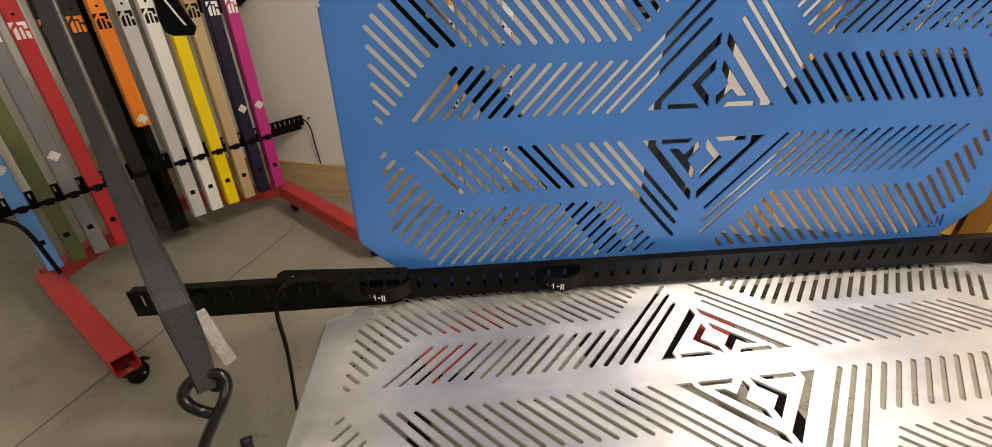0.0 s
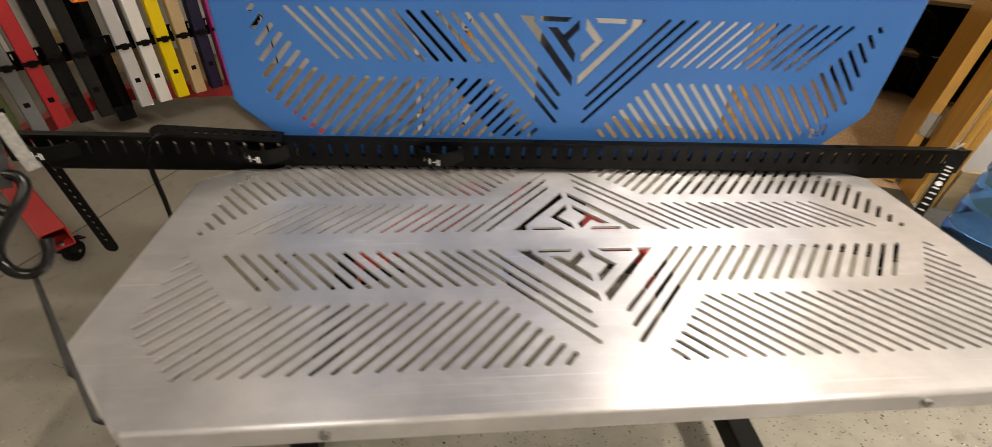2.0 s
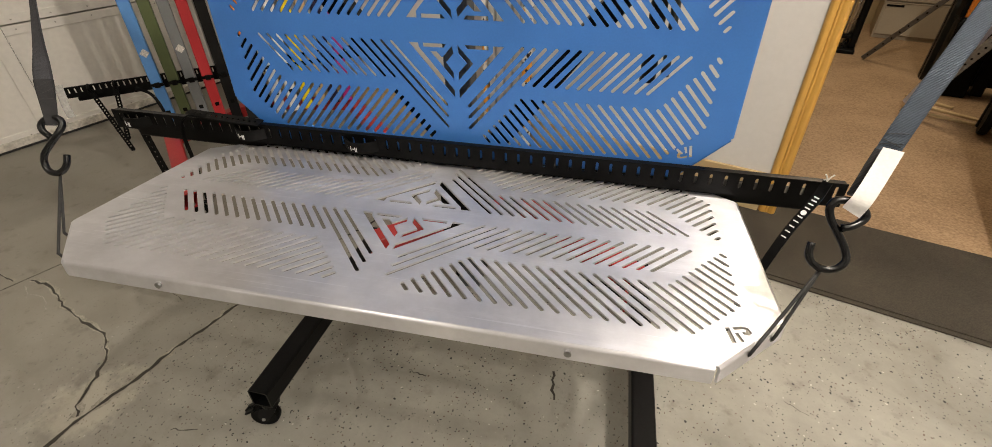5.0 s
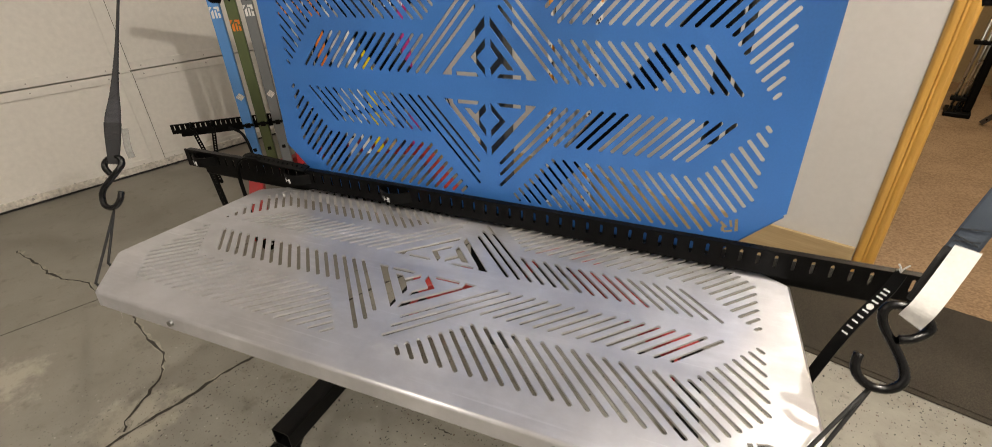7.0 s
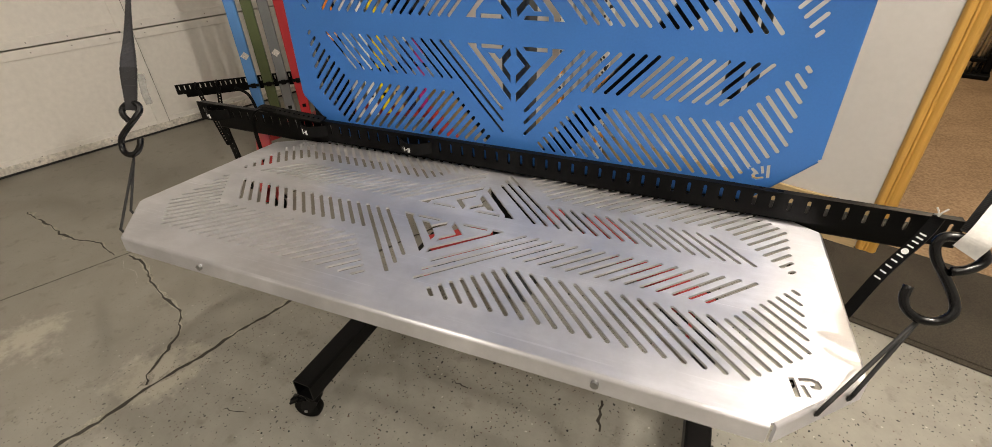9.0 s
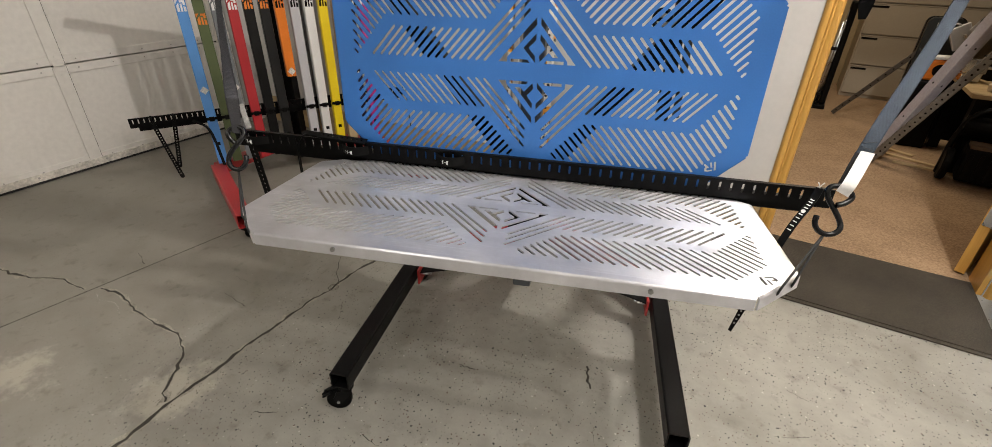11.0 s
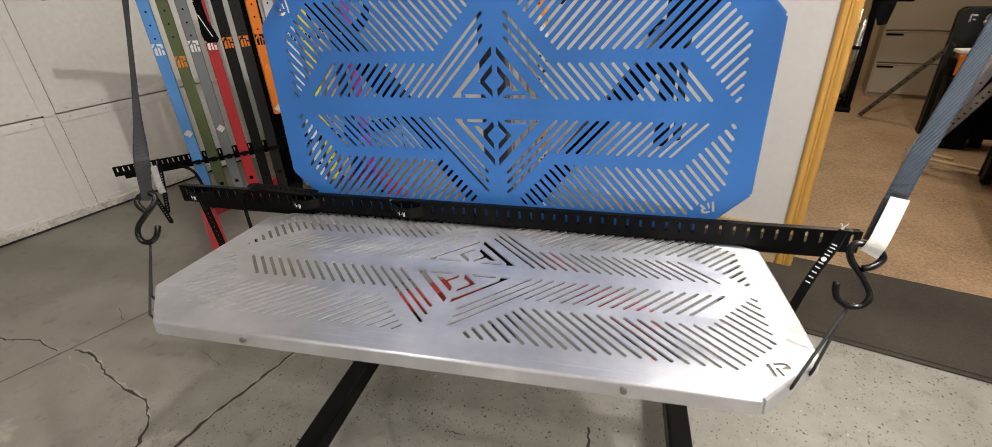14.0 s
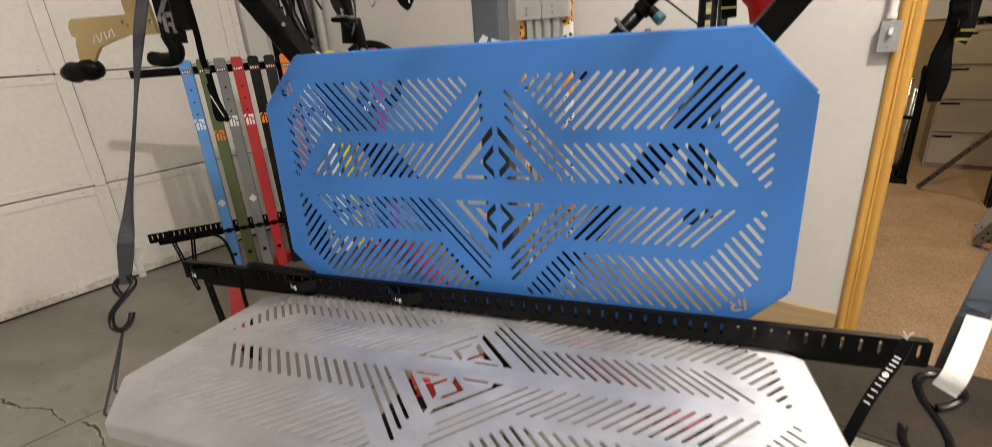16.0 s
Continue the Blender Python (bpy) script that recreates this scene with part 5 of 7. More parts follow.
# the strap at the other end hangs in two strands: a long twisted loop and a short striped tail
F, E = Vector((0.9, -0.43, 0)), Vector((0.43, 0.9, 0))
cs = loop_strap("cam_strap", "long black webbing strap hanging in a twisted loop", [(0.657, 0.262, 1.345), (0.650, 0.262, 1.290), (0.642, 0.262, 1.243), (0.638, 0.262, 1.206), (0.634, 0.261, 1.176), (0.629, 0.260, 1.137), (0.627, 0.259, 1.108), (0.624, 0.258, 1.079), (0.626, 0.258, 1.049), (0.628, 0.258, 1.020)], [F * c + E * k for c, k in ((0.8, 0.6), (0.8, 0.6), (0.75, 0.66), (0.55, 0.83), (0.45, 0.89), (0.38, 0.92), (0.42, 0.9), (0.75, 0.66), (0.95, 0.3), (0.9, 0.4))], [0.0265] * 8 + [0.0250, 0.0130], (0.631, 0.255, 1.136, 0, -6, -25))
part("webbing", ribbon([(0.652, 0.272, 1.290), (0.646, 0.270, 1.221), (0.647, 0.269, 1.187), (0.650, 0.268, 1.151), (0.648, 0.266, 1.128), (0.646, 0.265, 1.109), (0.641, 0.264, 1.097)], [F * c + E * k for c, k in ((0.6, 0.8), (0.6, 0.8), (0.62, 0.78), (0.45, 0.89), (0.5, 0.86), (0.6, 0.8), (0.65, 0.76))], 0.026, 0.002), M_WEBK, cs, "short strap tail")
for zz in (1.099, 1.110):
    part("stripe", new_box(-0.0085, 0.0085, -0.0008, 0.0008, -0.0009, 0.0009), M_YELLOW, cs, "yellow woven stripe", pose(0.6425 + 0.16 * (zz - 1.099), 0.2585, zz, 0, 3, -25))
straight = loop_strap("cam_strap", "black webbing strap hanging straight with yellow stripes", [(0.364, 0.36, 1.345), (0.367, 0.362, 1.28), (0.371, 0.365, 1.19), (0.374, 0.365, 1.146)], [(1, -0.1, 0)] * 4, 0.022)
part("stripe", new_box(-0.011, 0.011, -0.0006, 0.0002, -0.001, 0.001), M_YELLOW, straight, "yellow woven stripe", pose(0.372, 0.3635, 1.162))
part("stripe", new_box(-0.011, 0.011, -0.0006, 0.0002, -0.001, 0.001), M_YELLOW, straight, "yellow woven stripe", pose(0.371, 0.3635, 1.180))


def ratchet_head():
    d = thing("strap_ratchet", "black lumpy foam-padded ratchet buckle on the rack arm", "ratchet", pose(-0.758, 0.290, 1.318, 0, 12, 20))
    bm = bmesh.new()
    bmesh.ops.create_icosphere(bm, subdivisions=4, radius=1.0)
    for v in bm.verts:
        k = 1 + 0.22 * noise.noise(v.co * 1.5 + Vector((3, 1, 7))) + 0.07 * noise.noise(v.co * 4.5)
        v.co = Vector((v.co.x * 0.0445, v.co.y * 0.034, v.co.z * 0.041)) * k
    part("housing", bm, M_RUBBER, d, smooth=True)
    part("handle", new_box(-0.012, 0.026, -0.044, -0.030, -0.040, -0.004, 0.006, m=pose(0, 0, 0, 0, -14, 0)), M_RUBBER, d)
    bm = bmesh.new()
    cyl(bm, (0.028, -0.024, 0.020), (0.035, -0.024, 0.040), 0.0058, 14)
    cyl(bm, (0.035, -0.024, 0.040), (0.037, -0.024, 0.047), 0.004, 14)
    part("spindle", bm, M_ZINC, d, "zinc spindle and nut")
    part("release_tab", new_box(-0.028, -0.008, -0.012, 0.010, 0.030, 0.046, 0.004), surface("dull_orange_plastic", (0.40, 0.10, 0.02), 0.5), d, "dull orange release tab")


ratchet_head()


def ply_pattern():
    """A boot-shaped tan plate with black foam ends and an emblem plate."""
    d = thing("display_plate", "glossy tan cut plate with black foam pads, hung on the rack", "plate", pose(-0.895, 0.31, 1.19, 90, 0, 0))
    outer = [(-0.137, 0.050), (-0.128, 0.054), (0.058, 0.051), (0.058, 0.014), (-0.010, 0.002), (-0.067, -0.011), (-0.080, -0.022), (-0.105, -0.045), (-0.128, -0.048), (-0.145, -0.034), (-0.139, 0.002), (-0.133, 0.012), (-0.145, 0.020), (-0.147, 0.038)]
    ring = [2 * math.pi * i / 10 for i in range(10)]
    hole = [[(x + 0.0045 * math.cos(k), y + 0.0045 * math.sin(k)) for k in ring] for x, y in ((0.027, 0.036), (0.041, 0.028))]
    bm = bmesh.new()
    plate(bm, outer[::-1], hole, -0.004, 0.004)
    bd = part("board", bm, M_GOLD, d)
    for k, (x, t) in enumerate(((-0.075, -20), (-0.062, 24), (-0.050, -16), (-0.036, 20), (-0.022, -22), (-0.010, 20))):
        part("printed_bar", new_box(-0.0016, 0.0016, -0.009, 0.009, 0.0, 0.0006, m=pose(x, 0.006 + 0.18 * (x + 0.075), 0.0041, 0, 0, t - 8)), M_PRINT, bd, "pale printed stroke")
    bm = bmesh.new()
    plate(bm, [(0.052, 0.086), (0.122, 0.084), (0.130, 0.006), (0.056, 0.006)][::-1], [[(0.118 + 0.006 * math.cos(k), 0.030 + 0.006 * math.sin(k)) for k in ring]], 0.0045, 0.0125)
    part("clamp_plate", bm, M_GOLD, d)
    bm = bmesh.new()
    lathe(bm, [(0.004, -0.060), (0.017, -0.056), (0.025, -0.03), (0.020, -0.005), (0.025, 0.02), (0.022, 0.045), (0.008, 0.058)], 18, pose(-0.151, -0.060, 0, 0, 90, 4))
    part("foam_pad", bm, M_RUBBER, d, "black foam pad", smooth=True)
    bm = bmesh.new()
    sweep(bm, curve_pts([(0.082, -0.043, 0), (0.118, -0.048, 0), (0.148, -0.044, 0), (0.157, -0.028, 0), (0.150, -0.010, 0), (0.144, 0.004, 0)], 6), 0.0155, 14)
    part("foam_elbow", bm, M_RUBBER, d, "black foam elbow", smooth=True)
    bm = bmesh.new()
    plate(bm, [(0.135, 0.082), (0.205, 0.080), (0.200, -0.018), (0.134, -0.010)][::-1], [], 0.0045, 0.0085)
    sg = part("sign_plate", bm, M_BLACK, d, "black plate with a grey emblem")
    mg = surface("grey_print", (0.26, 0.26, 0.26), 0.5, 0, 0.15, 60)
    for x0, x1, y0, y1, t in ((0.128, 0.140, -0.028, 0.028, -38), (0.150, 0.161, 0.006, 0.046, 0), (0.163, 0.184, 0.036, 0.046, 0), (0.175, 0.185, 0.022, 0.036, 0), (0.163, 0.180, 0.018, 0.026, 0), (0.172, 0.183, 0.004, 0.018, 0)):
        m = pose((x0 + x1) / 2 + (0.022 if t else 0), (y0 + y1) / 2 + (0.052 if t else 0), 0, 0, 0, t)
        part("emblem_bar", new_box(-(x1 - x0) / 2, (x1 - x0) / 2, -(y1 - y0) / 2, (y1 - y0) / 2, 0.0087, 0.0092, m=m), mg, sg)


ply_pattern()


def rack_arm(x, turn):
    """A wheel cradle arm clamped to the beam."""
    d = thing("cradle_arm", "black steel wheel-cradle arm clamped on the rack beam", "arm", pose(x, 0.30, 1.375, 0, 0, turn), "cradle arms")
    bm = bmesh.new()
    box(bm, -0.030, 0.030, -0.050, 0.050, -0.045, 0.045, 0.004)
    part("clamp", bm, M_BLACK, d)
    bm = bmesh.new()
    sweep(bm, curve_pts([(0, -0.05, 0.0), (0, -0.12, 0.03), (0.0, -0.20, 0.10), (0.0, -0.22, 0.2)], 6), 0.016, 12)
    part("tube", bm, M_BLACK, d, smooth=True)
    for zz in (-0.028, 0.028):
        for xx in (-0.016, 0.016):
            part("bolt", new_cyl((xx, -0.054, zz), (xx, -0.0502, zz), 0.008, 6), M_SATIN, d)


for x, tr in ((-0.62, -8), (-0.39, 4), (-0.075, 0), (0.145, 0), (0.42, 6), (0.70, -5)):
    rack_arm(x, tr)

rp = bpy.data.objects["bike_rack"]
part("hanger_plate", new_box(-0.700, -0.652, 0.285, 0.295, 1.196, 1.345, 0.004), M_BLACK, rp)
part("gusset", new_box(0.0285, 0.040, 0.240, 0.292, 1.258, 1.345, 0.003), M_BLACK, rp)
bm = bmesh.new()
cyl(bm, (0.002, 0.2355, 1.288), (0.002, 0.2285, 1.288), 0.0105, 6)
cyl(bm, (0.002, 0.2285, 1.288), (0.002, 0.2265, 1.288), 0.006, 12)
part("bolt", bm, M_SATIN, rp, "black hexagon bolt")
for lp in ([(-0.013, 1.134), (-0.004, 1.146), (0.005, 1.141), (-0.002, 1.128), (-0.002, 1.100), (-0.014, 1.100)], [(0.010, 1.139), (0.0265, 1.135), (0.0265, 1.112), (0.010, 1.105)]):
    bm = bmesh.new()
    plate(bm, lp[::-1], [], -0.0003, 0.0003)
    part("emblem_piece", bm, M_PRINT, rp, "pale printed emblem piece", pose(0, 0.2355, 0, 90, 0, 0))


def orange_tab():
    bm = bmesh.new()
    plate(bm, [(-0.022, 0.02), (-0.024, -0.012), (-0.012, -0.030), (-0.002, -0.022), (0.016, 0.000), (0.024, 0.03)][::-1], [], -0.003, 0.003)
    d = thing("paddle", "small orange plastic paddle under the beam", "paddle", pose(-0.119, 0.335, 1.315, 90, 0, 5))
    part("blade", bm, M_ORANGE, d)
    bm = bmesh.new()
    for k in range(3):
        box(bm, -0.008 + 0.009 * k, -0.004 + 0.009 * k, 0.006, 0.026, 0.0031, 0.0036, m=pose(0, 0, 0, 0, 0, -18))
    part("printed_bars", bm, M_PRINT, d, "white printed marks")


orange_tab()


def bicycle():
    """The lower parts of a dark bicycle hung behind the rack: saddle, crank plate, pedal, tubes, cables, wheel."""
    d = thing("bicycle", "dark bicycle hanging behind the rack, saddle and crank showing", "bicycle", pose(-0.498, 0.62, 1.274))
    # long dark guard over the crank
    bm = bmesh.new()
    n = 36
    outer = []
    for k in range(n):
        a = 2 * math.pi * k / n
        outer.append(((0.033 + 0.010 * math.sin(a)) * math.cos(a), -0.012 + 0.062 * math.sin(a)))
    holes = [[(0.013 * math.cos(c) + 0.0045 * math.cos(a), 0.018 + 0.013 * math.sin(c) + 0.0045 * math.sin(a)) for a in [2 * math.pi * i / 10 for i in range(10)]] for c in [2 * math.pi * i / 5 for i in range(5)]]
    plate(bm, outer, holes, -0.003, 0.003)
    g = part("chain_guard", bm, surface("dark_guard_plastic", (0.022, 0.022, 0.024), 0.4, 0, 0.3, 20), d, "dark drilled chain guard with a pale emblem", pose(-0.006, 0.0, -0.012, 90, -12, 0))
    for x0, x1, y0, y1 in ((-0.014, -0.009, -0.052, -0.022), (-0.006, 0.010, -0.030, -0.024), (0.005, 0.010, -0.040, -0.030), (-0.004, 0.004, -0.052, -0.042)):
        part("emblem_bar", new_box(x0, x1, y0, y1, 0.0032, 0.0037), M_PRINT, g)
    part("crank", new_box(-0.009, 0.009, -0.020, -0.006, -0.085, 0.012, 0.004, m=pose(0.0, 0.0, 0.0, 0, -18, 0)), M_SATIN, d, "dark crank arm")
    p = part("pedal", new_box(-0.024, 0.028, -0.050, -0.014, -0.072, -0.060, 0.004), M_RUBBER, d, "black flat pedal", pose(0.018, -0.006, 0.0, 0, 6, 0))
    part("axle", new_cyl((-0.02, -0.03, -0.058), (0.026, -0.03, -0.058), 0.004, 10), M_ZINC, p)
    bm = bmesh.new()
    sweep(bm, curve_pts([(0.020, -0.02, 0.02), (0.034, -0.02, -0.03), (0.030, -0.02, -0.075), (0.020, -0.02, -0.10)], 6), 0.0022, 8)
    part("stand_rod", bm, M_STEEL, d, "bent steel rod", smooth=True)
    bm = bmesh.new()
    bmesh.ops.create_icosphere(bm, subdivisions=3, radius=1.0)
    for v in bm.verts:
        v.co = Vector((v.co.x * 0.075 + 0.040, v.co.y * 0.05, v.co.z * (0.026 + 0.012 * v.co.x) + 0.073))
    part("saddle", bm, M_RUBBER, d, "black padded saddle", smooth=True)
    for pts, r in (([(-0.10, 0.02, 0.14), (-0.050, 0.02, 0.062), (-0.028, 0.01, 0.038), (-0.006, 0.01, 0.018)], 0.010), ([(-0.05, 0.03, 0.14), (-0.02, 0.03, 0.08), (0.008, 0.02, 0.0)], 0.013), ([(-0.215, 0.0, 0.14), (-0.190, 0.0, 0.04), (-0.165, 0.0, -0.04), (-0.130, 0.0, -0.12)], 0.012), ([(-0.165, 0.03, 0.14), (-0.160, 0.03, 0.02), (-0.140, 0.03, -0.10)], 0.009), ([(0.010, 0.02, -0.06), (0.012, 0.03, -0.12), (0.018, 0.04, -0.20)], 0.014), ([(-0.163, 0.02, 0.12), (-0.178, 0.02, 0.02), (-0.193, 0.02, -0.09)], 0.013), ([(-0.001, 0.02, 0.10), (-0.008, 0.02, 0.0), (-0.018, 0.02, -0.12)], 0.018)):
        part("frame_tube", swept(curve_pts(pts, 5), r, seg=12), M_SATIN, d, smooth=True)
    for pts in ([(-0.22, -0.03, 0.12), (-0.195, -0.03, 0.05), (-0.178, -0.03, 0.00), (-0.182, -0.03, -0.05)], [(-0.19, -0.02, 0.10), (-0.155, -0.02, 0.05), (-0.150, -0.02, -0.06)], [(-0.075, -0.03, 0.05), (-0.068, -0.03, 0.0), (-0.050, -0.03, -0.036)], [(-0.09, -0.03, 0.06), (-0.05, -0.04, 0.064), (-0.015, -0.04, 0.046)]):
        part("cable", swept(curve_pts(pts, 7), 0.003, seg=6), M_RUBBER, d, smooth=True)
    bm = bmesh.new()
    lathe(bm, [(0.004, -0.046), (0.013, -0.040), (0.015, 0.022), (0.012, 0.032), (0.006, 0.040)], 16, pose(-0.237, 0.02, -0.004, 0, -24, 0))
    part("grip", bm, M_TEAL, d, "teal rubber grip", smooth=True)


bicycle()


def spotted_post():
    """A wide aluminium extrusion with printed tape along both edges, standing at the wall."""
    d = thing("taped_extrusion", "aluminium extrusion with spotted tape strips against the wall", "extrusion", RM @ pose(-0.637, 1.375, 0.0, 0, 0, 3) @ Matrix.Diagonal((1.14, 1, 1, 1)))
    bm = bmesh.new()
    for x in (-0.052, -0.018, 0.018, 0.052):
        box(bm, x - 0.011, x + 0.011, -0.030, 0.010, 0.0, 1.75, 0.002)
    box(bm, -0.072, 0.072, -0.012, 0.012, 0.0, 1.75, 0.001)
    part("profile", bm, M_MILL, d)
    for s, tw in ((-1, 0.009), (1, 0.0155)):
        part("tape", new_box(s * 0.088 - tw, s * 0.088 + tw, -0.022, 0.006, 0.0, 1.75, 0.003), M_SPOT, d, "white tape printed with orange and black spots")
    part("splice_plate", new_box(-0.100, 0.0, -0.040, -0.0305, 1.207, 1.340, 0.002), M_MILL, d, "bare aluminium splice plate")
    pl = part("splice_plate", new_box(0.003, 0.108, -0.042, -0.0305, 1.207, 1.345, 0.002), M_MILL, d, "bare aluminium splice plate")
    for x in (-0.055, 0.045):
        for z in (1.228, 1.250, 1.296, 1.318):
            part("rivet", new_cyl((x, -0.046, z), (x, -0.042, z), 0.0035, 8), M_STEEL, pl)


spotted_post()


def lever():
    d = thing("clamp_lever", "black plastic clamp lever in front of the wall", "lever", pose(0.055, 0.42, 1.272, 0, 32, 0))
    part("grip", new_box(-0.030, 0.030, -0.007, 0.007, -0.008, 0.008, 0.006, seg=3), M_RUBBER, d)
    part("pin", new_cyl((0.022, 0, 0.006), (0.022, 0.0, 0.10), 0.005, 10), M_ZINC, d)


lever()


def handlebar():
    d = thing("bike_fork", "black bicycle seat tube with collar and clamp, hung slanting", "bicycle part")
    a, b = Vector((0.060, 0.82, 1.035)), Vector((0.395, 0.78, 1.345))
    part("tube", new_cyl(a, a.lerp(b, 0.50), 0.0185, 18), M_SATIN, d, smooth=True)
    part("inner_tube", new_cyl(a.lerp(b, 0.50), b, 0.0135, 18), M_SATIN, d, smooth=True)
    dr = (b - a).normalized()
    bm = bmesh.new()
    lathe(bm, [(0.020, -0.004), (0.034, -0.003), (0.034, 0.003), (0.020, 0.004)], 24, frame_to(a.lerp(b, 0.36), b))
    part("collar", bm, M_GREY, d, "grey rubber collar")
    bm = bmesh.new()
    lathe(bm, [(0.019, -0.014), (0.023, -0.012), (0.023, 0.012), (0.019, 0.014)], 20, frame_to(a.lerp(b, 0.50), b))
    c = a.lerp(b, 0.50)
    cyl(bm, c + Vector((0.018, -0.02, -0.008)), c + Vector((0.040, -0.03, -0.030)), 0.013, 14)
    part("clamp", bm, M_RUBBER, d)
    bm = new_cyl(c + Vector((0.031, -0.026, -0.021)), c + Vector((0.043, -0.032, -0.033)), 0.0145, 14)
    part("cap", bm, M_TEAL, d, "teal end cap")
    bm = bmesh.new()
    sweep(bm, curve_pts([(0.22, 0.85, 1.40), (0.185, 0.86, 1.33), (0.215, 0.86, 1.26), (0.30, 0.85, 1.19), (0.40, 0.85, 1.11)], 8), 0.0024, 6)
    part("cable", bm, M_RUBBER, d)


handlebar()


def dark_tubes():
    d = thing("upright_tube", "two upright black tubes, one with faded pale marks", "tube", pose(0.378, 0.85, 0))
    part("tube", new_cyl((0, 0, 0.615), (0, 0, 1.50), 0.022, 18), M_SATIN, d, smooth=True)
    part("slim_tube", new_cyl((0.048, 0.02, 0.625), (0.030, 0.02, 1.50), 0.012, 14), surface("worn_mottled_tube", (0.035, 0.035, 0.033), 0.5, 0, 0.9, 40, 160, 0.1), d, "worn mottled slim tube", smooth=True)
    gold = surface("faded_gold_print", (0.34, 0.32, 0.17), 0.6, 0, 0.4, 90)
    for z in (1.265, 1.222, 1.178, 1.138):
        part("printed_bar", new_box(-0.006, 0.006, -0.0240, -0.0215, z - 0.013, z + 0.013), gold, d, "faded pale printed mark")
    bm = bmesh.new()
    lathe(bm, [(0.010, -0.0235), (0.012, -0.0228), (0.012, -0.0215)], 16, pose(0.0, 0, 1.105) @ Matrix.Rotation(math.pi / 2, 4, "X") @ Matrix.Diagonal((1, 1, -1, 1)))
    part("badge", bm, M_PRINT, d, "round pale badge")


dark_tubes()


def wall_ring():
    """A round black wheel hook with a pale centre, fixed to the wall."""
    d = thing("wheel_hook", "round black wheel hook with a pale centre on the wall", "hook", RM @ pose(-0.07, WALL_B, 0.875, 90, 0, 0))
    part("base", new_cyl((0, 0, 0.0005), (0, 0, 0.010), 0.026, 20), M_TAG, d, "pale round base")
    part("hoop", swept([(0.036 * math.cos(q), 0.036 * math.sin(q), 0.022) for q in [2 * math.pi * k / 24 for k in range(24)]], 0.010, closed=True), M_RUBBER, d, smooth=True)
    part("bar", new_box(-0.034, 0.034, -0.007, 0.007, 0.0105, 0.026, 0.003), M_RUBBER, d)


wall_ring()


def red_bag():
    """A red moulded tray held by an orange bar with a black knob, tyre above."""
    d = thing("red_fender", "red plastic fender held by an orange bar near the wall", "fender", pose(0.520, 0.87, 1.25, 0, 0, -14))
    bm = bmesh.new()
    rings = []
    for z, w, dp in ((-0.135, 0.030, 0.02), (-0.120, 0.040, 0.03), (-0.075, 0.050, 0.04), (-0.060, 0.064, 0.045), (0.02, 0.074, 0.05), (0.18, 0.082, 0.055)):
        rings.append([bm.verts.new((w * x, -dp * (1 - abs(x) ** 3), z)) for x in [-1 + k / 6 for k in range(13)]])
    for a, b in zip(rings, rings[1:]):
        for i in range(12):
            bm.faces.new((a[i], a[i + 1], b[i + 1], b[i]))
    bmesh.ops.solidify(bm, geom=list(bm.faces), thickness=0.004)
    part("shell", bm, surface("red_plastic", (0.60, 0.02, 0.025), 0.4), d, smooth=True)
    part("crossbar", new_box(-0.085, 0.100, -0.085, -0.060, 0.012, 0.040, 0.003), M_ORANGE, d, "orange square bar", pose(0, 0, 0, 0, -4, 0))
    bm = bmesh.new()
    lathe(bm, [(0.005, -0.010), (0.013, -0.007), (0.013, 0.004), (0.006, 0.008)], 5, pose(-0.02, -0.096, -0.012, 90, 0, 0))
    part("knob", bm, M_RUBBER, d)
    bm = bmesh.new()
    sweep(bm, curve_pts([(-0.085, -0.10, 0.12), (-0.06, -0.10, 0.075), (-0.01, -0.10, 0.052), (0.05, -0.10, 0.075), (0.08, -0.10, 0.13)], 6), 0.024, 12)
    part("tyre", bm, surface("grey_tread", (0.06, 0.06, 0.062), 0.75, 0, 0.4, 60, 200, 0.8), d, "grey knobbly tyre", smooth=True)
    part("pin", new_cyl((0.082, -0.09, 0.028), (0.082, -0.09, -0.006), 0.005, 10), M_ZINC, d)


red_bag()


def switch_box():
    d = thing("light_switch", "grey metal switch box with a white toggle on the wall", "switch", RM @ pose(0.478 - 0.012, WALL_B, 1.078))
    part("box", new_box(-0.023, 0.023, -0.024, -0.001, -0.040, 0.040, 0.004), M_STEEL, d)
    part("cover", new_box(-0.025, 0.025, -0.028, -0.0242, -0.042, 0.042, 0.002), surface("grey_switch_cover", (0.30, 0.31, 0.32), 0.45), d)
    part("toggle", new_box(-0.005, 0.005, -0.042, -0.0282, -0.004, 0.016, 0.002, m=pose(0, 0, 0, -12, 0, 0)), M_TAG, d, "white toggle")
    for z in (-0.028, 0.030):
        part("screw", new_cyl((0, -0.0298, z), (0, -0.0282, z), 0.003, 8), M_ZINC, d)
    c = thing("conduit", "white painted steel conduit pipe on the wall", "pipe", RM @ pose(0.462, WALL_B, 0))
    part("pipe", new_cyl((0, -0.017, 1.130), (0, -0.017, CEIL - 0.01), 0.0095, 24), M_DOORSKIN, c)
    part("coupling", new_cyl((0, -0.017, 1.1265), (0, -0.017, 1.142), 0.013, 16), M_DOORSKIN, c)
    part("coupling", new_cyl((0, -0.017, 1.210), (0, -0.017, 1.222), 0.0115, 16), M_DOORSKIN, c)


switch_box()


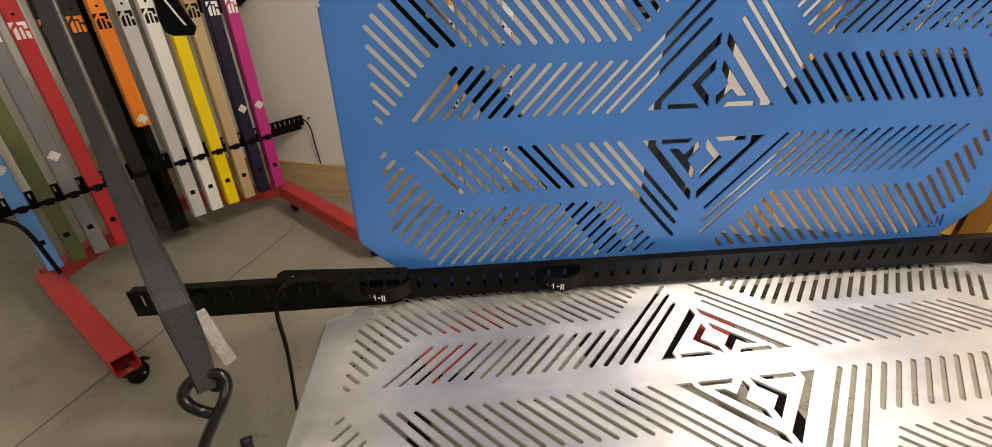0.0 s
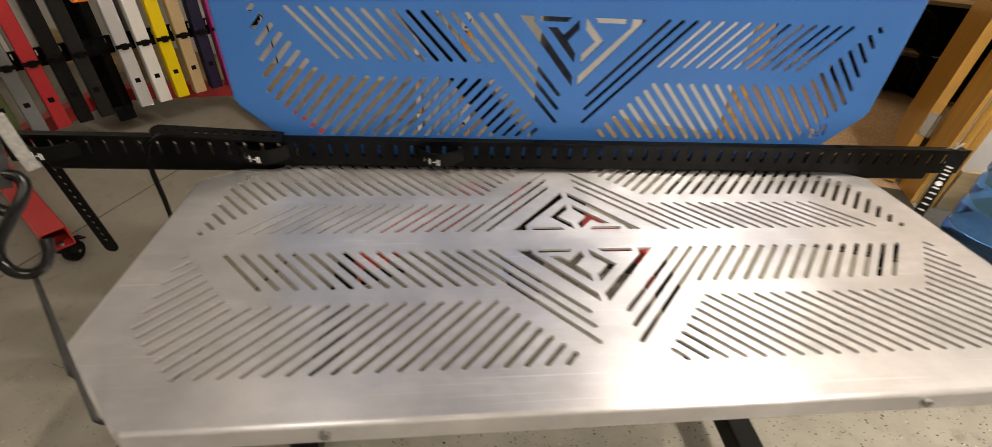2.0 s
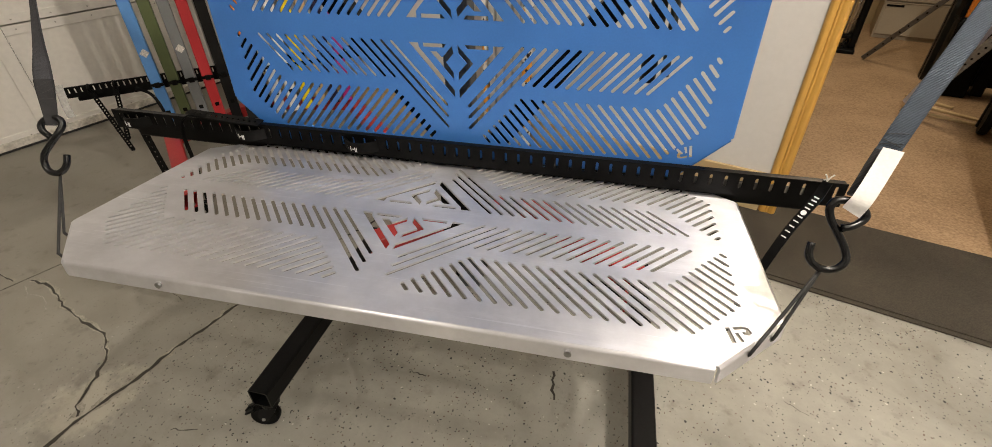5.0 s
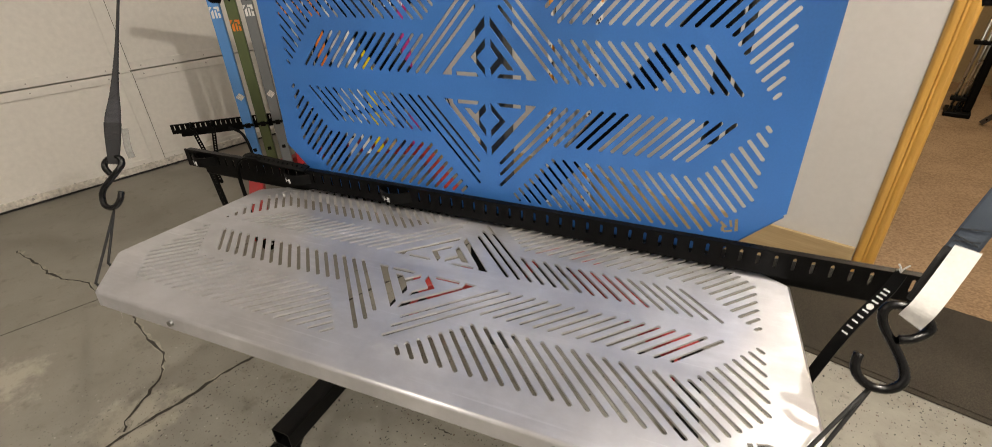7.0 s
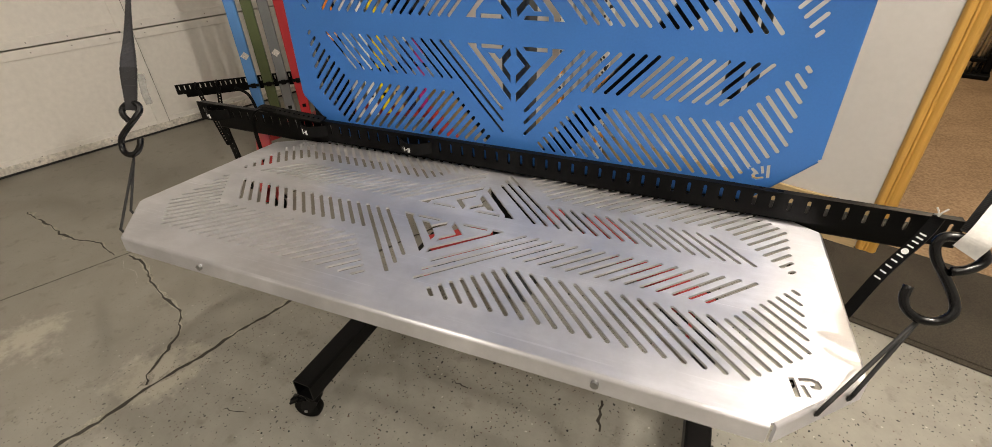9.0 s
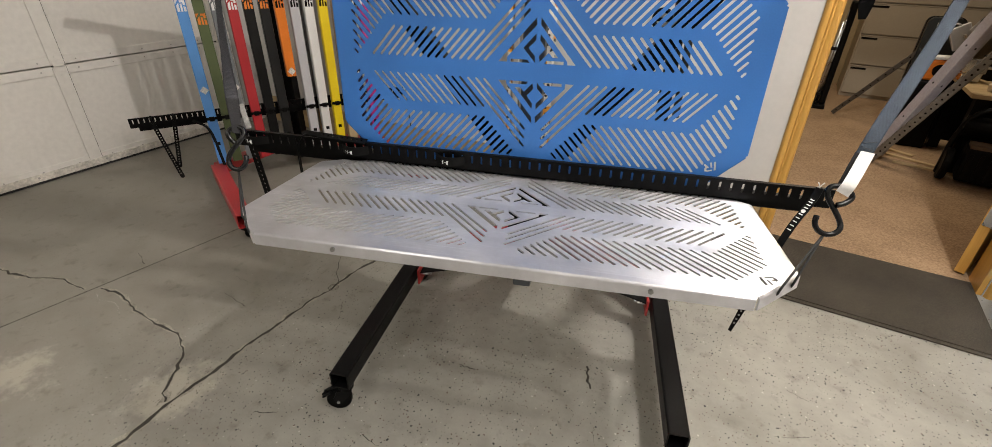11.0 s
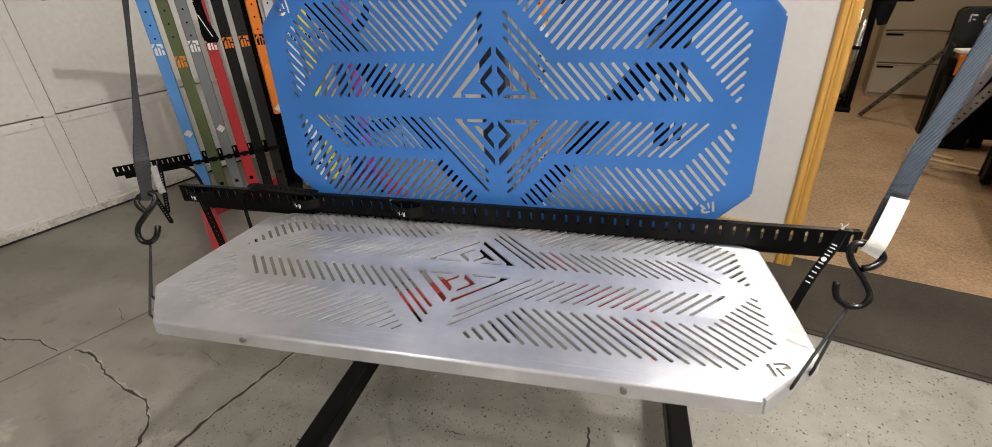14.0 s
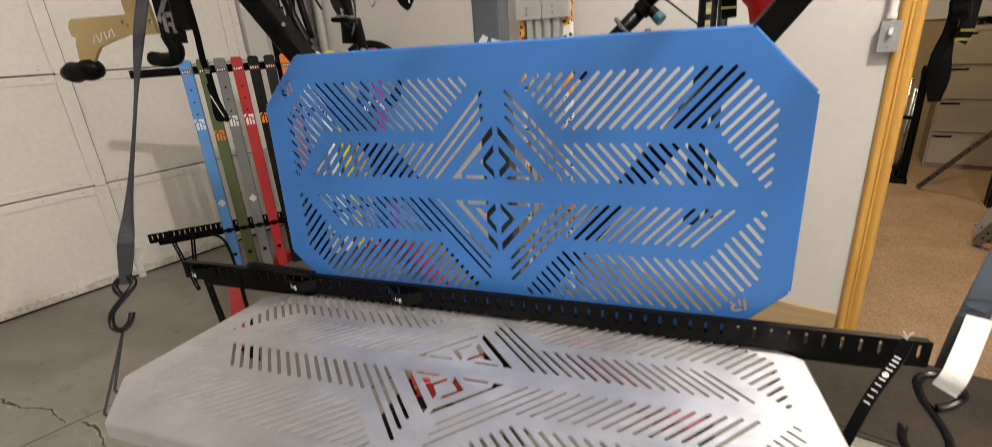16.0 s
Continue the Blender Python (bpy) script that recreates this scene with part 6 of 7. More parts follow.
# ---------------------------------------------------------------- the display of coloured tubes
COLORS = [("bright blue", (0.09, 0.27, 0.62)), ("olive green", (0.085, 0.11, 0.045)), ("grey", (0.16, 0.17, 0.18)), ("red", (0.40, 0.022, 0.028)), ("black", (0.004, 0.004, 0.0043)), ("charcoal", (0.014, 0.014, 0.0145)),
          ("orange", (0.72, 0.19, 0.015)), ("light grey", (0.50, 0.50, 0.52)), ("white", (0.76, 0.75, 0.73)), ("yellow", (0.80, 0.60, 0.01)), ("tan", (0.46, 0.34, 0.19)), ("navy", (0.014, 0.012, 0.035)), ("magenta", (0.42, 0.02, 0.19))]
LINE0, LINE1 = Vector((-1.675, 1.150, 0)), Vector((-1.075, 1.685, 0))
YAW_R = math.degrees(math.atan2(LINE1.y - LINE0.y, LINE1.x - LINE0.x))


M_STICK = surface("pale_sticker", (0.60, 0.57, 0.54), 0.5, 0, 0.6, 160, 400, 0.0)


POST_EMBLEM = [[(-0.0205, 0.0235), (-0.0075, 0.0235), (-0.0205, 0.0060)],
               [(-0.0165, 0.0015), (-0.0065, 0.0120), (-0.0065, -0.0230), (-0.0165, -0.0230)],
               [(-0.0020, 0.0230), (0.0185, 0.0230), (0.0185, 0.0040), (0.0095, 0.0040), (0.0095, 0.0140), (-0.0020, 0.0140)],
               [(-0.0020, 0.0090), (0.0050, 0.0090), (0.0050, -0.0230), (-0.0020, -0.0230)],
               [(0.0095, -0.0010), (0.0185, -0.0050), (0.0185, -0.0230), (0.0095, -0.0230)]]


def colour_post(i, name, color):
    t = i / 12
    p = LINE0.lerp(LINE1, t)
    z0 = 0.53 if name == "orange" else 0.138
    mat = surface(name.replace(" ", "_") + "_powder_coat", color, 0.42, 0, 0.06, 5, 300, 0.05, 0.25 if max(color) < 0.06 else 0.45)
    mark = {"white": M_BLACK, "yellow": M_BLACK, "tan": M_BLACK, "orange": M_BLACK, "light grey": M_BLACK, "black": M_ORANGE, "charcoal": M_ORANGE, "olive green": M_ORANGE}.get(name, M_PRINT)
    d = thing("sample_post", name + " powder-coated square steel post on a display rack", "post", pose(p.x, p.y, 0, 0, 0, YAW_R), "colour sample posts")
    bm = bmesh.new()
    tube_ring(bm, 0.0445, 0.0445, 0.003, 1.14 - z0, 0.005, Matrix.Translation((0, 0, z0)))
    part("tube", bm, mat, d)
    f = -0.0227
    e = 0.815 if name == "olive green" else 0.872
    for lp in POST_EMBLEM:
        bm = bmesh.new()
        plate(bm, lp[::-1], [], -0.0003, 0.0003)
        part("emblem_piece", bm, mark, d, "printed emblem piece", pose(0, f, e, 90, 0, 0))
    for z in (1.020, 0.968, 0.916):
        part("hole", new_cyl((0, f - 0.0004, z), (0, f + 0.0004, z), 0.0042, 10), M_RUBBER, d, "dark drilled hole")
    bm = bmesh.new()
    plate(bm, [(-0.022, 0), (-0.022, 0.030), (-0.017, 0.040), (0.017, 0.040), (0.022, 0.030), (0.022, 0)][::-1], [[(-0.012, 0.014), (0.012, 0.022), (0.012, 0.030), (-0.012, 0.030)][::-1]], -0.002, 0.002)
    part("top_buckle", bm, mat, d, "", pose(0, f - 0.0022, 1.105, 90, 0, 0))
    part("label", new_box(-0.020, 0.020, f - 0.0005, f + 0.0003, 1.088, 1.104), surface("maroon_label", (0.16, 0.035, 0.03), 0.5, 0, 0.5, 90) if "maroon_label" not in bpy.data.materials else bpy.data.materials["maroon_label"], d, "small maroon printed label")
    bm = bmesh.new()
    for k in range(4):
        box(bm, -0.0165 + 0.009 * k, -0.0115 + 0.009 * k, f - 0.0009, f - 0.0006, 1.0915 + 0.002 * (k % 2), 1.100)
    part("printed_bars", bm, M_PRINT, d, "white printed marks")
    if name in ("bright blue", "grey", "navy", "magenta", "orange", "olive green"):
        zs = {"orange": 0.555, "olive green": 0.0}.get(name, 0.505)
        if zs:
            part("sticker", new_box(-0.0135, 0.0135, -0.0003, 0.0004, -0.0135, 0.0135), M_STICK, d, "diamond-shaped pale sticker", pose(0.002, f, zs, 0, 45, 0))
    if name != "orange":
        part("square_hole", new_box(-0.0085, 0.0085, f, f + 0.0008, 0.233, 0.250), M_RUBBER, d, "dark square hole")
        bm = bmesh.new()
        box(bm, -0.026, 0.026, -0.0255, -0.0232, 0.362, 0.376, 0.001)
        box(bm, -0.010, 0.012, -0.033, -0.026, 0.358, 0.380, 0.002)
        part("strap_clip", bm, M_RUBBER, d, "black buckled rubber strap")
    return d


for i, (nm, col) in enumerate(COLORS):
    colour_post(i, nm, col)


def display_rack():
    d = thing("display_rack", "red wheeled stand with black slotted bars for sample posts", "display rack")
    ex = (LINE1 - LINE0).normalized()
    ey = Vector((-ex.y, ex.x, 0))
    c0, c1 = LINE0 - ex * 0.03 + ey * 0.0, LINE1 + ex * 0.03
    z = 0.098
    up = Vector((0, 0, z))
    apex = (c0 + c1) / 2 + ey * 0.30
    square_tube("brace", c0 + up + ey * 0.02, apex + up, 0.056, 0.056, M_RED, d, caps=True)
    square_tube("brace", c1 + up + ey * 0.02, apex + up, 0.056, 0.056, M_RED, d, caps=True)
    square_tube("receiver", apex + up, (c0 + c1) / 2 + ey * 0.06 + up, 0.060, 0.060, M_SATIN, d, caps=True)
    for c, end in ((c0, Vector((-1.235, 0.690, 0))), (c1, Vector((-0.62, 1.245, 0)))):
        dr = (end - c).normalized()
        square_tube("leg", c + up + dr * 0.0 , end + up, 0.064, 0.064, M_RED, d)
        caster(d, end.x - dr.x * 0.014, end.y - dr.y * 0.014, 0.066, math.degrees(math.atan2(dr.y, dr.x)) + 125, 0.031)
        bt = end - dr * 0.013
        part("bolt", new_cyl((bt.x, bt.y, 0.0705), (bt.x, bt.y, 0.079), 0.009, 6), M_ZINC, d, "zinc caster bolt")
        caster(d, c.x + dr.x * 0.05, c.y + dr.y * 0.05, 0.066, 120, 0.030)
    slotted_bar("slotted_bar", d, c0 - ex * 0.305 + ey * 0.029 + Vector((0, 0, 0.40)), c1 + ex * 0.20 + ey * 0.029 + Vector((0, 0, 0.40)), 0.045, 0.04, 0.022, M_BLACK)
    square_tube("top_bar", c0 - ex * 0.187 + ey * 0.055 + Vector((0, 0, 1.10)), c1 + ex * 0.27 + ey * 0.055 + Vector((0, 0, 1.10)), 0.030, 0.035, M_BLACK, d)
    for k, dx, zb in ((0.215, 0.055, 0.095), (0.125, -0.035, 0.150)):
        p = c0 - ex * k + ey * 0.012 + Vector((0, 0, 0.380))
        q = p + ex * dx - ey * 0.03 + Vector((0, 0, zb - 0.380))
        fx = (q - p).normalized()
        fy = (ex - fx * ex.dot(fx)).normalized()
        m = Matrix((fx, fy, fx.cross(fy))).transposed().to_4x4()
        m.translation = p
        part("hanging_strap", holed_band((q - p).length, 0.019, 0.0028, 0.03, (q - p).length - 0.012, 0.0125, 0.0030), M_RUBBER, d, "black perforated rubber strap hanging down", m)
        part("strap_loop", swept(curve_pts([p + Vector((0, 0, -0.01)), p - ey * 0.022 + Vector((0, 0, 0.012)), p + ey * 0.004 + Vector((0, 0, 0.024))], 5), 0.0045, seg=8), M_RUBBER, d, smooth=True)
    p = c0 + ex * 0.0 - ey * 0.03 + Vector((0, 0, 0.375))
    part("hanging_strap", ribbon([p - ex * 0.05, p + Vector((0.03, -0.02, -0.05)), p + Vector((0.07, -0.03, -0.22))], [ex] * 3, 0.013, 0.0028), M_RUBBER, d, "black rubber strap hanging down")
    p = c1 + ex * 0.17 + ey * 0.01 + Vector((0, 0, 0.385))
    for k in (0.0, 0.045):
        arc = [p - ex * k - ey * 0.01, p + ex * (0.035 - k) + Vector((0, -0.015, 0.006)), p + ex * (0.062 - k) + Vector((0, -0.025, -0.035)), p + ex * (0.070 - k) + Vector((0, -0.03, -0.12)), p + ex * (0.080 - k) + Vector((0, -0.035, -0.23))]
        part("hanging_strap", swept(curve_pts(arc, 6), 0.003, seg=8), M_RUBBER, d, "thin black rubber strap hanging down", smooth=True)
    bm = bmesh.new()
    ring = [math.radians(k * 6) for k in range(60)]
    sweep(bm, [(-1.19 + 0.155 * math.cos(a), 1.845 + 0.04 * math.cos(a), 1.005 + 0.155 * math.sin(a)) for a in ring], 0.026, 10, closed=True, up=(0, 1, 0))
    part("spare_tyre", bm, M_RUBBER, d, "black tyre hung behind the posts", smooth=True)
    mid = (c0 + c1) / 2 + ey * 0.10
    square_tube("mast", mid + Vector((0, 0, 0.1)), mid + Vector((0, 0, 1.35)), 0.06, 0.06, M_BLACK, d, (0, 1, 0))
    return d


display_rack()


# ---------------------------------------------------------------- the doorway and the back room
def open_door():
    d = thing("door_1", "golden oak door standing open into the back room", "door", RM @ pose(1.248, 1.562, 0, 0, 0, -24), kind="structure")
    part("leaf", new_box(-0.034, 0.0, 0.0, 0.70, 0.012, 2.03, 0.002), M_CASING, d)
    for z in (0.272, 1.05, 1.83):
        bm = bmesh.new()
        box(bm, -0.030, -0.002, -0.0025, -0.0005, z - 0.045, z + 0.045, 0.0005)
        cyl(bm, (0.004, -0.004, z - 0.046), (0.004, -0.004, z + 0.046), 0.006, 12)
        part("hinge", bm, M_ZINC, d, "zinc butt hinge")
    bm = bmesh.new()
    lathe(bm, [(0.010, 0.0), (0.012, 0.02), (0.026, 0.035), (0.026, 0.05), (0.012, 0.058)], 18, pose(-0.034, 0.63, 0.98, 0, -90, 0))
    part("door_knob", bm, M_ZINC, d, smooth=True)


open_door()


def file_cabinet():
    d = thing("file_cabinet", "tan steel lateral filing cabinet with four drawers", "cabinet", RM @ pose(1.262, 4.757, 0.0045))
    part("body", new_box(-0.382, 0.382, -0.19, 0.205, 0, 1.026, 0.004), M_FILE, d)
    for k in range(4):
        z0 = 0.032 + k * 0.2445
        dr = part("drawer", new_box(-0.372, 0.372, -0.207, -0.1905, z0, z0 + 0.2365, 0.005), M_FILE, d)
        part("pull", new_box(-0.362, -0.250, -0.2095, -0.2073, z0 + 0.204, z0 + 0.219, 0.001), M_RUBBER, dr, "dark recessed pull")
        part("ledge", new_box(-0.372, 0.372, -0.2105, -0.2073, z0 + 0.2295, z0 + 0.2365, 0.001), M_FILE, dr)


file_cabinet()


def wall_board():
    """A white board strip along the back wall, above the cabinet's top."""
    d = thing("wall_board", "long white board fixed to the tan wall above the cabinet", "board", RM @ pose(1.20, 5.046, 1.085))
    part("panel", new_box(-0.75, 0.75, -0.018, 0.0, 0, 0.305, 0.003), M_TAG, d)
    part("edge_strip", new_box(-0.75, 0.75, -0.022, -0.0185, 0.290, 0.304, 0.001), M_TAG, d)


wall_board()


def cabinet_clutter():
    top = RM @ pose(1.06, 4.70, 1.0315)
    d = thing("cable_bundle", "small tangled bundle of black cable on the cabinet", "cable", top)
    rnd = random.Random(8)
    for k in range(4):
        pts = [(rnd.uniform(-0.07, 0.07), rnd.uniform(-0.03, 0.03), 0.006 + 0.05 * rnd.random() * (0 < i < 6)) for i in range(7)]
        part("strand", swept(curve_pts(pts, 6), 0.005, seg=6), M_RUBBER, d, smooth=True)
    d = thing("flat_tray", "flat dark red tray lying on the cabinet", "tray", RM @ pose(1.36, 4.72, 1.0315))
    part("base", new_box(-0.15, 0.15, -0.10, 0.10, 0, 0.012, 0.003), M_DARKWOOD, d)
    part("rim", new_box(-0.15, 0.15, -0.104, -0.1005, 0, 0.022, 0.001), M_RED, d)


cabinet_clutter()


def leaning(name, label, a, b, w, h, material, holes, up=(0, -1, 0.3)):
    d = thing(name, label, "bar", RM, "leaning bars")
    m = frame_to(a, b, up)
    ln = (Vector(b) - Vector(a)).length
    bm = bmesh.new()
    tube_ring(bm, w, h, 0.003, ln, 0.004)
    tb = part("tube", bm, material, d, m=m)
    if holes:
        z = 0.04
        while z < ln - 0.02:
            part("hole", new_cyl((0, h / 2, z), (0, h / 2 + 0.0006, z), 0.0055, 8), M_RUBBER, tb, "dark punched hole")
            part("hole", new_cyl((w / 2, 0, z), (w / 2 + 0.0006, 0, z), 0.0055, 8), M_RUBBER, tb, "dark punched hole")
            z += holes
    return d


leaning("leaning_tube", "mauve-grey square steel tube leaning on the bench", (1.046, 2.95, 0.030), (1.309, 2.844, 0.928), 0.062, 0.062, surface("mauve_grey_paint", (0.38, 0.36, 0.40), 0.5, 0, 0.14, 12), 0.22, (0.75, -1, 0.3))
leaning("leaning_tube", "perforated grey steel sign post leaning on the bench", (1.010, 2.82, 0.024), (1.378, 2.72, 0.815), 0.042, 0.042, surface("dull_steel", (0.20, 0.19, 0.17), 0.5, 0.6, 0.25, 20), 0.032)
leaning("leaning_tube", "thin perforated steel bar propped aslant", (0.827, 3.86, 0.018), (1.16, 3.56, 0.575), 0.030, 0.020, surface("dark_steel_bar", (0.13, 0.125, 0.12), 0.5, 0.5, 0.25, 20), 0.06)


def work_bench():
    d = thing("work_bench", "low plywood-topped work bench crowded with parts", "bench", RM @ pose(1.95, 3.12, 0.0045))
    part("top", new_box(-0.62, 0.75, -0.30, 0.32, 0.440, 0.462, 0.002), M_BASEB, d)
    for x in (-0.56, 0.69):
        for y in (-0.25, 0.27):
            part("leg", new_box(x - 0.03, x + 0.03, y - 0.03, y + 0.03, 0.0, 0.4395, 0.003), M_SATIN, d)
    part("back_board", new_box(-0.62, 0.75, 0.262, 0.28, 0.05, 0.4395, 0.002), M_SATIN, d)


work_bench()


M_PINE = wood("pale_sawn_pine", (0.68, 0.58, 0.43), (0.82, 0.73, 0.57), 0, 9, 0.7, 0)


def timber_frame(a, b, z, turn, n, half, rise=0):
    """Two pale timbers joined by cross pieces, one end propped up."""
    d = thing("timber_frame", "pale sawn timber frame propped on the bench" if rise else "pale sawn timber frame lying on the bench", "frame", RM @ pose(a, b, z, 0, 0, turn) @ pose(0, 0, 0, 0, -rise, 0), "timber frames")
    for s in (-1, 1):
        part("arm", new_box(0, 2 * half, s * 0.042 - 0.011, s * 0.042 + 0.011, 0.0, 0.038, 0.002), M_PINE, d)
    for k in range(n):
        x = half * 0.25 + 1.5 * half * k / max(1, n - 1)
        part("crossbar", new_box(x - 0.012, x + 0.012, -0.0305, 0.0305, 0.008, 0.030, 0.002), M_PINE, d)


timber_frame(1.455, 2.92, 0.4675, 57, 2, 0.265, 20)
timber_frame(1.74, 2.93, 0.4675, 62, 3, 0.25, 14)
timber_frame(2.05, 2.90, 0.4675, 72, 2, 0.25)


def clutter(a, b, z, kind, seed):
    rnd = random.Random(seed)
    if kind == "vise":
        d = thing("bench_vise", "worn silver machine vise on the bench", "vise", RM @ pose(a, b, z, 0, 0, rnd.uniform(0, 60)))
        part("base", new_box(-0.05, 0.05, -0.04, 0.04, 0, 0.05, 0.006), M_ZINC, d)
        part("jaw", new_box(-0.06, -0.01, -0.05, 0.05, 0.0505, 0.13, 0.006), M_ZINC, d)
        part("moving_jaw", new_box(0.015, 0.06, -0.05, 0.05, 0.0505, 0.12, 0.006), M_STEEL, d)
        part("screw", new_cyl((0.06, 0, 0.08), (0.14, 0, 0.08), 0.008, 12), M_ZINC, d)
    elif kind == "case":
        d = thing("tool_case", "orange and black plastic tool case on the bench", "case", RM @ pose(a, b, z, 0, 0, 12))
        part("shell", new_box(-0.09, 0.09, -0.035, 0.035, 0, 0.125, 0.012), M_ORANGE, d)
        bm = bmesh.new()
        lathe(bm, [(0.012, -0.040), (0.034, -0.0395), (0.036, -0.0355)], 20, Matrix.Translation((0.0, 0, 0.062)) @ Matrix.Rotation(math.pi / 2, 4, "X") @ Matrix.Diagonal((1, 1, -1, 1)))
        part("recess", bm, M_RUBBER, d, "round black recess")
        part("tray", new_box(-0.10, 0.10, -0.04, 0.04, 0.1255, 0.145, 0.004), M_TAG, d, "white plastic tray")
        part("pouch", new_box(-0.115, -0.0905, -0.04, 0.03, 0.0, 0.10, 0.008), M_RUBBER, d)
    elif kind == "bolt":
        d = thing("steel_fitting", "small bright steel fitting on the bench", "fitting", RM @ pose(a, b, z, 0, 0, rnd.uniform(0, 180)), "bench fittings")
        w, h = rnd.uniform(0.02, 0.05), rnd.uniform(0.02, 0.08)
        part("block", new_box(-w, w, -0.014, 0.014, 0, h, 0.004), M_ZINC, d)
        part("stem", new_cyl((0, 0, h), (0, 0, h + rnd.uniform(0.01, 0.05)), 0.006, 10), M_STEEL, d)


clutter(1.36, 3.20, 0.4675, "vise", 3)
clutter(1.235, 3.34, 0.430, "case", 4)
for k in range(14):
    rnd = random.Random(40 + k)
    clutter(1.42 + 0.075 * k * 0.8 + rnd.uniform(-0.02, 0.02), rnd.uniform(2.86, 3.30), 0.467, "bolt", 50 + k)


def hard_case():
    """A black case with a rounded top, standing on end behind the tool case."""
    d = thing("hard_case", "black hard case with a rounded top standing on end", "case", RM @ pose(1.235, 3.61, 0.0045))
    out = [(-0.100, 0.0), (0.100, 0.0)] + [(0.060 + 0.040 * math.cos(q), 0.725 + 0.040 * math.sin(q)) for q in [math.radians(15 * k) for k in range(7)]] + [(-0.060 - 0.040 * math.sin(q), 0.725 + 0.040 * math.cos(q)) for q in [math.radians(15 * k) for k in range(7)]]
    bm = bmesh.new()
    plate(bm, out, [], -0.055, 0.055)
    sh = part("shell", bm, surface("black_green_case", (0.012, 0.014, 0.013), 0.45, 0, 0.2, 8), d, "", pose(0, 0, 0, 90, 0, 0))
    bm = bmesh.new()
    plate(bm, [(x * 1.03, y * 1.004 + 0.001) for x, y in out], [], -0.006, 0.006)
    part("seam_band", bm, M_RUBBER, sh)
    for x0, x1, y0, y1 in ((-0.050, -0.044, 0.690, 0.735), (-0.040, -0.018, 0.722, 0.732), (-0.036, -0.022, 0.700, 0.708)):
        part("emblem_bar", new_box(x0, x1, y0, y1, 0.0552, 0.0562), M_PRINT, sh, "pale printed emblem piece")


hard_case()


def tilted_bracket(a, b, z, turn, tip, n):
    """A white bracket leaning on the heap."""
    d = thing("steel_bracket", "white-coated steel frame bracket propped on the heap", "bracket", RM @ pose(a, b, z, 0, 0, turn) @ pose(0, 0, 0.07, tip, 0, 0), "white brackets")
    for s in (-1, 1):
        part("arm", new_box(-0.13, 0.13, s * 0.045 - 0.007, s * 0.045 + 0.007, 0.0, 0.024, 0.002), M_TAG, d)
    for k in range(n):
        x = -0.10 + 0.20 * k / max(1, n - 1)
        part("crossbar", new_box(x - 0.012, x + 0.012, -0.0375, 0.0375, 0.004, 0.018, 0.002), M_TAG, d)


for a, b, z, tr, tip, n in ((1.58, 3.14, 0.475, 55, 48, 2), (1.70, 3.22, 0.49, 20, 62, 3), (1.84, 3.16, 0.50, 70, 35, 2), (1.93, 3.24, 0.52, 15, 55, 3), (2.08, 3.14, 0.49, 40, 42, 2), (2.20, 3.20, 0.52, 62, 58, 3)):
    tilted_bracket(a, b, z, tr, tip, n)


def parts_box(a, b, z, w, h, mat, label):
    d = thing("parts_box", label, "box", RM @ pose(a, b, z, 0, 0, 8 * w * 40), "parts boxes")
    part("tub", new_box(-w, w, -0.05, 0.05, 0, h, 0.005), mat, d)
    part("lid", new_box(-w - 0.004, w + 0.004, -0.054, 0.054, h + 0.0005, h + 0.012, 0.003), mat, d)


parts_box(1.52, 3.34, 0.4675, 0.07, 0.12, M_RUBBER, "black plastic parts box on the bench")
parts_box(1.72, 3.36, 0.4675, 0.09, 0.17, M_SATIN, "dark steel parts box on the bench")
parts_box(1.98, 3.37, 0.4675, 0.08, 0.22, M_RUBBER, "tall black parts box on the bench")
parts_box(2.25, 3.36, 0.4675, 0.10, 0.15, M_DARKWOOD, "brown wooden parts box on the bench")


def steel_fixture():
    """Bright steel plates bolted together, with a dark knob."""
    d = thing("steel_fixture", "bright steel fixture of plates with a black knob, on the bench", "fixture", RM @ pose(1.395, 3.37, 0.4675) @ Matrix.Scale(1.15, 4))
    part("foot", new_box(-0.035, 0.035, -0.03, 0.03, 0, 0.05, 0.004), M_STEEL, d)
    part("arm_plate", new_box(-0.022, 0.022, -0.012, 0.012, 0.0, 0.20, 0.003, m=pose(0.0, 0, 0.045, 0, -38, 0)), M_MILL, d)
    part("cheek_plate", new_box(-0.046, 0.046, -0.010, 0.010, -0.055, 0.062, 0.003, m=pose(-0.095, -0.022, 0.19, 0, -30, 12)), M_MILL, d)
    part("cheek_plate", new_box(-0.028, 0.034, -0.006, 0.006, -0.02, 0.050, 0.003, m=pose(-0.045, -0.034, 0.235, 0, 24, -10)), M_ZINC, d)
    part("spindle", new_cyl((-0.085, -0.05, 0.20), (-0.085, 0.03, 0.20), 0.010, 14), M_ZINC, d)
    part("knob", new_cyl((-0.030, -0.056, 0.275), (-0.030, -0.030, 0.275), 0.024, 12), M_RUBBER, d, "black knob")
    part("ring", swept([(-0.135 + 0.020 * math.cos(q), -0.03, 0.235 + 0.020 * math.sin(q)) for q in [2 * math.pi * k / 16 for k in range(16)]], 0.005, closed=True, up=(0, 1, 0)), M_ZINC, d, smooth=True)


steel_fixture()


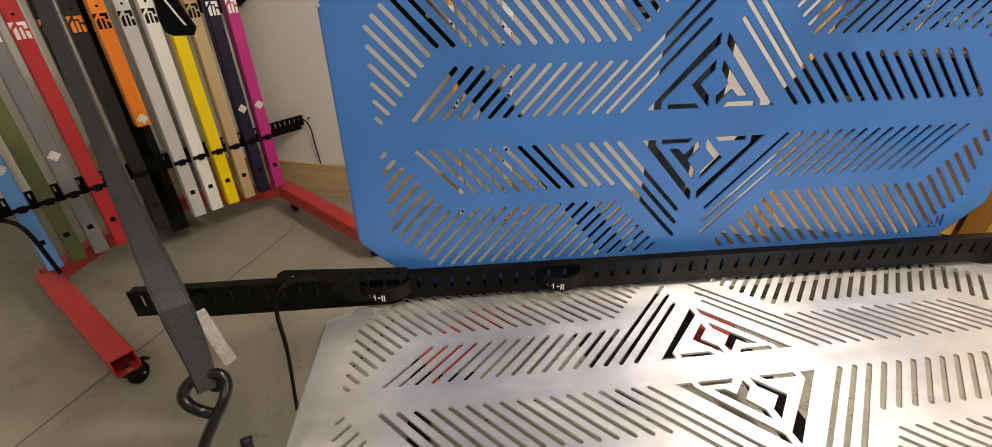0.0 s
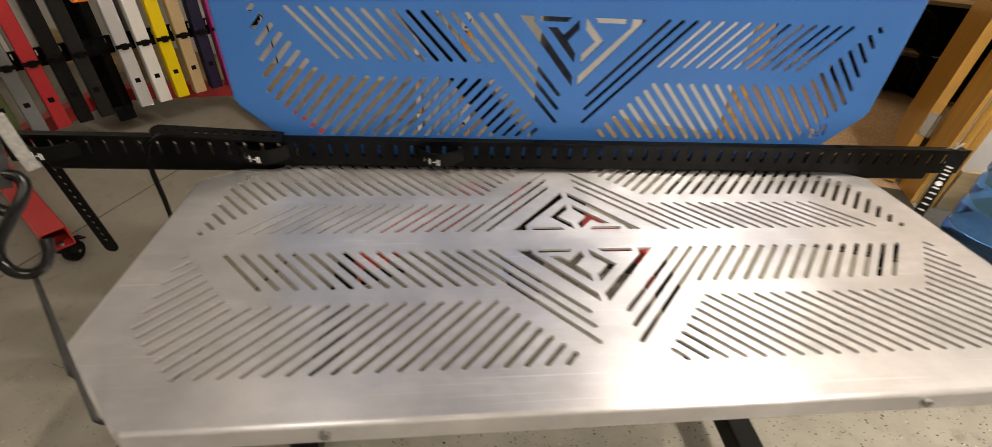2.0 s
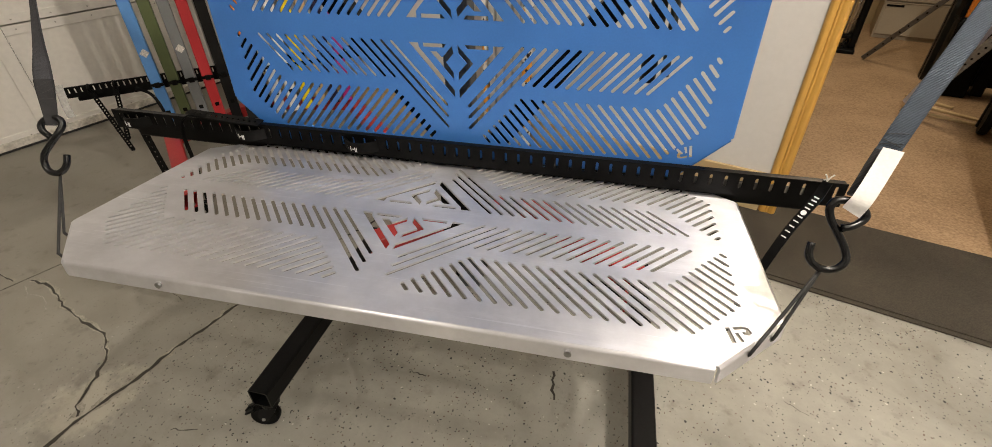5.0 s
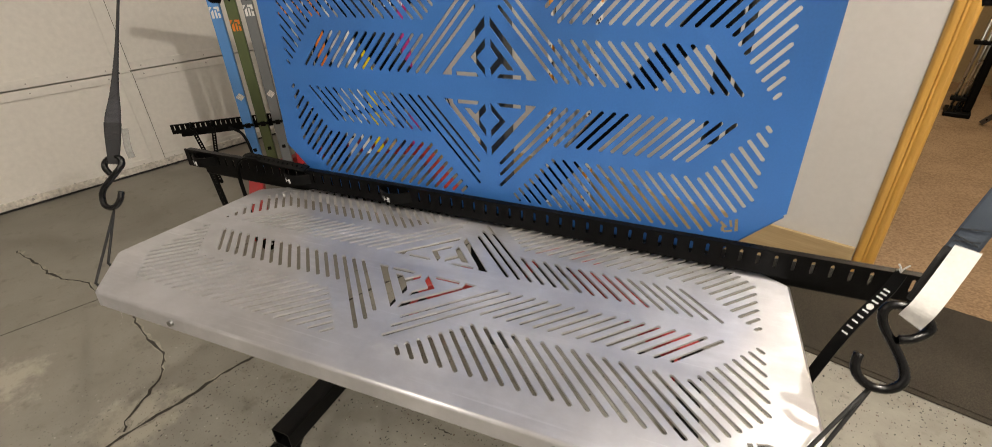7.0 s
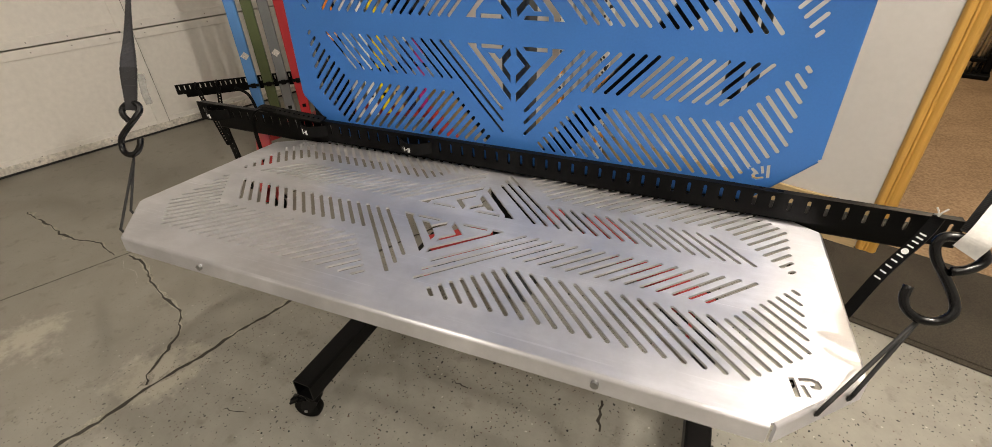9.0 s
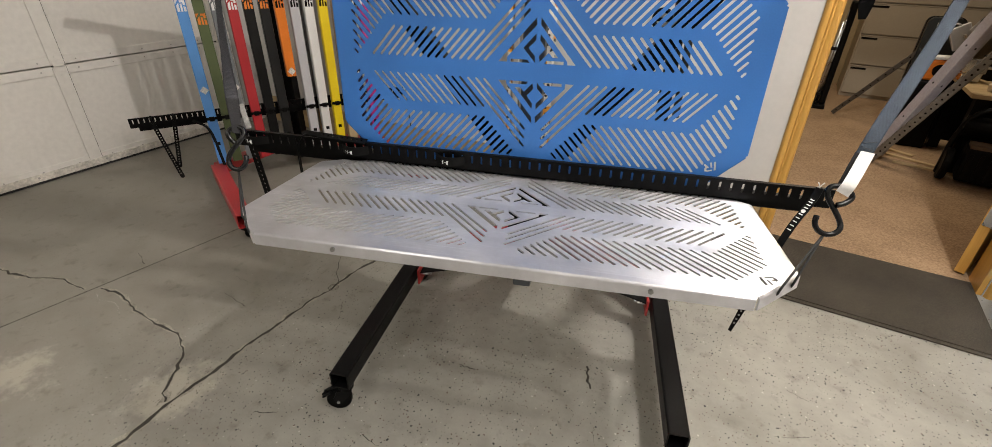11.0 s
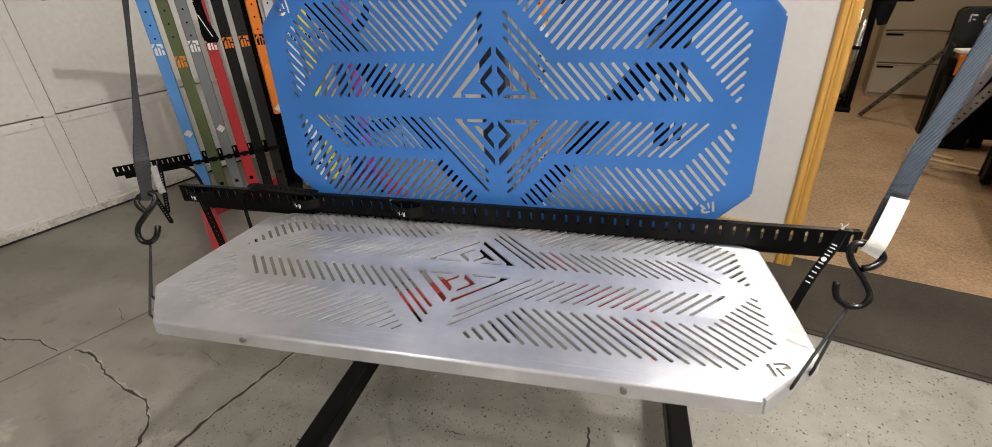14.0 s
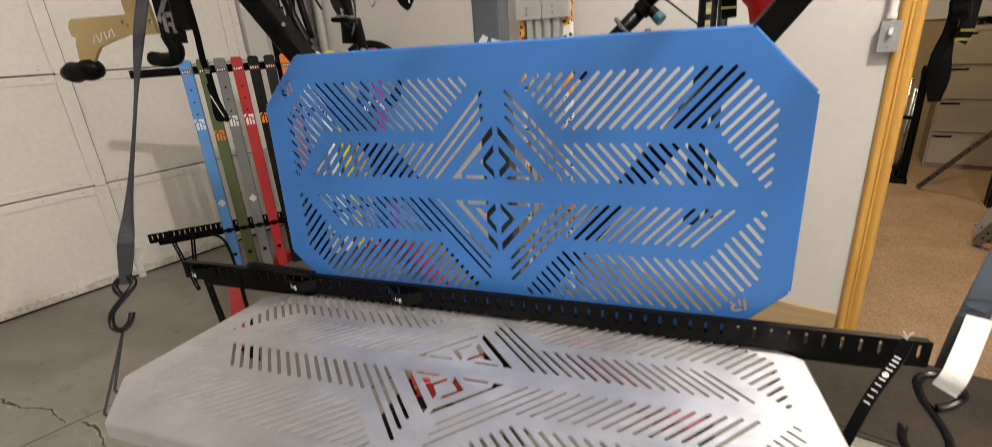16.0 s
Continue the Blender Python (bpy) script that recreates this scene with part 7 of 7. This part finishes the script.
def case_stand():
    """Dark stand that carries the tool case beside the bench."""
    d = thing("plastic_bin", "black plastic storage bin standing on end", "bin", RM @ pose(1.235, 3.34, 0.0045))
    part("tub", new_box(-0.095, 0.095, -0.06, 0.09, 0, 0.424, 0.012), M_RUBBER, d)
    part("rim", new_box(-0.099, 0.099, -0.064, 0.094, 0.39, 0.406, 0.003), M_RUBBER, d)


case_stand()


def pressure_washer():
    """Black machine under the bench: hoop handle, wheels, tank, crate-like body."""
    d = thing("pressure_washer", "black wheeled machine with a hoop handle under the bench", "machine", RM @ pose(1.48, 2.74, 0.0045, 0, 0, -8))
    bm = bmesh.new()
    sweep(bm, curve_pts([(-0.16, 0.02, 0.02), (-0.15, 0.02, 0.25), (-0.09, 0.02, 0.385), (0.06, 0.02, 0.42), (0.16, 0.02, 0.40), (0.22, 0.02, 0.30), (0.23, 0.02, 0.05)], 6), 0.014, 12)
    part("handle", bm, M_SATIN, d, smooth=True)
    part("body", new_box(-0.09, 0.17, -0.10, 0.08, 0.03, 0.215, 0.01), M_RUBBER, d)
    part("shelf", new_box(-0.085, 0.165, -0.105, 0.0, 0.2155, 0.235, 0.002), M_DARKWOOD, d, "dirty brown wood board")
    part("tank", new_cyl((-0.13, 0.05, 0.30), (0.12, 0.05, 0.30), 0.055, 20), M_RUBBER, d, smooth=False)
    for k in range(5):
        part("grille_bar", new_box(-0.07 + 0.045 * k, -0.055 + 0.045 * k, -0.106, -0.1005, 0.05, 0.19, 0.001), M_SATIN, d)
    for s in (-0.145, 0.205):
        bm = bmesh.new()
        lathe(bm, [(0.02, -0.018), (0.085, -0.018), (0.09, -0.010), (0.09, 0.010), (0.085, 0.018), (0.02, 0.018)], 26, pose(s, -0.02, 0.09, 0, 90, 0))
        part("wheel", bm, M_RUBBER, d)


pressure_washer()


def dark_crate():
    d = thing("crate", "dark slatted crate with a box lid under the bench", "crate", RM @ pose(1.86, 2.76, 0.0045, 0, 0, 4))
    for k in range(4):
        part("slat", new_box(-0.15, 0.15, -0.14, -0.13, 0.01 + 0.05 * k, 0.05 + 0.05 * k, 0.002), M_SATIN, d)
        part("slat", new_box(-0.15, 0.15, 0.13, 0.14, 0.01 + 0.05 * k, 0.05 + 0.05 * k, 0.002), M_SATIN, d)
    for x in (-0.158, 0.152):
        part("side", new_box(x, x + 0.006, -0.14, 0.14, 0.0, 0.22, 0.002), M_SATIN, d)
    part("base", new_box(-0.15, 0.15, -0.129, 0.129, 0.0, 0.008), M_SATIN, d)


dark_crate()


def floor_lath(a, b, turn, ln):
    solid("wood_lath", new_box(-ln / 2, ln / 2, -0.014, 0.014, 0.0045, 0.016, 0.002), M_BASEB, "thin offcut of wood lying on the carpet", "lath", RM @ pose(a, b, 0, 0, 0, turn), "wood laths")


floor_lath(1.22, 2.98, -22, 0.34)
floor_lath(1.28, 2.86, -12, 0.30)
floor_lath(1.15, 3.12, -30, 0.24)


def dark_cupboard():
    d = thing("storage_cupboard", "tall dark storage cupboard in the shadow behind the bench", "cupboard", RM @ pose(2.32, 4.05, 0.0045))
    part("body", new_box(-0.55, 0.60, -0.20, 0.25, 0, 1.75, 0.004), M_SATIN, d)
    for x0, x1 in ((-0.545, 0.020), (0.025, 0.595)):
        dr = part("door", new_box(x0, x1, -0.218, -0.2005, 0.04, 1.73, 0.003), M_SATIN, d)
        part("handle", new_cyl((x1 - 0.04, -0.228, 0.85), (x1 - 0.04, -0.228, 0.99), 0.006, 10), M_STEEL, dr)


dark_cupboard()


def door_track():
    d = thing("door_track", "galvanised steel door track and pipe up the wall", "track", RM @ pose(-2.18, WALL_B, 0), kind="structure")
    bm = bmesh.new()
    box(bm, -0.075, -0.070, -0.050, -0.002, 0.02, 2.2)
    box(bm, -0.070, -0.030, -0.050, -0.045, 0.02, 2.2)
    box(bm, -0.035, -0.030, -0.045, -0.020, 0.02, 2.2)
    part("channel", bm, M_STEEL, d)
    part("pipe", new_cyl((0.045, -0.026, 0.02), (0.045, -0.026, 2.2), 0.022, 18), M_DULL, d, smooth=True)


door_track()


def folded_bikes():
    """Upright dark rack with bright tubes beside the cabinet."""
    d = thing("tube_rack", "dark folded stand with bright steel tubes beside the cabinet", "stand", RM @ pose(0.70, 4.05, 0.0045))
    part("foot", new_box(-0.07, 0.07, -0.10, 0.10, 0.0, 0.03, 0.006), M_RUBBER, d)
    part("panel", new_box(0.02, 0.065, -0.05, 0.05, 0.0305, 0.80, 0.012), M_RUBBER, d)
    for x, z1, y in ((-0.045, 0.72, -0.05), (-0.015, 0.66, -0.06), (0.005, 0.74, -0.03)):
        part("tube", new_cyl((x, y, 0.0305), (x + 0.02, y, z1), 0.009, 12), M_ZINC, d, smooth=True)
    for z in (0.10, 0.45):
        part("clamp", new_box(-0.065, 0.018, -0.075, -0.015, z, z + 0.025, 0.004), M_RUBBER, d)


folded_bikes()


# ---------------------------------------------------------------- the plan is drawn in its own unit: bring all of it to metres
GROW = Matrix.Diagonal((PLAN, PLAN, PLAN, 1))
for ob in list(scene.objects):
    if ob.parent is None and ob.type in ("MESH", "EMPTY"):
        ob.matrix_world = GROW @ ob.matrix_world
